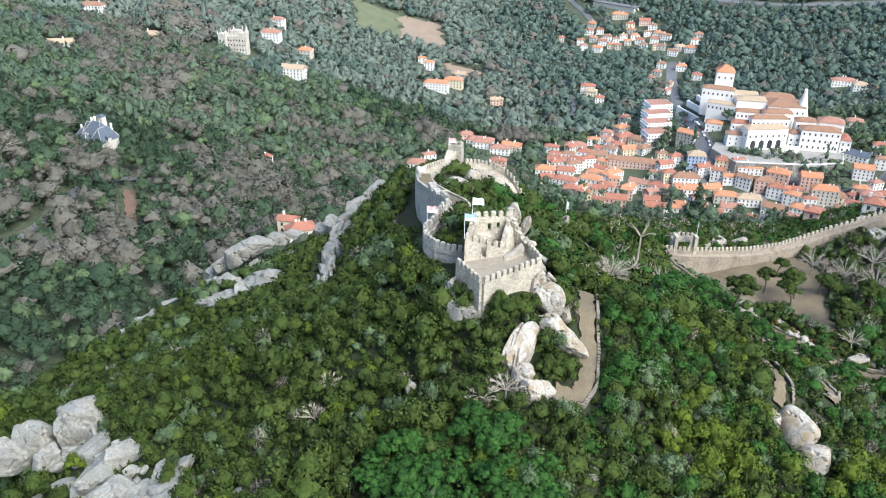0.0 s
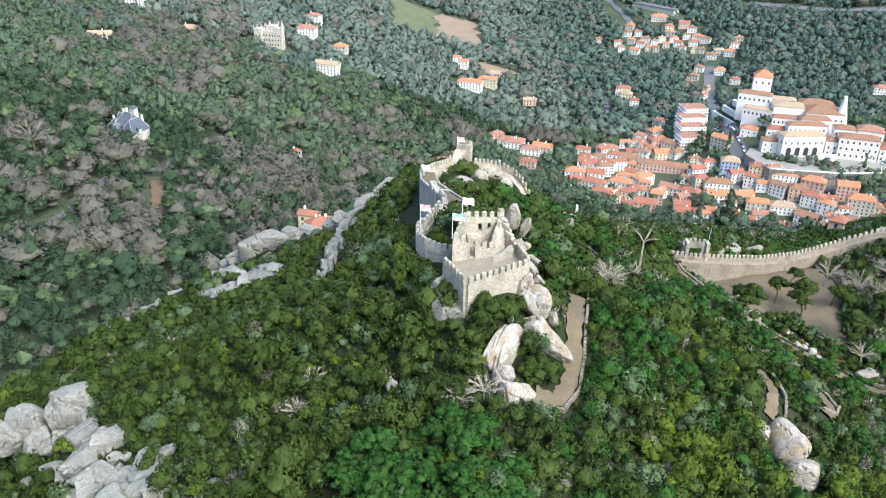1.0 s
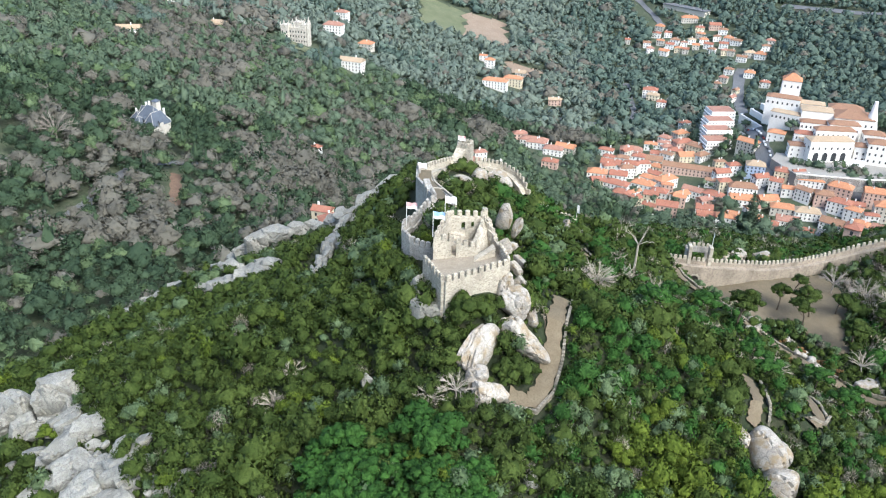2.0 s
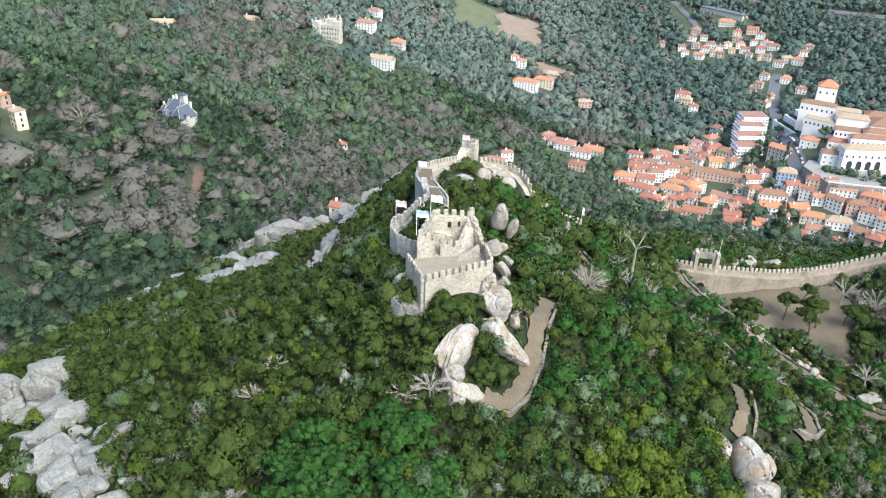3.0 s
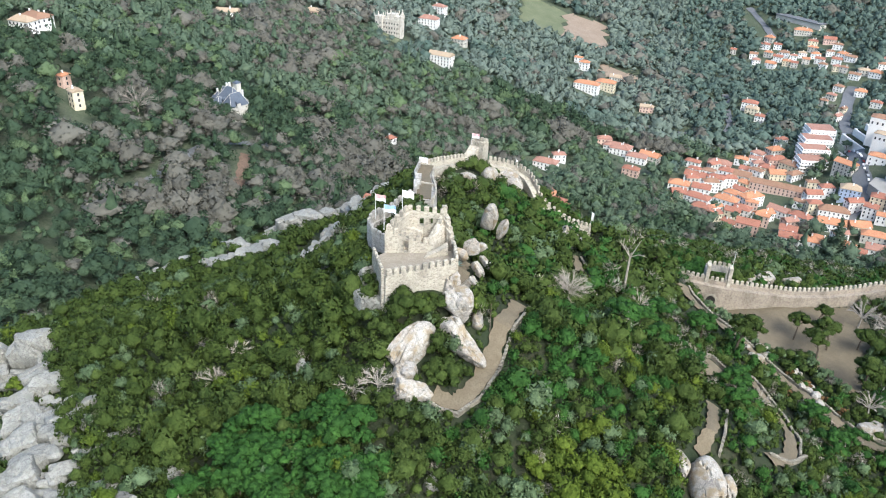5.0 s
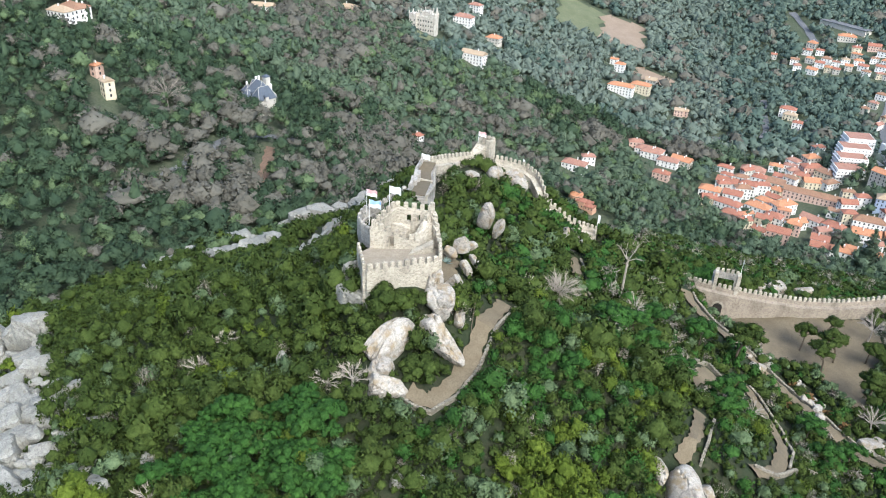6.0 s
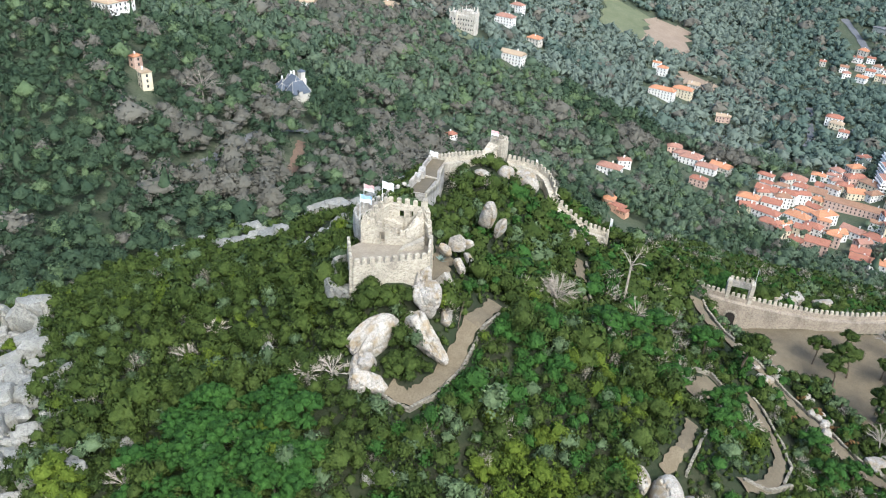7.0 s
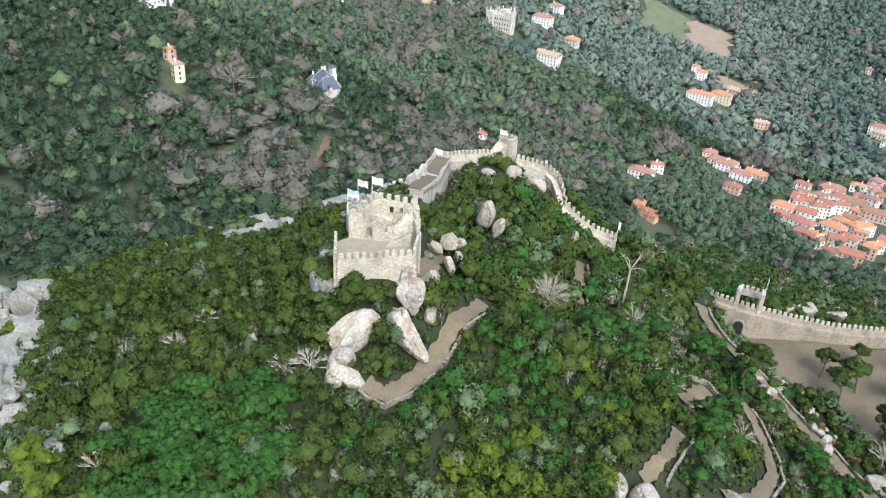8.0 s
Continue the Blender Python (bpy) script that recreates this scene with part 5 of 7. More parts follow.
chimney.add([(cx + r * math.cos(a), cy + r * math.sin(a), z) for r, z in rings for a in turns], [(16 * i + k, 16 * i + (k + 1) % 16, 16 * i + 16 + (k + 1) % 16, 16 * i + 16 + k) for i in range(5) for k in range(16)] + [tuple(80 + k for k in range(16))])
part("conical_chimney", chimney, PLASTERS[0], palace, "tall white conical kitchen chimney")
part("front_stair", Shape().prism([pal(-3, -8), pal(8, -10), pal(12, -3), pal(-3, -3)], -6, [2.0, 2.0, 6.5, 6.5]), PLASTERS[0], palace, "white outer stair")
for i, (a, b, z) in enumerate((((-96, 108), (-50, 36), 0.0), ((-87, 110), (-52, 52), 6.5), ((-78, 112), (-54, 66), 12.5))):
    d = (Vector(b) - Vector(a)).normalized()
    n = Vector((-d.y, d.x)) * 7.5
    part("garden_terrace", Shape().prism([pal(*a), pal(*b), pal(b[0] + n.x, b[1] + n.y), pal(a[0] + n.x, a[1] + n.y)], z - 26, z), PLASTERS[0], palace, "white stepped garden wall")
    part("hedge_bed", Shape().prism([pal(a[0] + n.x * q + d.x * 3, a[1] + n.y * q + d.y * 3) for q in (0.3, 0.9)] + [pal(b[0] + n.x * q - d.x * 3, b[1] + n.y * q - d.y * 3) for q in (0.9, 0.3)], z - 1, z + 1.1), SOIL, palace, "dark hedge on the garden terrace")
tagged(part("pavement", Shape().prism([pal(-60, 0), pal(50, 2), pal(46, -24), pal(12, -38), pal(-44, -48), pal(-64, -18)], -34, 2.0), PAVING), "pale paved palace forecourt with a retaining wall", "square", kind="structure")
part("forecourt_wall", strip([(*pal(-44, -48), 3.0), (*pal(12, -38), 3.0), (*pal(46, -24), 3.0), (*pal(50, 2), 3.0)], 0.5, -12, 0.0), PLASTERS[0], palace, "low white forecourt wall")
part("garden_wall", strip([(*pal(-52, -8), -1.0), (*pal(-74, 40), -4.0), (*pal(-104, 92), -8.0)], 0.6, -18, 0.0), PLASTERS[0], palace, "long white retaining wall")

# The big hotel beside the square.
hotel = thing("hotel", (214, 778, -18), "white terraced hotel with rows of balconies", "hotel")
for x, y, w, d, h in ((207, 754, 24, 17, 15), (210, 771, 25, 17, 20), (214, 788, 26, 17, 24), (219, 806, 24, 19, 28)):
    ring = rect(x, y, w, d, 10)
    b = part("block", Shape().prism(ring, -34, -20 + h), PLASTERS[0], hotel)
    part("flat_roof", Shape().prism(rect(x, y, w - 1.2, d - 1.2, 10), -20 + h - 0.3, -20 + h + 0.25), ROOFS[3], hotel)
    windows(b, ring[0], ring[1], -19, int(h / 3.2), 3.0)
    windows(b, ring[3], ring[0], -19, int(h / 3.2), 3.0)
    for k in range(int(h / 3.2)):
        part("balcony", strip([(*ring[3], -18.0 + 3.2 * k), (*ring[0], -18.0 + 3.2 * k), (*ring[1], -18.0 + 3.2 * k)], -1.3, -0.9, 0.0), PLASTERS[0], hotel)

station = thing("long_hall", (264, 1290, 5), "long pale hall with a flat grey roof beside the town", "hall")
hall = rect(264, 1290, 74, 15, -43)
part("wall", Shape().prism(hall, -10, 13.0), PLASTERS[4], station)
part("flat_roof", Shape().prism(rect(264, 1290, 76, 17, -43), 12.9, 13.8), ASPHALT, station)

# Roads and cars.
ROADS = [([(214, 640), (238, 690), (242, 740), (250, 800), (262, 870), (275, 960), (300, 1060)], 13), ([(242, 690), (262, 668), (330, 636), (372, 640), (420, 690)], 9),
         ([(243, 560), (262, 600), (270, 640), (262, 668)], 8), ([(-170, 830), (-196, 740), (-204, 700)], 6), ([(-140, 610), (-146, 575), (-142, 540)], 6),
         ([(-196, 330), (-194, 364), (-190, 395), (-160, 440)], 6), ([(150, 1010), (148, 900), (140, 860)], 7), ([(196, 1350), (212, 1287), (222, 1235)], 9), ([(400, 1275), (501, 1205), (613, 1158), (760, 1110)], 14), ([(200, 960), (150, 860), (60, 840)], 6)]
TRACK = [(-171, 398), (-169, 390), (-163, 376), (-159, 361), (-156, 350)]
s, _ = ribbon(TRACK, 6, 0.9, 6)
tagged(part("track", s, EARTH), "red-brown leaf-strewn track in the woods", "track", kind="structure")
for line, width in ROADS:
    s, _ = ribbon(line, width, 0.9, 6)
    tagged(part("road", s, ASPHALT), "grey asphalt road through the trees", "road", kind="structure")


def car(x, y, turn, paint):
    z = ground_at(x, y) + 0.9
    t = thing("car", (x, y, z), ("white", "dark", "silver", "red")[paint] + " car parked in the street", "car", "parked cars")
    c, s = math.cos(radians(turn)), math.sin(radians(turn))
    body = [(-2.1, 0.35), (-2.15, 0.8), (-1.2, 0.95), (-0.6, 1.45), (0.9, 1.45), (1.5, 0.95), (2.1, 0.8), (2.1, 0.35)]
    n = len(body)
    part("body", Shape().add([(x + c * u - s * v, y + s * u + c * v, z + h) for v in (-0.85, 0.85) for u, h in body], [tuple(range(n)), tuple(range(2 * n - 1, n - 1, -1))] + [(k, n + k, n + (k + 1) % n, (k + 1) % n) for k in range(n)]), CAR_PAINT[paint], t)
    for u in (-1.3, 1.3):
        for v in (-0.88, 0.88):
            part("wheel", Shape().tube([(x + c * u - s * (v - 0.1), y + s * u + c * (v - 0.1), z + 0.33), (x + c * u - s * (v + 0.1), y + s * u + c * (v + 0.1), z + 0.33)], [0.33, 0.33], 8), RUBBER, t)


for i in range(16):
    car(244 + rng.uniform(-1, 1) + 0.1 * i, 706 + 6.2 * i, 82 + rng.uniform(-6, 6), (0, 2, 1, 0, 2, 3, 1, 0)[i % 8])
for i in range(7):
    car(250 + 5 * i, 690 - 3.5 * i, 60 + rng.uniform(-8, 8), (0, 0, 2, 1)[i % 4])

# The round orange villa in the woods.
rx, ry = -12.0, 574.0
rz = ground_at(rx, ry)
round_villa = thing("round_villa", (rx, ry, rz), "orange villa with a round tower and domed roof", "villa", "lone villas in the woods")
turns = np.arange(20) * 2 * math.pi / 20
rings = ((7.5, -3), (7.5, 9.0), (8.2, 9.2), (8.2, 10.2), (7.2, 10.6), (4.5, 13.2), (0.8, 14.6), (0.6, 16.5))
part("tower_wall", Shape().add([(rx + q * math.cos(a), ry + q * math.sin(a), rz + h) for q, h in rings[:4] for a in turns], [(20 * i + k, 20 * i + (k + 1) % 20, 20 * i + 20 + (k + 1) % 20, 20 * i + 20 + k) for i in range(3) for k in range(20)]), ORANGE_PLASTER, round_villa)
part("dome_roof", Shape().add([(rx + q * math.cos(a), ry + q * math.sin(a), rz + h) for q, h in rings[3:] for a in turns], [(20 * i + k, 20 * i + (k + 1) % 20, 20 * i + 20 + (k + 1) % 20, 20 * i + 20 + k) for i in range(4) for k in range(20)] + [tuple(80 + k for k in range(20))]), ROOFS[0], round_villa)
for x, y, w, d, h in ((13, -6, 14, 10, 5.5), (18, -12, 10, 9, 4.0), (8, -8, 9, 8, 7.0)):
    ring = rect(rx + x, ry + y, w, d, -20)
    b = part("wall", Shape().prism(ring, rz - 4, rz + h), ORANGE_PLASTER, round_villa)
    part("roof", roof_shape(ring, rz + h + 0.004, 2.0, 0.5), ROOFS[1], round_villa)
    windows(b, ring[0], ring[1], rz, 1)
for k in range(5):
    a = -2.6 + 0.5 * k
    windows(round_villa, (rx + 7.56 * math.cos(a - 0.12), ry + 7.56 * math.sin(a - 0.12)), (rx + 7.56 * math.cos(a + 0.12), ry + 7.56 * math.sin(a + 0.12)), rz, 2, 1.6, (1.1, 1.7), 3.6)

round_villa.scale = (0.72, 0.72, 0.72)

# The villa with the slate roof.
vx, vy = -205, 448
vz = ground_at(vx, vy) + 1.5
villa = thing("slate_villa", (vx, vy, vz), "cream stone villa with steep slate roofs and dormers", "villa", "lone villas in the woods")
for x, y, w, d, h, rise, hip in ((0, 0, 16, 13, 8, 9.0, 0.42), (-9.5, 2.5, 8, 8, 7, 5.5, 0.5), (5.2, -4.6, 8.4, 13, 7.7, 7.2, 0.36), (-5.5, -5.0, 7.2, 7.0, 7.4, 4.4, 0.5), (-6, 8, 8, 7, 8, 5.5, 0.0)):
    ring = rect(vx + x, vy + y, w, d, -24)
    b = part("wall", Shape().prism(ring, vz - 9, vz + h), PLASTERS[4], villa)
    s = roof_shape(ring, vz + h + 0.004 * (x + 10), rise, hip)
    top = [Vector(q) for q in s.v[:6]]
    roof = part("roof", s, ROOFS[5], villa)
    trim = Shape()
    for k, q in ((4, 5), (0, 4), (3, 4), (1, 5), (2, 5)):
        trim.tube([tuple(top[k] + Vector((0, 0, 0.06))), tuple(top[q] + Vector((0, 0, 0.06)))], [0.12, 0.12], 5)
    part("ridge_cap", trim, PLASTERS[4], roof, "pale stone ridge caps")
    windows(b, ring[0], ring[1], vz - 3.4, 3, 2.6, (1.1, 1.7), 3.4)
    windows(b, ring[3], ring[0], vz - 3.4, 3, 2.6, (1.1, 1.7), 3.4)
for x, y, turn in ((-4.6, -3.6, -24), (-1.6, -5.2, -24), (1.0, -8.0, 66), (2.0, -5.6, 66), (9.2, -8.4, -24), (-8.6, -4.6, 66)):
    ring = rect(vx + x, vy + y, 1.5, 2.6, turn)
    dormer = part("dormer", Shape().prism(ring, vz + 7.6, vz + 10.2), PLASTERS[4], villa)
    part("dormer_roof", roof_shape(ring, vz + 10.203, 1.5, 0.0, 0.25), ROOFS[5], dormer)
    windows(dormer, ring[0], ring[1], vz + 7.6, 1, 1.2, (1.1, 1.7), 2.0)
for x, y, h in ((-2, 3.5, 18.6), (-3.6, 2.8, 18.2), (8.4, -0.4, 16), (-11, 4, 13.5)):
    part("chimney", Shape().box(vx + x, vy + y, vz + 8, 0.9, 0.9, h - 8, -24), PLASTERS[0], villa)
part("turret", Shape().box(vx - 3, vy + 15, vz - 4, 3.4, 3.4, 19, -24), PLASTERS[4], villa)
part("turret_roof", roof_shape(rect(vx - 3, vy + 15, 3.4, 3.4, -24), vz + 15.004, 1.4), ROOFS[5], villa)

# The ornate mansion with pinnacles.
mx0, my0 = -211, 806
mz = ground_at(mx0, my0)
mansion = thing("gothic_mansion", (mx0, my0, mz), "pale carved stone mansion with spires and pinnacles", "mansion", "lone villas in the woods")
for x, y, w, d, h in ((0, 0, 30, 16, 18), (-13, -4, 10, 10, 21), (12, -5, 9, 9, 22), (2, 3, 12, 10, 23)):
    ring = rect(mx0 + x, my0 + y, w, d, -10)
    b = part("block", Shape().prism(ring, mz - 4, mz + h), GOTHIC, mansion)
    windows(b, ring[0], ring[1], mz + 1, 3, 3.6, (1.4, 2.2), 5.2)
    for px, py in ring + [((ring[0][0] + ring[1][0]) / 2, (ring[0][1] + ring[1][1]) / 2)]:
        part("pinnacle", Shape().tube([(px, py, mz + h - 0.5), (px, py, mz + h + 2.2), (px, py, mz + h + 4)], [0.8, 0.7, 0.1], 6), GOTHIC, mansion)
part("spire", Shape().tube([(mx0 + 14, my0 + 4, mz + 10), (mx0 + 14, my0 + 4, mz + 22), (mx0 + 14, my0 + 4, mz + 29)], [2.0, 1.8, 0.1], 8), GOTHIC, mansion)

mansion.scale = (0.80, 0.85, 0.86)

# Terraced fields and open ground in the valley.
for label, ring, mat in (("grassy clearing beside the fields", [(-120, 1090), (-60, 1080), (-70, 1200), (-135, 1220)], GRASS), ("bare terraced field", [(-62, 1085), (0, 1075), (-10, 1190), (-66, 1195)], FIELD), ("ploughed field behind the villa", [(-8, 985), (40, 975), (46, 1010), (0, 1020)], FIELD), ("lawn in front of the mansion", [(-215, 770), (-180, 770), (-178, 790), (-215, 790)], GRASS)):
    xs, ys = zip(*ring)
    verts, faces = [], []
    n = 6
    a, b, c, d = (Vector(p) for p in ring)
    for i in range(n + 1):
        for j in range(n + 1):
            p = a.lerp(b, i / n).lerp(d.lerp(c, i / n), j / n)
            wob = 0.16 * (b - a).length if (i in (0, n) or j in (0, n)) else 0.0
            p = p + Vector((wob * math.sin(2.1 * i + 3.3 * j), wob * math.sin(1.3 * j + 2.7 * i)))
            verts.append((p.x, p.y, ground_at(p.x, p.y) + 1.0))
    faces = [(i * (n + 1) + j, (i + 1) * (n + 1) + j, (i + 1) * (n + 1) + j + 1, i * (n + 1) + j + 1) for i in range(n) for j in range(n)]
    tagged(part("field", Shape().add(verts, faces), mat), label, "field", kind="structure")

# ---- plants ----
def crown_lumps(seed, lumps, flat, droop, ball_lumps):
    rng = np.random.default_rng(seed)
    a = rng.uniform(0, 2 * np.pi, lumps)
    h = rng.uniform(-droop, 1.0, lumps)
    rad = np.sqrt(np.clip(1 - np.clip(h, 0, 1) ** 2, 0, 1)) * rng.uniform(0.45, 0.72, lumps)
    mid = np.stack([rad * np.cos(a), rad * np.sin(a), flat * h * rng.uniform(0.55, 0.75, lumps)], 1)
    mid[0] = (0, 0, 0.5 * flat)
    return mid, rng.uniform(0.8, 1.25, lumps) * ball_lumps, rng


def unit(v):
    return v / np.maximum(np.linalg.norm(v, axis=-1, keepdims=True), 1e-6)


def crown_form(seed, sprays, lumps=9, size=0.30, flat=0.85, droop=0.25, ball_lumps=0.42, jitter=0.42, core=2, rough=0.5, dense=0.80):
    """A crown of leaf sprays: small triangles on a cluster of lumps, about a unit of reach each way, round a dense core.
    Returns triangles (n, 3, 6): places and the way the foliage faces."""
    mid, own, rng = crown_lumps(seed, lumps, flat, droop, ball_lumps)
    pick = rng.integers(0, lumps, sprays)
    n = rng.normal(size=(sprays, 3))
    n[:, 2] = n[:, 2] * 0.9 + 0.45
    n = unit(n)
    p = mid[pick] + n * own[pick, None] * rng.uniform(0.78, 1.06, (sprays, 1))
    tilt = unit(n + jitter * rng.normal(size=(sprays, 3)))
    u = unit(np.cross(tilt, rng.normal(size=(sprays, 3))))
    w = np.cross(tilt, u)
    s = size * rng.uniform(0.5, 1.25, (sprays, 1))
    tri = np.stack([p - 0.5 * s * u - 0.35 * s * w, p + 0.5 * s * u - 0.35 * s * w, p + 0.75 * s * w], 1)
    back = (np.cross(tri[:, 1] - tri[:, 0], tri[:, 2] - tri[:, 0]) * n).sum(1) < 0
    tri[back] = tri[back][:, ::-1]
    face = unit(n + 0.35 * unit(p + (0, 0, 0.2)) + rough * rng.normal(size=(sprays, 3)))
    leaves = np.concatenate([tri, np.repeat(face[:, None], 3, 1)], 2)
    if not core:
        return leaves
    v, f = BALLS[core]
    reach = 0.30 * np.ones(len(v))
    for m, r in zip(mid, dense * own):
        b = v @ m
        inside_ball = b * b - m @ m + r * r
        reach = np.maximum(reach, np.where(inside_ball > 0, b + np.sqrt(np.maximum(inside_ball, 0)), 0))
    heart = v * reach[:, None]
    return np.concatenate([leaves, np.concatenate([heart, v], 1)[f]])


def bare_form(seed, twigs, width=0.03, up=0.5, long=0.34):
    """A leafless crown: a few limbs, and many thin twigs on rounded lumps."""
    mid, own, rng = crown_lumps(seed, 10, 1.0, 0.2, 0.40)
    pick = rng.integers(0, 10, twigs)
    n = rng.normal(size=(twigs, 3))
    n[:, 2] = n[:, 2] * 0.9 + 0.35
    n = unit(n)
    root = mid[pick] + n * own[pick, None] * rng.uniform(0.45, 0.95, (twigs, 1))
    way = unit(n + 0.55 * rng.normal(size=(twigs, 3)) + (0, 0, 0.25))
    side = unit(np.cross(way, rng.normal(size=(twigs, 3)))) * width
    fine = np.stack([root - side, root + side, root + way * long * rng.uniform(0.6, 1.3, (twigs, 1))], 1)
    limbs = []
    for k in range(5):
        a = k * 2 * np.pi / 5 + rng.uniform(-0.3, 0.3)
        end = np.array([0.5 * np.cos(a), 0.5 * np.sin(a), up + 0.2 * rng.random()])
        foot = np.array([0, 0, up - 1.3])
        w = np.array([-np.sin(a), np.cos(a), 0]) * 0.03
        limbs += [[foot - w, foot + w, end], [foot - (0, 0, 0.03), foot + (0, 0, 0.05), end]]
    out = np.concatenate([fine, np.array(limbs)])
    return np.concatenate([out, unit(out.mean(1, keepdims=True) + (0, 0, 0.4)) + 0 * out], 2)


def scatter_mesh(name, forms, places, mat, label, category, seed=0):
    """One object of many plants. places: rows of x, y, z, half width, half height."""
    rng = np.random.default_rng(seed)
    places = np.asarray(places, float)
    if not len(places):
        return None
    tris, tones, facing = [], [], []
    kind = rng.integers(0, len(forms), len(places))
    turn = rng.uniform(0, 2 * np.pi, len(places))
    tone = rng.random(len(places))
    for k, form in enumerate(forms):
        rows = np.flatnonzero(kind == k)
        c, s = np.cos(turn[rows])[:, None, None], np.sin(turn[rows])[:, None, None]
        x, y, z = form[None, ..., 0], form[None, ..., 1], form[None, ..., 2]
        wide, high = places[rows, 3][:, None, None], places[rows, 4][:, None, None]
        out = np.stack([(c * x - s * y) * wide, (s * x + c * y) * wide, z * high + 0 * c], -1) + places[rows, None, None, :3]
        tris.append(out.reshape(-1, 3))
        u, v, w = form[None, ..., 3], form[None, ..., 4], form[None, ..., 5]
        facing.append(np.stack([c * u - s * v, s * u + c * v, w + 0 * c], -1).reshape(-1, 3))
        tones.append(np.repeat(tone[rows], form.shape[0] * 3))
    v = np.concatenate(tris)
    me = big_mesh(name, v, np.arange(len(v)).reshape(-1, 3), mat, np.concatenate(tones), np.concatenate(facing))
    return tagged(new(name, me), label, category, kind="stuff")


def grown(x0, x1, y0, y1, step, seed, jitter=0.45):
    rng = np.random.default_rng(seed)
    x, y = np.meshgrid(np.arange(x0, x1, step), np.arange(y0, y1, step * 0.87))
    x = x + step * 0.5 * (np.arange(len(x))[:, None] % 2)
    x, y = (a.ravel() + rng.uniform(-jitter, jitter, a.size) * step for a in (x, y))
    return x, y, rng


def inside(x, y, ring):
    """Which places lie in a ring of corners."""
    hit = np.zeros(np.shape(x), bool)
    for (ax, ay), (bx, by) in zip(ring, ring[1:] + ring[:1]):
        with np.errstate(divide="ignore", invalid="ignore"):
            hit ^= ((ay > y) != (by > y)) & (x < (bx - ax) * (y - ay) / (by - ay) + ax)
    return hit


def near_line(x, y, line, width):
    hit = np.zeros(np.shape(x), bool)
    for a, b in zip(line, line[1:]):
        hit |= along(x, y, a, b) < width
    return hit


def open_ground(x, y):
    """Where nothing grows: buildings, paths, bare rock and the trodden terrace."""
    hit = inside(x, y, [(-1.5, 111.5), (3, 104.6), (14.4, 112), (12, 119), (11, 125), (3, 126), (-1, 124), (-2, 117)])
    for line, width in CLEARED:
        hit |= near_line(x, y, line, width)
    for ring in CLEARINGS:
        hit |= inside(x, y, ring)
    return hit


CLEARED = [([p[:2] for p in ARC], 1.3), ([(2.9, 147), (1, 142.8), (-2.7, 139.9), (-5.6, 131.4)], 1.6), ([(-7.4, 172), (-5, 162), (-1.8, 152), (0.2, 140)], 3.8), ([(-12, 170), (-9, 157), (-7, 147)], 2.2), ([(-9, 172), (-7, 184), (-1, 195)], 2.8), ([(3, 197), (12, 200), (17, 193), (31, 196)], 3.4), ([(20, 189), (30, 191)], 3.0), ([p[:2] for p in OUTER], 2.6),
           ([(-66, 104), (-36, 72)], 4.6), ([(9.6, 101), (9.4, 97), (11.4, 95)], 3.2), ([(7.5, 94.5), (11.5, 93)], 2.0), ([(14, 93.4), (18, 92.8)], 2.3), ([(55, 104), (57, 96)], 4.2), ([(12.5, 112), (14, 109), (19, 104)], 2.4), ([(11, 129), (16, 124)], 2.4), ([(14, 150), (15, 149)], 2.8), ([(1, 183), (9, 190)], 3.4),
           ([(-28, 148), (-29, 168), (-29, 188)], 3.8), ([(-34, 196), (-27, 197), (-19, 207)], 4.6), ([(-42, 160), (-54, 157)], 4.0), ([(-45, 163), (-62, 172)], 3.2), ([(-62, 171), (-84, 155), (-104, 140)], 2.8), ([(-50, 237), (-69, 228), (-80, 235)], 5.0)]
CLEARED += [(PATHS[k], w + {"rock_path": 1.7, "garden_path": 2.0, "low_path": 1.8}.get(k, 0.8)) for k, w in PATH_WIDTHS.items()]
CLEARED += [(line, 0.5 * width + 1.0) for line, width in ROADS]
CLEARED += [(TRACK, 5.0)]
CLEARED += [([(196, 1330), (216, 1225)], 14), ([(400, 1262), (501, 1190), (613, 1144), (760, 1096)], 17), ([(238, 1300), (288, 1250)], 18)]
CLEARED += [([(x - 0.5, y), (x, y)], 0.62 * w + 4) for x, y, w in taken] + [([(-214, 448), (-200, 443)], 9.5), ([(-228, 800), (-196, 800)], 16), ([(-224, 782), (-190, 778)], 14), ([(-7, 560), (8, 552)], 13), ([(-2, 545), (2, 520)], 10)]
CLEARED += [([(x, y), (x + (27 - x) / y * 26, y - 26)], 0.5 * w + 3.5) for k in ("lone", "lone2", "middle", "street", "ridge", "ridge2", "ridge3") for x, y, w, *_ in QUARTERS[k]]
CLEARINGS = [TERRACE, PALACE_GROUND, [(-140, 1220), (-120, 1085), (5, 1070), (-5, 1200)], [(-10, 980), (45, 970), (50, 1015), (0, 1025)]]

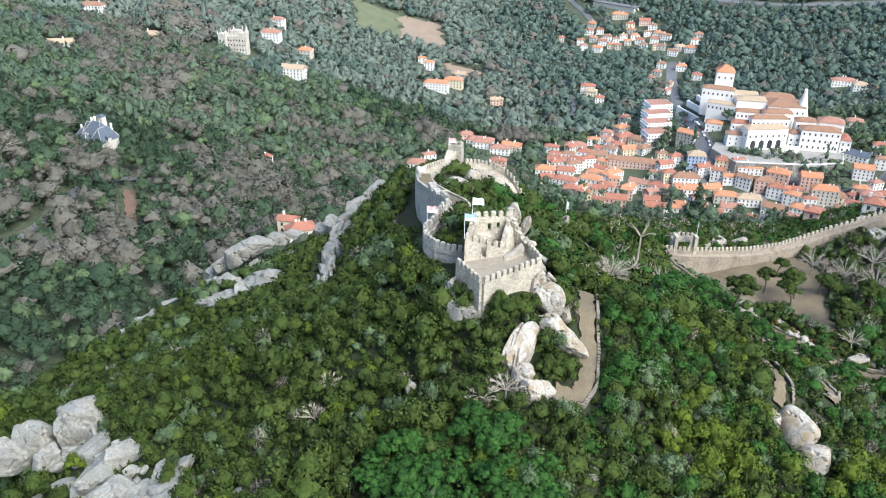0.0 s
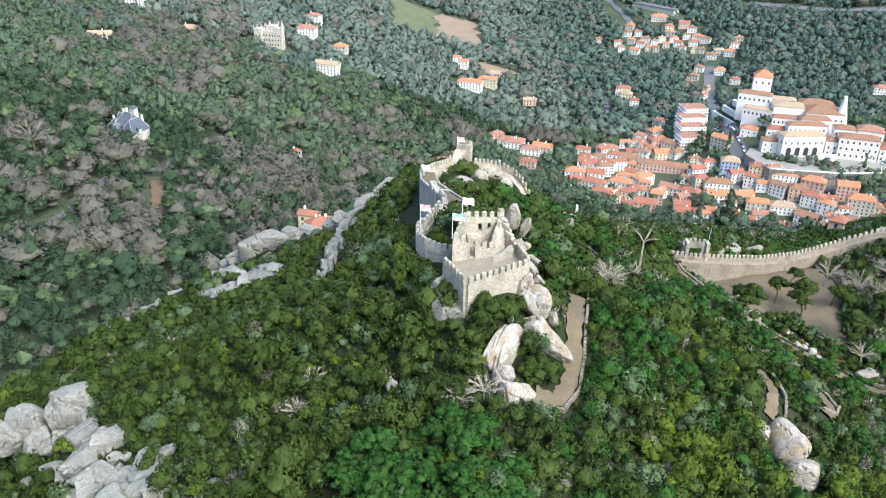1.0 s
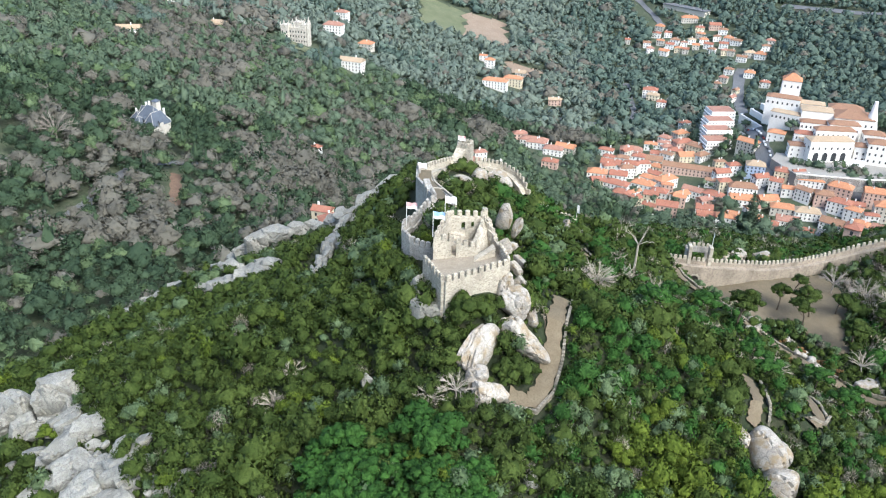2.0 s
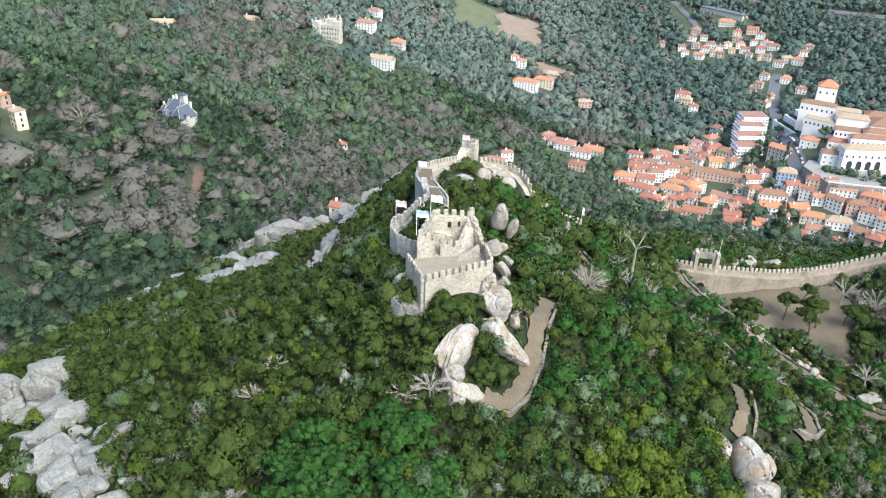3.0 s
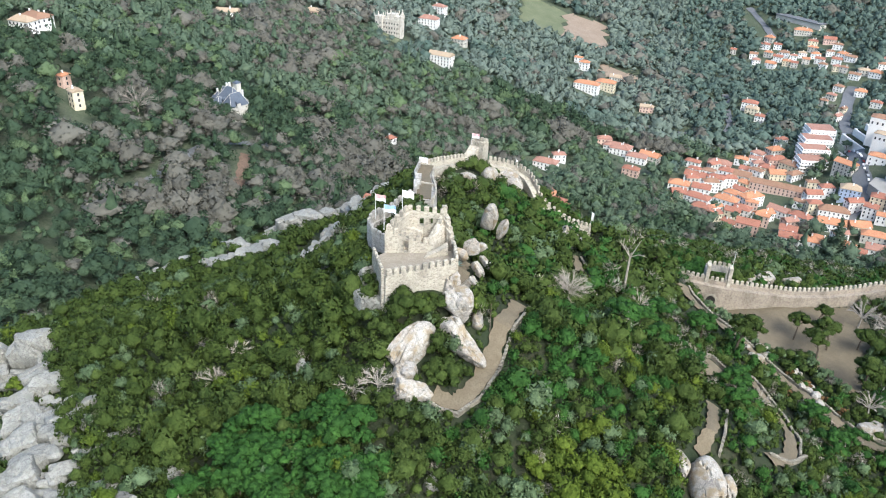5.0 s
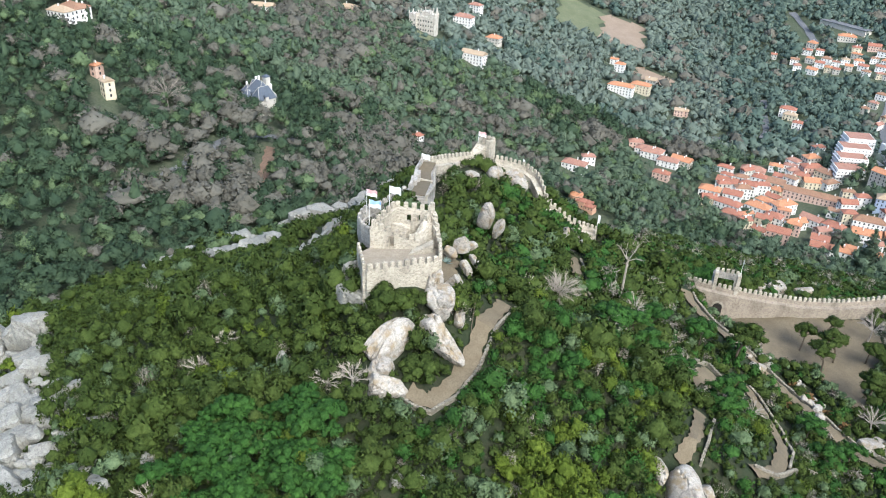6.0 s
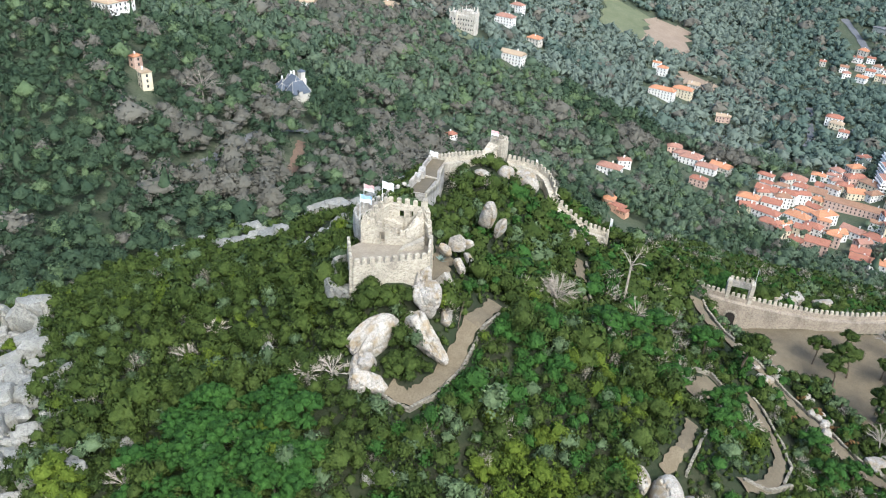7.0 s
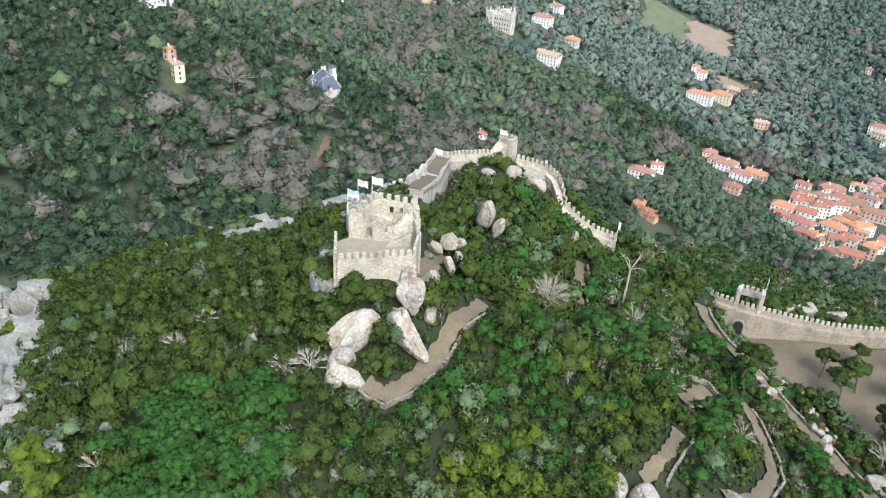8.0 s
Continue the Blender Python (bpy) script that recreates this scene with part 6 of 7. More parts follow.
SHRUB_FORMS = [crown_form(s, 260, 26, 0.15, ball_lumps=0.26, jitter=0.35, rough=0.24, core=1, dense=0.74) for s in range(14)]
SHRUB_MID = [crown_form(s, 110, 16, 0.21, ball_lumps=0.30, jitter=0.35, rough=0.24, core=1, dense=0.76) for s in range(20, 32)]
TREE_NEAR = [crown_form(s, 250, 22, 0.135, 1.0, ball_lumps=0.27, jitter=0.45, rough=0.25, core=1, dense=0.74) for s in range(90, 98)]
TREE_MID = [crown_form(s, 110, 14, 0.185, 1.0, ball_lumps=0.31, jitter=0.4, rough=0.18, core=1, dense=0.78) for s in range(40, 52)]
TREE_FAR = [crown_form(s, 28, 9, 0.30, 1.0, ball_lumps=0.36, rough=0.15, core=1, dense=0.82) for s in range(60, 70)]
CONIFER_FAR = [np.concatenate([crown_form(s, 60, 9, 0.26, 2.0, droop=0.6, ball_lumps=0.30, rough=0.18, core=1, dense=0.8)]) for s in range(110, 116)]
BARE_NEAR = [crown_form(s, 250, 24, 0.13, 1.1, ball_lumps=0.26, jitter=0.4, rough=0.2, core=1, dense=0.78) for s in range(70, 78)]
BARE_FAR = [crown_form(s, 32, 9, 0.28, 1.05, ball_lumps=0.35, rough=0.15, core=1, dense=0.82) for s in range(120, 128)]
BARE_SHRUB = [bare_form(s, 170, 0.022) for s in range(70, 80)]

# Shrubs that cover the castle hill, close to the camera's side first.
x, y, rng = grown(-112, 98, 64, 128, 2.15, 1)
seen_from_air = lambda x, y: (x > -0.82 * y - 10) & (x < 0.62 * y + 18)
keepers = ~open_ground(x, y) & (castle_hill(x, y) > 118) & seen_from_air(x, y)
x, y = x[keepers], y[keepers]
z = land(x, y)
w = np.clip(rng.lognormal(0.52, 0.27, len(x)), 1.0, 2.9) * (1 + 0.25 * ripple(x, y, 7.0, 2.0))
w = np.where((x > 56) & (y > 106), w * 0.7, w)
w = np.where((np.abs(x + 2) < 14) & (y < 87), w * 0.8, w)  # under the fresh green trees
kind = ripple(x, y, 11.0, 0.8) + 0.9 * ripple(x, y, 3.3, 2.2) + 0.5 * rng.normal(size=len(x))
grown_tall = rng.random(len(x)) < 0.16
w = np.where(grown_tall, 1.3 * w, w)
rows = np.stack([x, y, z + 0.45 * w + rng.uniform(-0.3, 1.3, len(x)) + np.where(grown_tall, 0.9, 0.0) + 1.1 * ripple(x, y, 2.6, 4.0), w, w * rng.uniform(1.0, 1.5, len(x))], 1)
east = np.clip((x - 18) / 20, 0, 1) * np.clip((128 - y) / 24, 0, 1)
bright = (kind > 0.5) & (x > 18)
lime = ~bright & (kind < -1.30 + 1.0 * east)
olive = ~bright & ~lime & (rng.random(len(x)) < 0.11 + 0.34 * east)
pale = ~bright & ~lime & ~olive & (rng.random(len(x)) < 0.03 + 0.12 * east)
rest = ~(bright | lime | olive | pale)
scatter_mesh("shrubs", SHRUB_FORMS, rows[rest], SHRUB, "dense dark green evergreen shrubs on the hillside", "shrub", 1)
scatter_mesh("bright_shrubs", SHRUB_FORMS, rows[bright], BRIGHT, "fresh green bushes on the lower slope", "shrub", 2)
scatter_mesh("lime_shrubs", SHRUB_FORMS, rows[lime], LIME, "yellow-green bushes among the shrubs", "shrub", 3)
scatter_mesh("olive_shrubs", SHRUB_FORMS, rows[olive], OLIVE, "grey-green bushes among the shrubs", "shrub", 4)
scatter_mesh("dead_shrubs", [bare_form(s, 320, 0.016, 0.5) for s in range(80, 86)], rows[pale], PALE_TWIG, "pale leafless bushes among the shrubs", "shrub", 5)
x, y, rng = grown(-112, 98, 64, 160, 1.75, 9)
trodden = inside(x, y, [(-1.5, 111.5), (3, 104.6), (14.4, 112), (12, 119), (11, 125), (3, 126), (-1, 124), (-2, 117)])
for k, width in PATH_WIDTHS.items():
    trodden |= near_line(x, y, PATHS[k], width + 0.35)
keepers = ~trodden & (castle_hill(x, y) > 118) & seen_from_air(x, y)
x, y = x[keepers], y[keepers]
w = rng.uniform(0.6, 1.1, len(x))
w = np.where(open_ground(x, y), 0.9 * w, w)
scatter_mesh("low_scrub", [crown_form(s, 18, 8, 0.42, 1.0, ball_lumps=0.36, core=1) for s in range(60, 68)], np.stack([x, y, land(x, y) + 0.5 * w, w, 1.2 * w], 1), SHRUB, "low dark scrub between the bushes", "shrub", 21)

x, y, rng = grown(-130, 190, 128, 330, 2.6, 2)
keepers = ~open_ground(x, y) & (x < 0.62 * y + 22) & (x > -0.85 * y) & (smooth_max(castle_hill(x, y), terrace(x, y), 5.0) > 98)
x, y = x[keepers], y[keepers]
w = rng.uniform(1.5, 2.8, len(x)) * (1 + 0.25 * ripple(x, y, 9.0, 1.0))
tall = (x > 18) & (y < 200) | (y > 225)
w = np.where(tall, w * 1.25, w)
w = np.where((x > 12) & (x < 38) & (y > 182) & (y < 197), w * 0.6, w)
w = np.where((x > 52) & (x < 98) & (y < 196), w * 0.62, w)
w = np.where((x > 54) & (x < 72) & (y > 170) & (y < 200), w * 0.7, w)
rows = np.stack([x, y, land(x, y) + 0.5 * w, w, w * rng.uniform(0.9, 1.3, len(x))], 1)
kind = ripple(x, y, 13.0, 1.8) + 0.6 * rng.normal(size=len(x))
bright, olive, pale = (kind > 0.6) & (x > 8), (kind < -0.85), rng.random(len(x)) < np.where(y > 206, 0.05, np.where(x > 96, 0.25, np.where(x > 35, 0.10, 0.02)))
rest = ~(bright | olive | pale)
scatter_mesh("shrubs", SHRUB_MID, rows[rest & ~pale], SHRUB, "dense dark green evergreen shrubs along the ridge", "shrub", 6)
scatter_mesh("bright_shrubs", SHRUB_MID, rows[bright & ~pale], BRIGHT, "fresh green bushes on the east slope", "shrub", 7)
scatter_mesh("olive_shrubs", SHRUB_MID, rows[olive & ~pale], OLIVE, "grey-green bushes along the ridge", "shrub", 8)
scatter_mesh("bare_shrubs", BARE_SHRUB, rows[pale], PALE_TWIG, "pale leafless bushes on the east slope", "shrub", 9)

# Woods of the valley, in three bands of distance from the castle hill.
def hump(x, y, at, wide, deep):
    return np.exp(-(((x - at[0]) / wide) ** 2 + ((y - at[1]) / deep) ** 2))


WEST_EDGE = ((200, 380, 650, 1100, 1300, 1500), (-240, -410, -470, -390, -210, -20))
EAST_EDGE = ((200, 650, 900, 1250, 1500), (100, 440, 580, 710, 520))
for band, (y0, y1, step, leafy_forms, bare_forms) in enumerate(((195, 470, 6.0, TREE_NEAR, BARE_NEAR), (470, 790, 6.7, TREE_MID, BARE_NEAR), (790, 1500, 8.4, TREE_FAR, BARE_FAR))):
    x, y, rng = grown(-480, 720, y0, y1, step, 30 + band)
    keepers = ~open_ground(x, y) & (castle_hill(x, y) < 104) & (terrace(x, y) < 104)
    keepers &= (x > np.interp(y, *WEST_EDGE)) & (x < np.interp(y, *EAST_EDGE)) & ~((x > -66) & (y < 490))
    x, y = x[keepers], y[keepers]
    n = len(x)
    w = np.clip(rng.lognormal(0.0, 0.34, n), 0.5, 2.0) * step * 0.76 * (1 + 0.18 * ripple(x, y, 30.0, 4.0))
    h = w * rng.uniform(0.7, 1.1, n)
    rows = np.stack([x, y, land(x, y) + (6.5, 6.0, 3.6)[band] + rng.uniform(0, 2.2, n) + 1.2 * ripple(x, y, 16.0, 1.0), w, h], 1)
    bareness = 0.58 * hump(x, y, (-115, 440), 64, 105) + 0.5 * hump(x, y, (-215, 385), 50, 45) + 0.55 * hump(x, y, (-165, 330), 40, 30) + 0.5 * hump(x, y, (-250, 640), 60, 90) + 0.6 * hump(x, y, (-290, 800), 60, 110) + 0.55 * hump(x, y, (-95, 640), 50, 50)
    bareness = bareness + 1.2 * hump(x, y, (-12, 735), 26, 16) + 1.2 * hump(x, y, (66, 770), 30, 22) + 0.35 * hump(x, y, (60, 960), 70, 60) + 0.34 * ripple(x, y, 24.0, 3.0) + 0.34 * ripple(x, y, 9.0, 1.0)
    bare = bareness + 0.26 * rng.normal(size=n) > 0.56
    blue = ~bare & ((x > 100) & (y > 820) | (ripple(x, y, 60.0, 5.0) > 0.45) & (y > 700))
    light = ~bare & ~blue & (rng.random(n) < 0.16 + 0.12 * ripple(x, y, 22.0, 6.0))
    tall = ~bare & ~light & (rng.random(n) < 0.06)
    rows[tall, 2] += 5.0
    rows[tall, 3] *= 0.72
    leafy = ~(bare | blue | light)
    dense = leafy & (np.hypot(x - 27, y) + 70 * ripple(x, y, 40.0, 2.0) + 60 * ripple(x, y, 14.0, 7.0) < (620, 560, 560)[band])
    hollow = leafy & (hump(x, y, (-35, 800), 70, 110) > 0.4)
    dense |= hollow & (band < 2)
    # Farther bands get the paler, bluer leaves that imitate haze.
    for name, pick, mat, label in (("wood", leafy & ~dense, WOOD_GREEN if band < 2 else WOOD_HAZED, "evergreen woodland filling the valley, paled for haze"), ("dense_wood", dense, WOOD_DARK, "dense evergreen woodland below the hill, darkened partly as its shade"), ("pine_wood", blue, PINE_HAZED, "pine woods on the far slopes, blue-green partly from painted haze"), ("light_wood", light, OLIVE if band < 2 else WOOD_HAZED, "grey-green trees scattered in the woods")):
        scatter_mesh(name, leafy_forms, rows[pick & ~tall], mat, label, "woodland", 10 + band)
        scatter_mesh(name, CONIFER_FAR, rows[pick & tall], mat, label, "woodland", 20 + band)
    scatter_mesh("bare_wood", bare_forms, rows[bare] * (1, 1, 1, 1.45, 1.25), BARE_CROWN, "leafless grey-brown deciduous woodland in the valley", "woodland", 13 + band)
    low = rows[bare] * (1, 1, 1, 0.85, 0.55)
    low[:, 2] = land(low[:, 0], low[:, 1]) + 2.6
    ivy = rng.random(len(low)) < 0.3
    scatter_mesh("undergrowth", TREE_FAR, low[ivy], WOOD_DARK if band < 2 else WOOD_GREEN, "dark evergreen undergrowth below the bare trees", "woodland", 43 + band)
    scatter_mesh("undergrowth", TREE_FAR, low[~ivy], BARE_CROWN, "grey-brown thicket below the bare trees", "woodland", 46 + band)


# ---- single trees and plants ----
def leaf_mesh(name, forms, mat, seed):
    """A crown of several form clumps: rows of form, x, y, z, half width, half height."""
    rng = np.random.default_rng(seed)
    tris, tones, facing = [], [], []
    for form, x, y, z, w, h in forms:
        a = rng.uniform(0, 6.28)
        c, s = math.cos(a), math.sin(a)
        tris.append((np.stack([(c * form[..., 0] - s * form[..., 1]) * w, (s * form[..., 0] + c * form[..., 1]) * w, form[..., 2] * h], -1) + (x, y, z)).reshape(-1, 3))
        facing.append(np.stack([c * form[..., 3] - s * form[..., 4], s * form[..., 3] + c * form[..., 4], form[..., 5]], -1).reshape(-1, 3))
        tones.append(np.full(len(tris[-1]), rng.random()))
    v = np.concatenate(tris)
    return big_mesh(name, v, np.arange(len(v)).reshape(-1, 3), mat, np.concatenate(tones), np.concatenate(facing))


def tree_model(seed, mat, height, reach, clumps, trunk=0.22, flat=0.7, lean=0.1, sprays=260, name="tree", label="", group=""):
    """A tree at the origin: a tapered trunk, limbs, and a crown of leaf clumps."""
    rng = np.random.default_rng(seed)
    t = tagged(new(name), label, "tree", group)
    t.empty_display_size = 0.2
    top = Vector((lean * height, 0.4 * lean * height, height * 0.72))
    part("trunk", Shape().tube([(0, 0, -0.6), (lean * height * 0.3, 0, height * 0.35), top], [trunk, trunk * 0.75, trunk * 0.35]), BARK, t)
    forms = []
    for i in range(clumps):
        a, r = i * 2.4 + rng.uniform(-0.4, 0.4), reach * math.sqrt((i + 0.3) / clumps) * 0.72
        p = Vector((top.x + r * math.cos(a), top.y + r * math.sin(a), height * (0.86 - 0.32 * (r / reach) ** 1.5) + rng.uniform(-0.1, 0.1) * height * 0.4))
        part("limb", Shape().tube([tuple(top * rng.uniform(0.55, 0.95)), tuple(p)], [trunk * 0.35, trunk * 0.12], 5), BARK, t)
        size = reach * rng.uniform(0.36, 0.52)
        forms.append((crown_form(seed * 31 + i, sprays, 8, 0.19, ball_lumps=0.40), *p, size, size * flat))
    part("crown", leaf_mesh("crown", forms, mat, seed), None, t)
    return t


def bush_model(seed, mat, label, group, sprays=260, name="bush", heads=8):
    """A dense bush of half width 1, at the origin: uneven rounded heads that crowd one another."""
    r = random.Random(seed)
    t = tagged(new(name), label, "bush", group)
    t.empty_display_size = 0.2
    stems = Shape().tube([(0, 0, -0.5), (0.05, 0.02, 0.35)], [0.07, 0.04], 5)
    forms = []
    for i in range(heads):
        a, away = 2.4 * i + r.uniform(-0.3, 0.3), 0.78 * math.sqrt((i + 0.3) / heads)
        size = r.uniform(0.40, 0.60)
        p = (away * math.cos(a), away * math.sin(a), 0.72 - 0.62 * away * away + r.uniform(-0.16, 0.16))
        stems.tube([(0.03, 0.01, 0.1), (0.6 * p[0], 0.6 * p[1], 0.7 * p[2])], [0.03, 0.015], 4)
        forms.append((crown_form(seed * 17 + i, sprays, 14, 0.19, 0.9, ball_lumps=0.33, jitter=0.4, rough=0.22, core=2, dense=0.80), *p, size, size * r.uniform(0.85, 1.1)))
    part("stems", stems, BARK, t)
    part("crown", leaf_mesh("crown", forms, mat, seed), None, t)
    return t


def set_out(models, spots):
    """Copies of the models at rows of x, y, size; the models themselves take the first spots."""
    for i, (x, y, size) in enumerate(spots):
        model = models[i % len(models)]
        m = Matrix.Translation((x, y, ground_at(x, y))) @ Matrix.Rotation(1.9 * i, 4, "Z") @ Matrix.Scale(size, 4)
        if i < len(models):
            model.matrix_basis = m
        else:
            made = copy_thing(model, m)
            made.matrix_basis = m


brights = [bush_model(300 + k, BRIGHT, "fresh green round-crowned tree on the lower slope", "fresh green trees", name="tree") for k in range(4)]
GROVE = [(-15.5, 83), (-11, 87.6), (-4, 87.4), (3, 88), (9, 84.5), (11.5, 80), (13, 74), (10, 64), (-10, 64), (-13.5, 74)]
r = random.Random(41)
spots = [(-19 + 3.1 * i + 1.5 * (j % 2) + r.uniform(-0.9, 0.9), 62 + 2.9 * j + r.uniform(-0.9, 0.9), r.choice((1.6, 2.0, 2.3, 2.6))) for j in range(10) for i in range(12)]
spots = [p for p in spots if inside(np.array(p[0]), np.array(p[1]), GROVE)]
set_out(brights, spots + [(36.0, 112.0, 2.4), (32.0, 108.0, 2.2), (39.0, 118.0, 2.5), (30.0, 124.0, 2.6), (33.5, 130.0, 2.8), (27.5, 113.5, 2.3), (44.0, 112.0, 2.2), (48.0, 118.0, 2.4)])
for ob in (o for o in scene.objects if o.get("group") == "fresh green trees" and o.location.y < 92):
    ob.location.z += 1.5 + r.uniform(-0.6, 1.0)
darks = [bush_model(310 + k, SHRUB, "dense dark green bush growing against the rocks", "bushes at the castle rocks") for k in range(3)]
set_out(darks, [(7.4, 106.0, 3.3), (4.4, 103.6, 2.8), (1.6, 105.0, 2.4), (-1.6, 106.6, 2.6), (-4.0, 110.0, 2.4), (-3.2, 117.0, 2.6), (-5.6, 121.0, 2.6), (-8.6, 125.0, 2.8), (-9.4, 129.5, 2.8), (-8.6, 134.5, 2.8), (-6.6, 139.0, 2.8), (-9.4, 144.5, 2.4), (-11.2, 150.0, 2.4), (-13.0, 156.0, 2.4), (-14.4, 162.0, 2.4), (15.7, 98.9, 3.0), (10.6, 107.8, 2.7), (18.6, 116.0, 1.6), (26.5, 117.5, 2.6), (13.0, 103.6, 2.4), (13.4, 99.4, 1.9), (14.0, 97.4, 1.4), (18.0, 101.6, 1.3)])
for ob in (o for o in scene.objects if o.get("group") == "bushes at the castle rocks"):
    if abs(ob.location.x - 7.4) < 4 and ob.location.y > 105:
        ob.location.z += 0.6
limes = [bush_model(320 + k, LIME, "yellow-green bush standing out of the dark shrubs", "yellow-green bushes") for k in range(3)]
set_out(limes, [(-4.6, 107.0, 2.2), (-61.0, 97.5, 2.0), (-51.5, 86.6, 2.3), (-2.6, 104.6, 1.4), (-22.0, 68.0, 3.8), (-18.5, 66.0, 3.2), (34.0, 96.0, 2.4), (31.0, 91.0, 2.3), (37.0, 101.0, 2.2), (41.0, 96.0, 2.2), (35.5, 86.0, 2.4), (-33.0, 97.0, 1.7), (-29.0, 106.0, 1.6)])

pines = [tree_model(330 + k, SHRUB, 10.5, 4.0, 15, 0.30, 0.7, 0.16, 240, label="tall dark pine with a leaning trunk and open crown", group="pines on the terrace") for k in range(2)]
set_out(pines, [(66.4, 162.0, 1.05), (88.0, 177.5, 0.85), (97.5, 170.5, 0.95), (91.0, 196.0, 0.6), (108.0, 176.0, 1.0), (112.0, 160.0, 1.0), (47.0, 181.0, 0.7), (84.0, 186.0, 0.75), (91.6, 184.0, 0.9), (99.0, 186.5, 0.7)])
garden = [tree_model(340 + k, BRIGHT, 7.0, 4.0, 7, 0.2, 0.6, 0.05, 260, label="fresh green spreading tree beside the footpaths", group="garden trees") for k in range(2)]
set_out(garden, [(62.0, 135.0, 0.95), (58.5, 158.5, 1.0), (66.0, 146.5, 0.8), (81.5, 148.0, 0.9), (84.0, 139.0, 1.0), (63.0, 128.0, 0.8), (90.0, 147.0, 0.8), (48.0, 150.0, 1.0), (44.5, 141.0, 1.0), (40.0, 131.0, 1.1), (47.0, 131.0, 1.0), (54.0, 131.0, 0.9)])


def bare_tree(x, y, height, reach, seed, mat, label, twigs=420, trunk=0.2, spread=0.9, group="bare trees", fork_at=0.4, limbs=15):
    """A leafless tree: trunk, limbs that spread into a dome, and twigs."""
    rng = random.Random(seed)
    z = ground_at(x, y)
    t = thing("bare_tree", (x, y, z), label, "tree", group)
    fork = Vector((x + rng.uniform(-0.3, 0.3), y, z + height * fork_at))
    part("trunk", Shape().tube([(x, y, z - 0.5), (x + rng.uniform(-0.2, 0.2), y, z + 0.5 * height * fork_at), tuple(fork)], [trunk, trunk * 0.85, trunk * 0.7]), mat, t)
    fine = Shape()
    for i in range(limbs):
        a, lift = i * 2.4 + rng.uniform(-0.3, 0.3), (i + 0.5) / limbs
        flat = math.sqrt(1 - (0.9 * lift) ** 2) * reach * spread * rng.uniform(0.75, 1)
        tip = fork + Vector((math.cos(a) * flat, math.sin(a) * flat, height * (1 - fork_at) * (0.15 + 0.85 * lift) * rng.uniform(0.8, 1)))
        mid = fork.lerp(tip, 0.5) + Vector((rng.uniform(-0.4, 0.4), rng.uniform(-0.4, 0.4), 0.12 * reach))
        part("limb", Shape().tube([tuple(fork), tuple(mid), tuple(tip)], [trunk * 0.42, trunk * 0.25, 0.02], 5), mat, t)
        for _ in range(twigs // limbs):
            s = mid.lerp(tip, rng.random()) if rng.random() < 0.8 else fork.lerp(mid, rng.uniform(0.5, 1))
            d = (tip - fork).normalized() + Vector((rng.gauss(0, 0.5), rng.gauss(0, 0.5), rng.gauss(0.15, 0.45)))
            e = s + d.normalized() * reach * rng.uniform(0.12, 0.36)
            n = d.orthogonal().normalized() * 0.03
            fine.add([s - n, s + n, e], [(0, 1, 2)])
    part("twig_crown", fine, mat, t)


bare_tree(30.4, 135.5, 7.0, 4.6, 1, PALE_TWIG, "large pale leafless tree with a round crown", 1500, limbs=26)
bare_tree(40.6, 157.0, 15.0, 3.6, 2, PALE_TWIG, "tall dead tree with few broken limbs", 60, 0.3, 1.0, fork_at=0.68, limbs=6)
bare_tree(41.5, 136.0, 6.0, 3.2, 3, PALE_TWIG, "pale leafless tree above the footpath", 600)
bare_tree(54.5, 136.0, 7.0, 3.0, 4, PALE_TWIG, "pale leafless tree above the footpath", 700)
bare_tree(6.6, 92.8, 3.4, 3.6, 5, PALE_TWIG, "tangle of pale dead branches below the boulder", 420, 0.14)
bare_tree(3.2, 91.6, 3.0, 3.0, 6, PALE_TWIG, "tangle of pale dead branches below the boulder", 320, 0.12)
bare_tree(-20.5, 103.5, 3.6, 2.8, 7, PALE_TWIG, "reddish leafless bush among the shrubs", 500, 0.12)
bare_tree(-22.5, 98.0, 3.6, 2.8, 8, PALE_TWIG, "pale half-dead bush among the shrubs", 500, 0.12)
bare_tree(68.0, 136.0, 5.0, 3.0, 9, PALE_TWIG, "pale leafless tree beside the curved path", 240, 0.14)
bare_tree(-13.0, 70.5, 3.6, 3.4, 10, PALE_TWIG, "pale leafless bush on the lower slope", 500, 0.12)
bare_tree(44.0, 150.0, 7.0, 3.0, 11, PALE_TWIG, "pale leafless tree below the ridge", 500)
bare_tree(107.2, 190.5, 9.0, 5.0, 21, TWIG, "grey leafless tree on the terrace", 900, 0.26)
bare_tree(112.0, 184.0, 10.0, 5.5, 22, TWIG, "grey leafless tree on the terrace", 1000, 0.28)
bare_tree(101.0, 197.0, 8.0, 4.6, 23, TWIG, "grey leafless tree on the terrace", 800, 0.24)
bare_tree(116.0, 194.0, 9.5, 5.2, 24, TWIG, "grey leafless tree on the terrace", 900, 0.26)
bare_tree(96.0, 160.0, 7.0, 3.6, 25, PALE_TWIG, "pale leafless tree below the terrace", 500, 0.2)
rusts = [bush_model(360 + k, BRACKEN, "rust-brown bracken beside the terrace path", "bracken by the path", 90, "bracken", 7) for k in range(2)]
set_out(rusts, [(84.4, 166.9, 1.3), (81.2, 170.1, 1.1), (88.0, 162.0, 1.4), (86.0, 164.5, 1.1), (91.0, 159.0, 1.3), (79.0, 158.0, 1.2), (82.0, 154.5, 1.1), (86.5, 151.0, 1.2)])
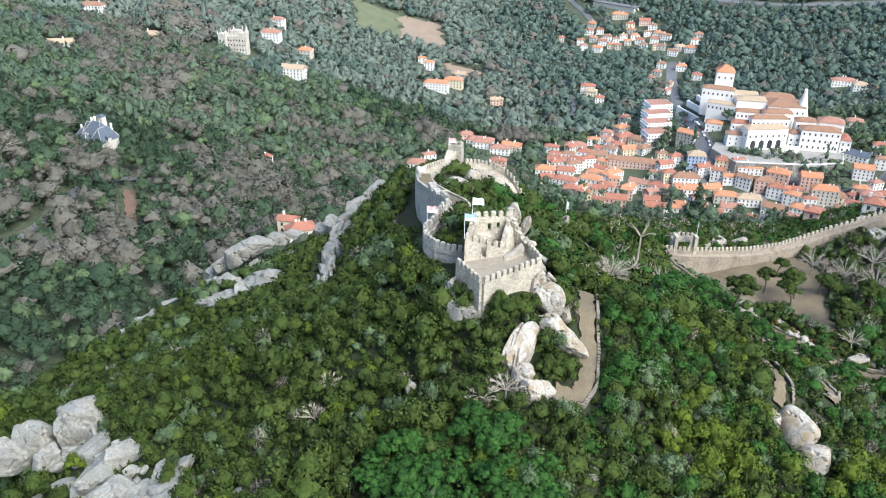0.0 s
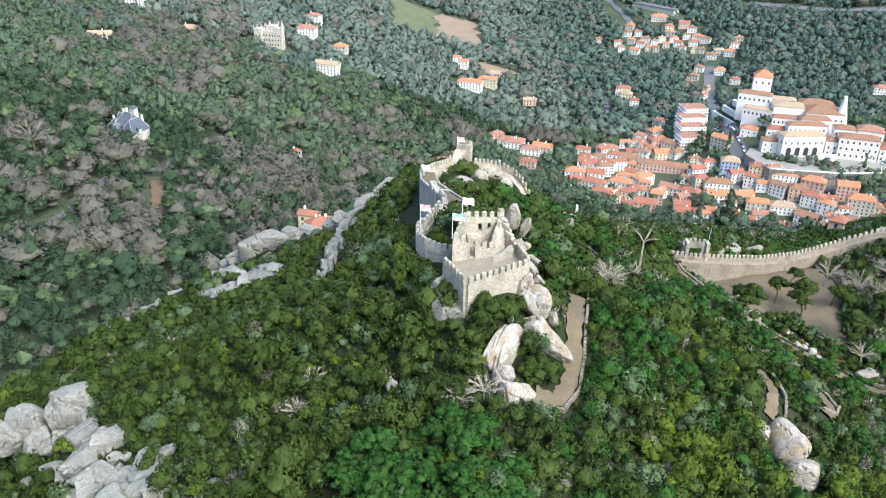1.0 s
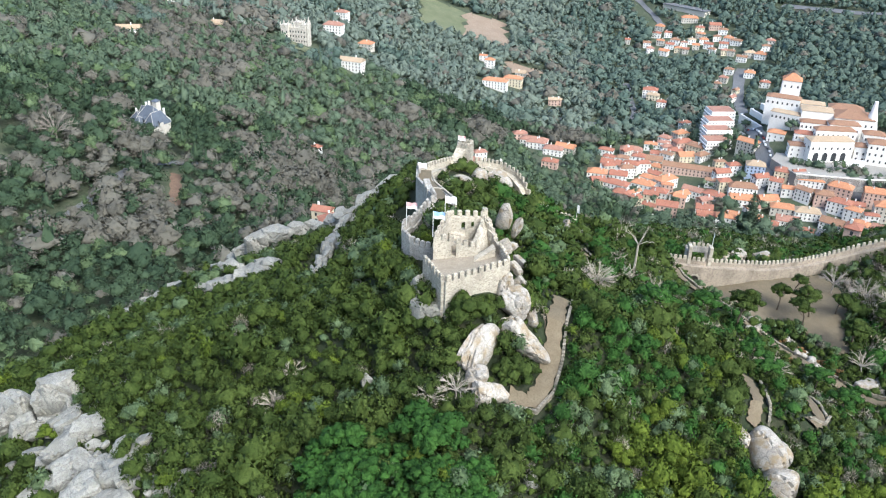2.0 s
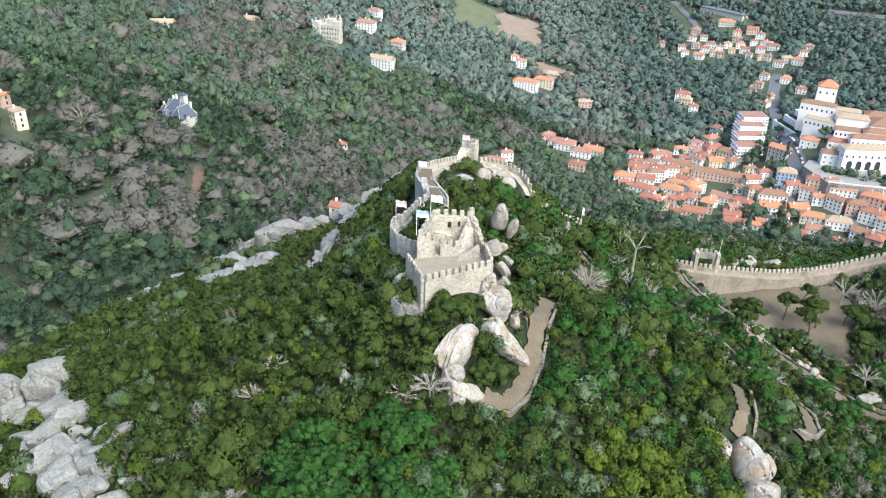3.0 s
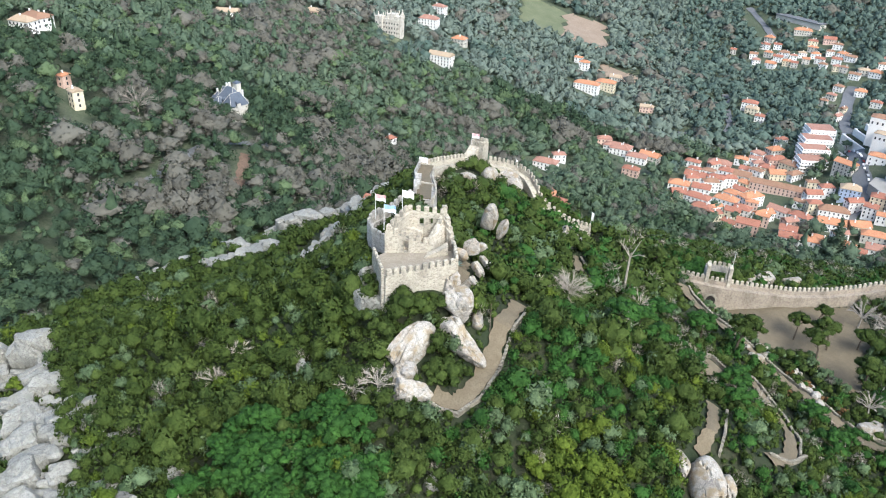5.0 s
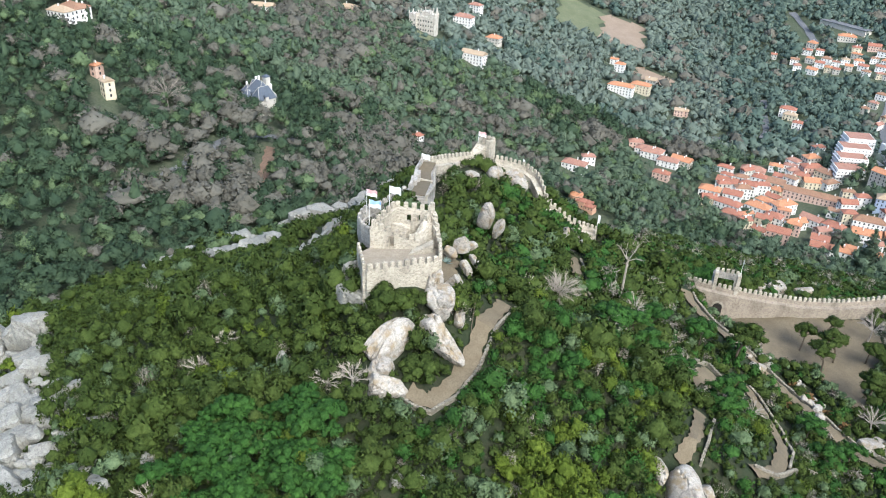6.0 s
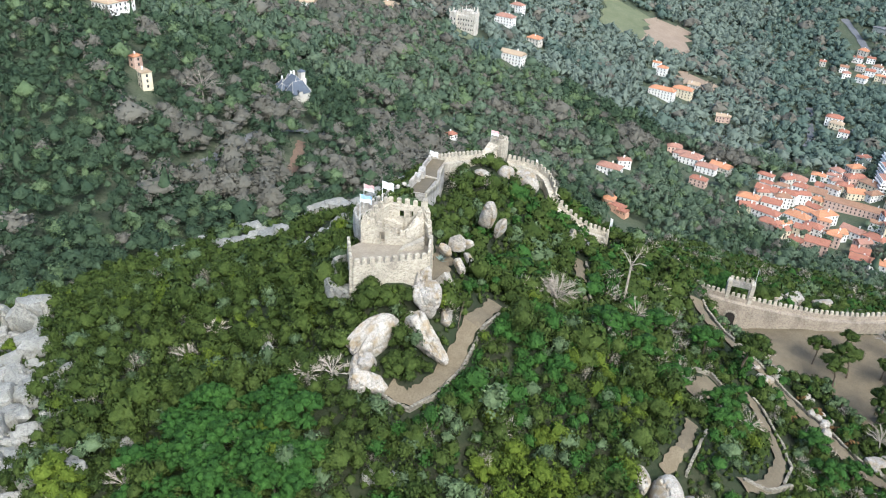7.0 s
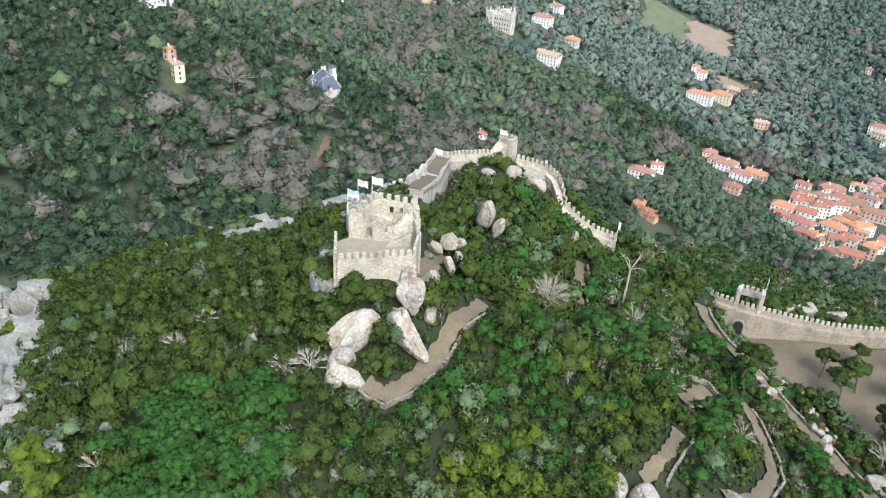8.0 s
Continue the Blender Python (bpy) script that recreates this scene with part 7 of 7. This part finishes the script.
edgers = [bush_model(370 + k, OLIVE, "grey-green bush at the edge of the terrace", "bushes round the terrace", 120, heads=8) for k in range(3)]
rng = random.Random(8)
spots = []
for (ax, ay), (bx, by) in zip(TERRACE, TERRACE[1:] + TERRACE[:1]):
    n = int(math.hypot(bx - ax, by - ay) / 2.6)
    if ay < 195 and by < 195 or ax < 65:
        spots += [(ax + (bx - ax) * i / n + rng.uniform(-0.8, 0.8), ay + (by - ay) * i / n + rng.uniform(-0.8, 0.8), rng.uniform(1.1, 2.0)) for i in range(n)]
set_out(edgers, [s for s in spots if math.hypot(s[0] - 64.5, s[1] - 194) > 7.5])
bare_tree(-232.0, 390.0, 17.0, 14.0, 12, TWIG, "broad leafless tree near the white house", 1500, 0.5)


def agave(x, y, size):
    z = ground_at(x, y) + 0.4
    t = thing("agave", (x, y, z), "blue-green agave rosette beside the path", "plant", "agaves")
    for i in range(22):
        a, lift = i * 2.4, 0.25 + 0.75 * (i / 22)
        d = Vector((math.cos(a), math.sin(a), 0)) * (1.15 - 0.6 * i / 22)
        s = Vector((-math.sin(a), math.cos(a), 0)) * 0.09 * size
        p = Vector((x, y, z))
        m, e = p + (d * 0.55 + Vector((0, 0, lift * 0.55))) * size, p + (d + Vector((0, 0, lift))) * size
        part("leaf", Shape().add([p - s, p + s, m + s * 1.2, m - s * 1.2, e, m - Vector((0, 0, 0.06))], [(0, 1, 2, 3), (3, 2, 4), (0, 3, 5), (1, 5, 2), (5, 3, 4), (5, 4, 2), (0, 5, 1)]), AGAVE, t)


for x, y, size in ((22.9, 97.4, 1.5), (10.6, 126.0, 1.2), (15.6, 116.4, 1.5), (14.6, 118.2, 1.2), (-1.8, 113.0, 1.1)):
    agave(x, y, size)

# The tall conifer at the edge of the town and the trees round the palace.
conifer = thing("conifer", (200, 585, ground_at(200, 585)), "tall dark cedar at the edge of the town", "tree")
zc = ground_at(200, 585)
part("trunk", Shape().tube([(200, 585, zc - 1), (200, 585, zc + 34)], [0.8, 0.1]), BARK, conifer)
tiers = [(crown_form(500 + k, 200, 16, 0.22, 0.6, ball_lumps=0.30, dense=0.5), 200, 585, zc + 3 + 3.4 * k, 13.0 - 1.35 * k, 4.2) for k in range(9)]
part("crown", leaf_mesh("crown", tiers, WOOD_GREEN, 5), None, conifer)
towns = [tree_model(350 + k, WOOD_GREEN, 13.0, 7.0, 8, 0.35, 0.75, 0.03, 160, label="broad dark tree between the town houses", group="trees in the town") for k in range(2)]
set_out(towns, [(266, 734, 1.15), (245, 800, 1.0), (150, 625, 0.8), (118, 640, 0.8), (176, 655, 0.6), (160, 640, 0.6), (262, 585, 0.9), (300, 600, 0.8), (330, 640, 0.7), (-2, 600, 1.6), (14, 596, 1.4), (-14, 612, 1.3)])
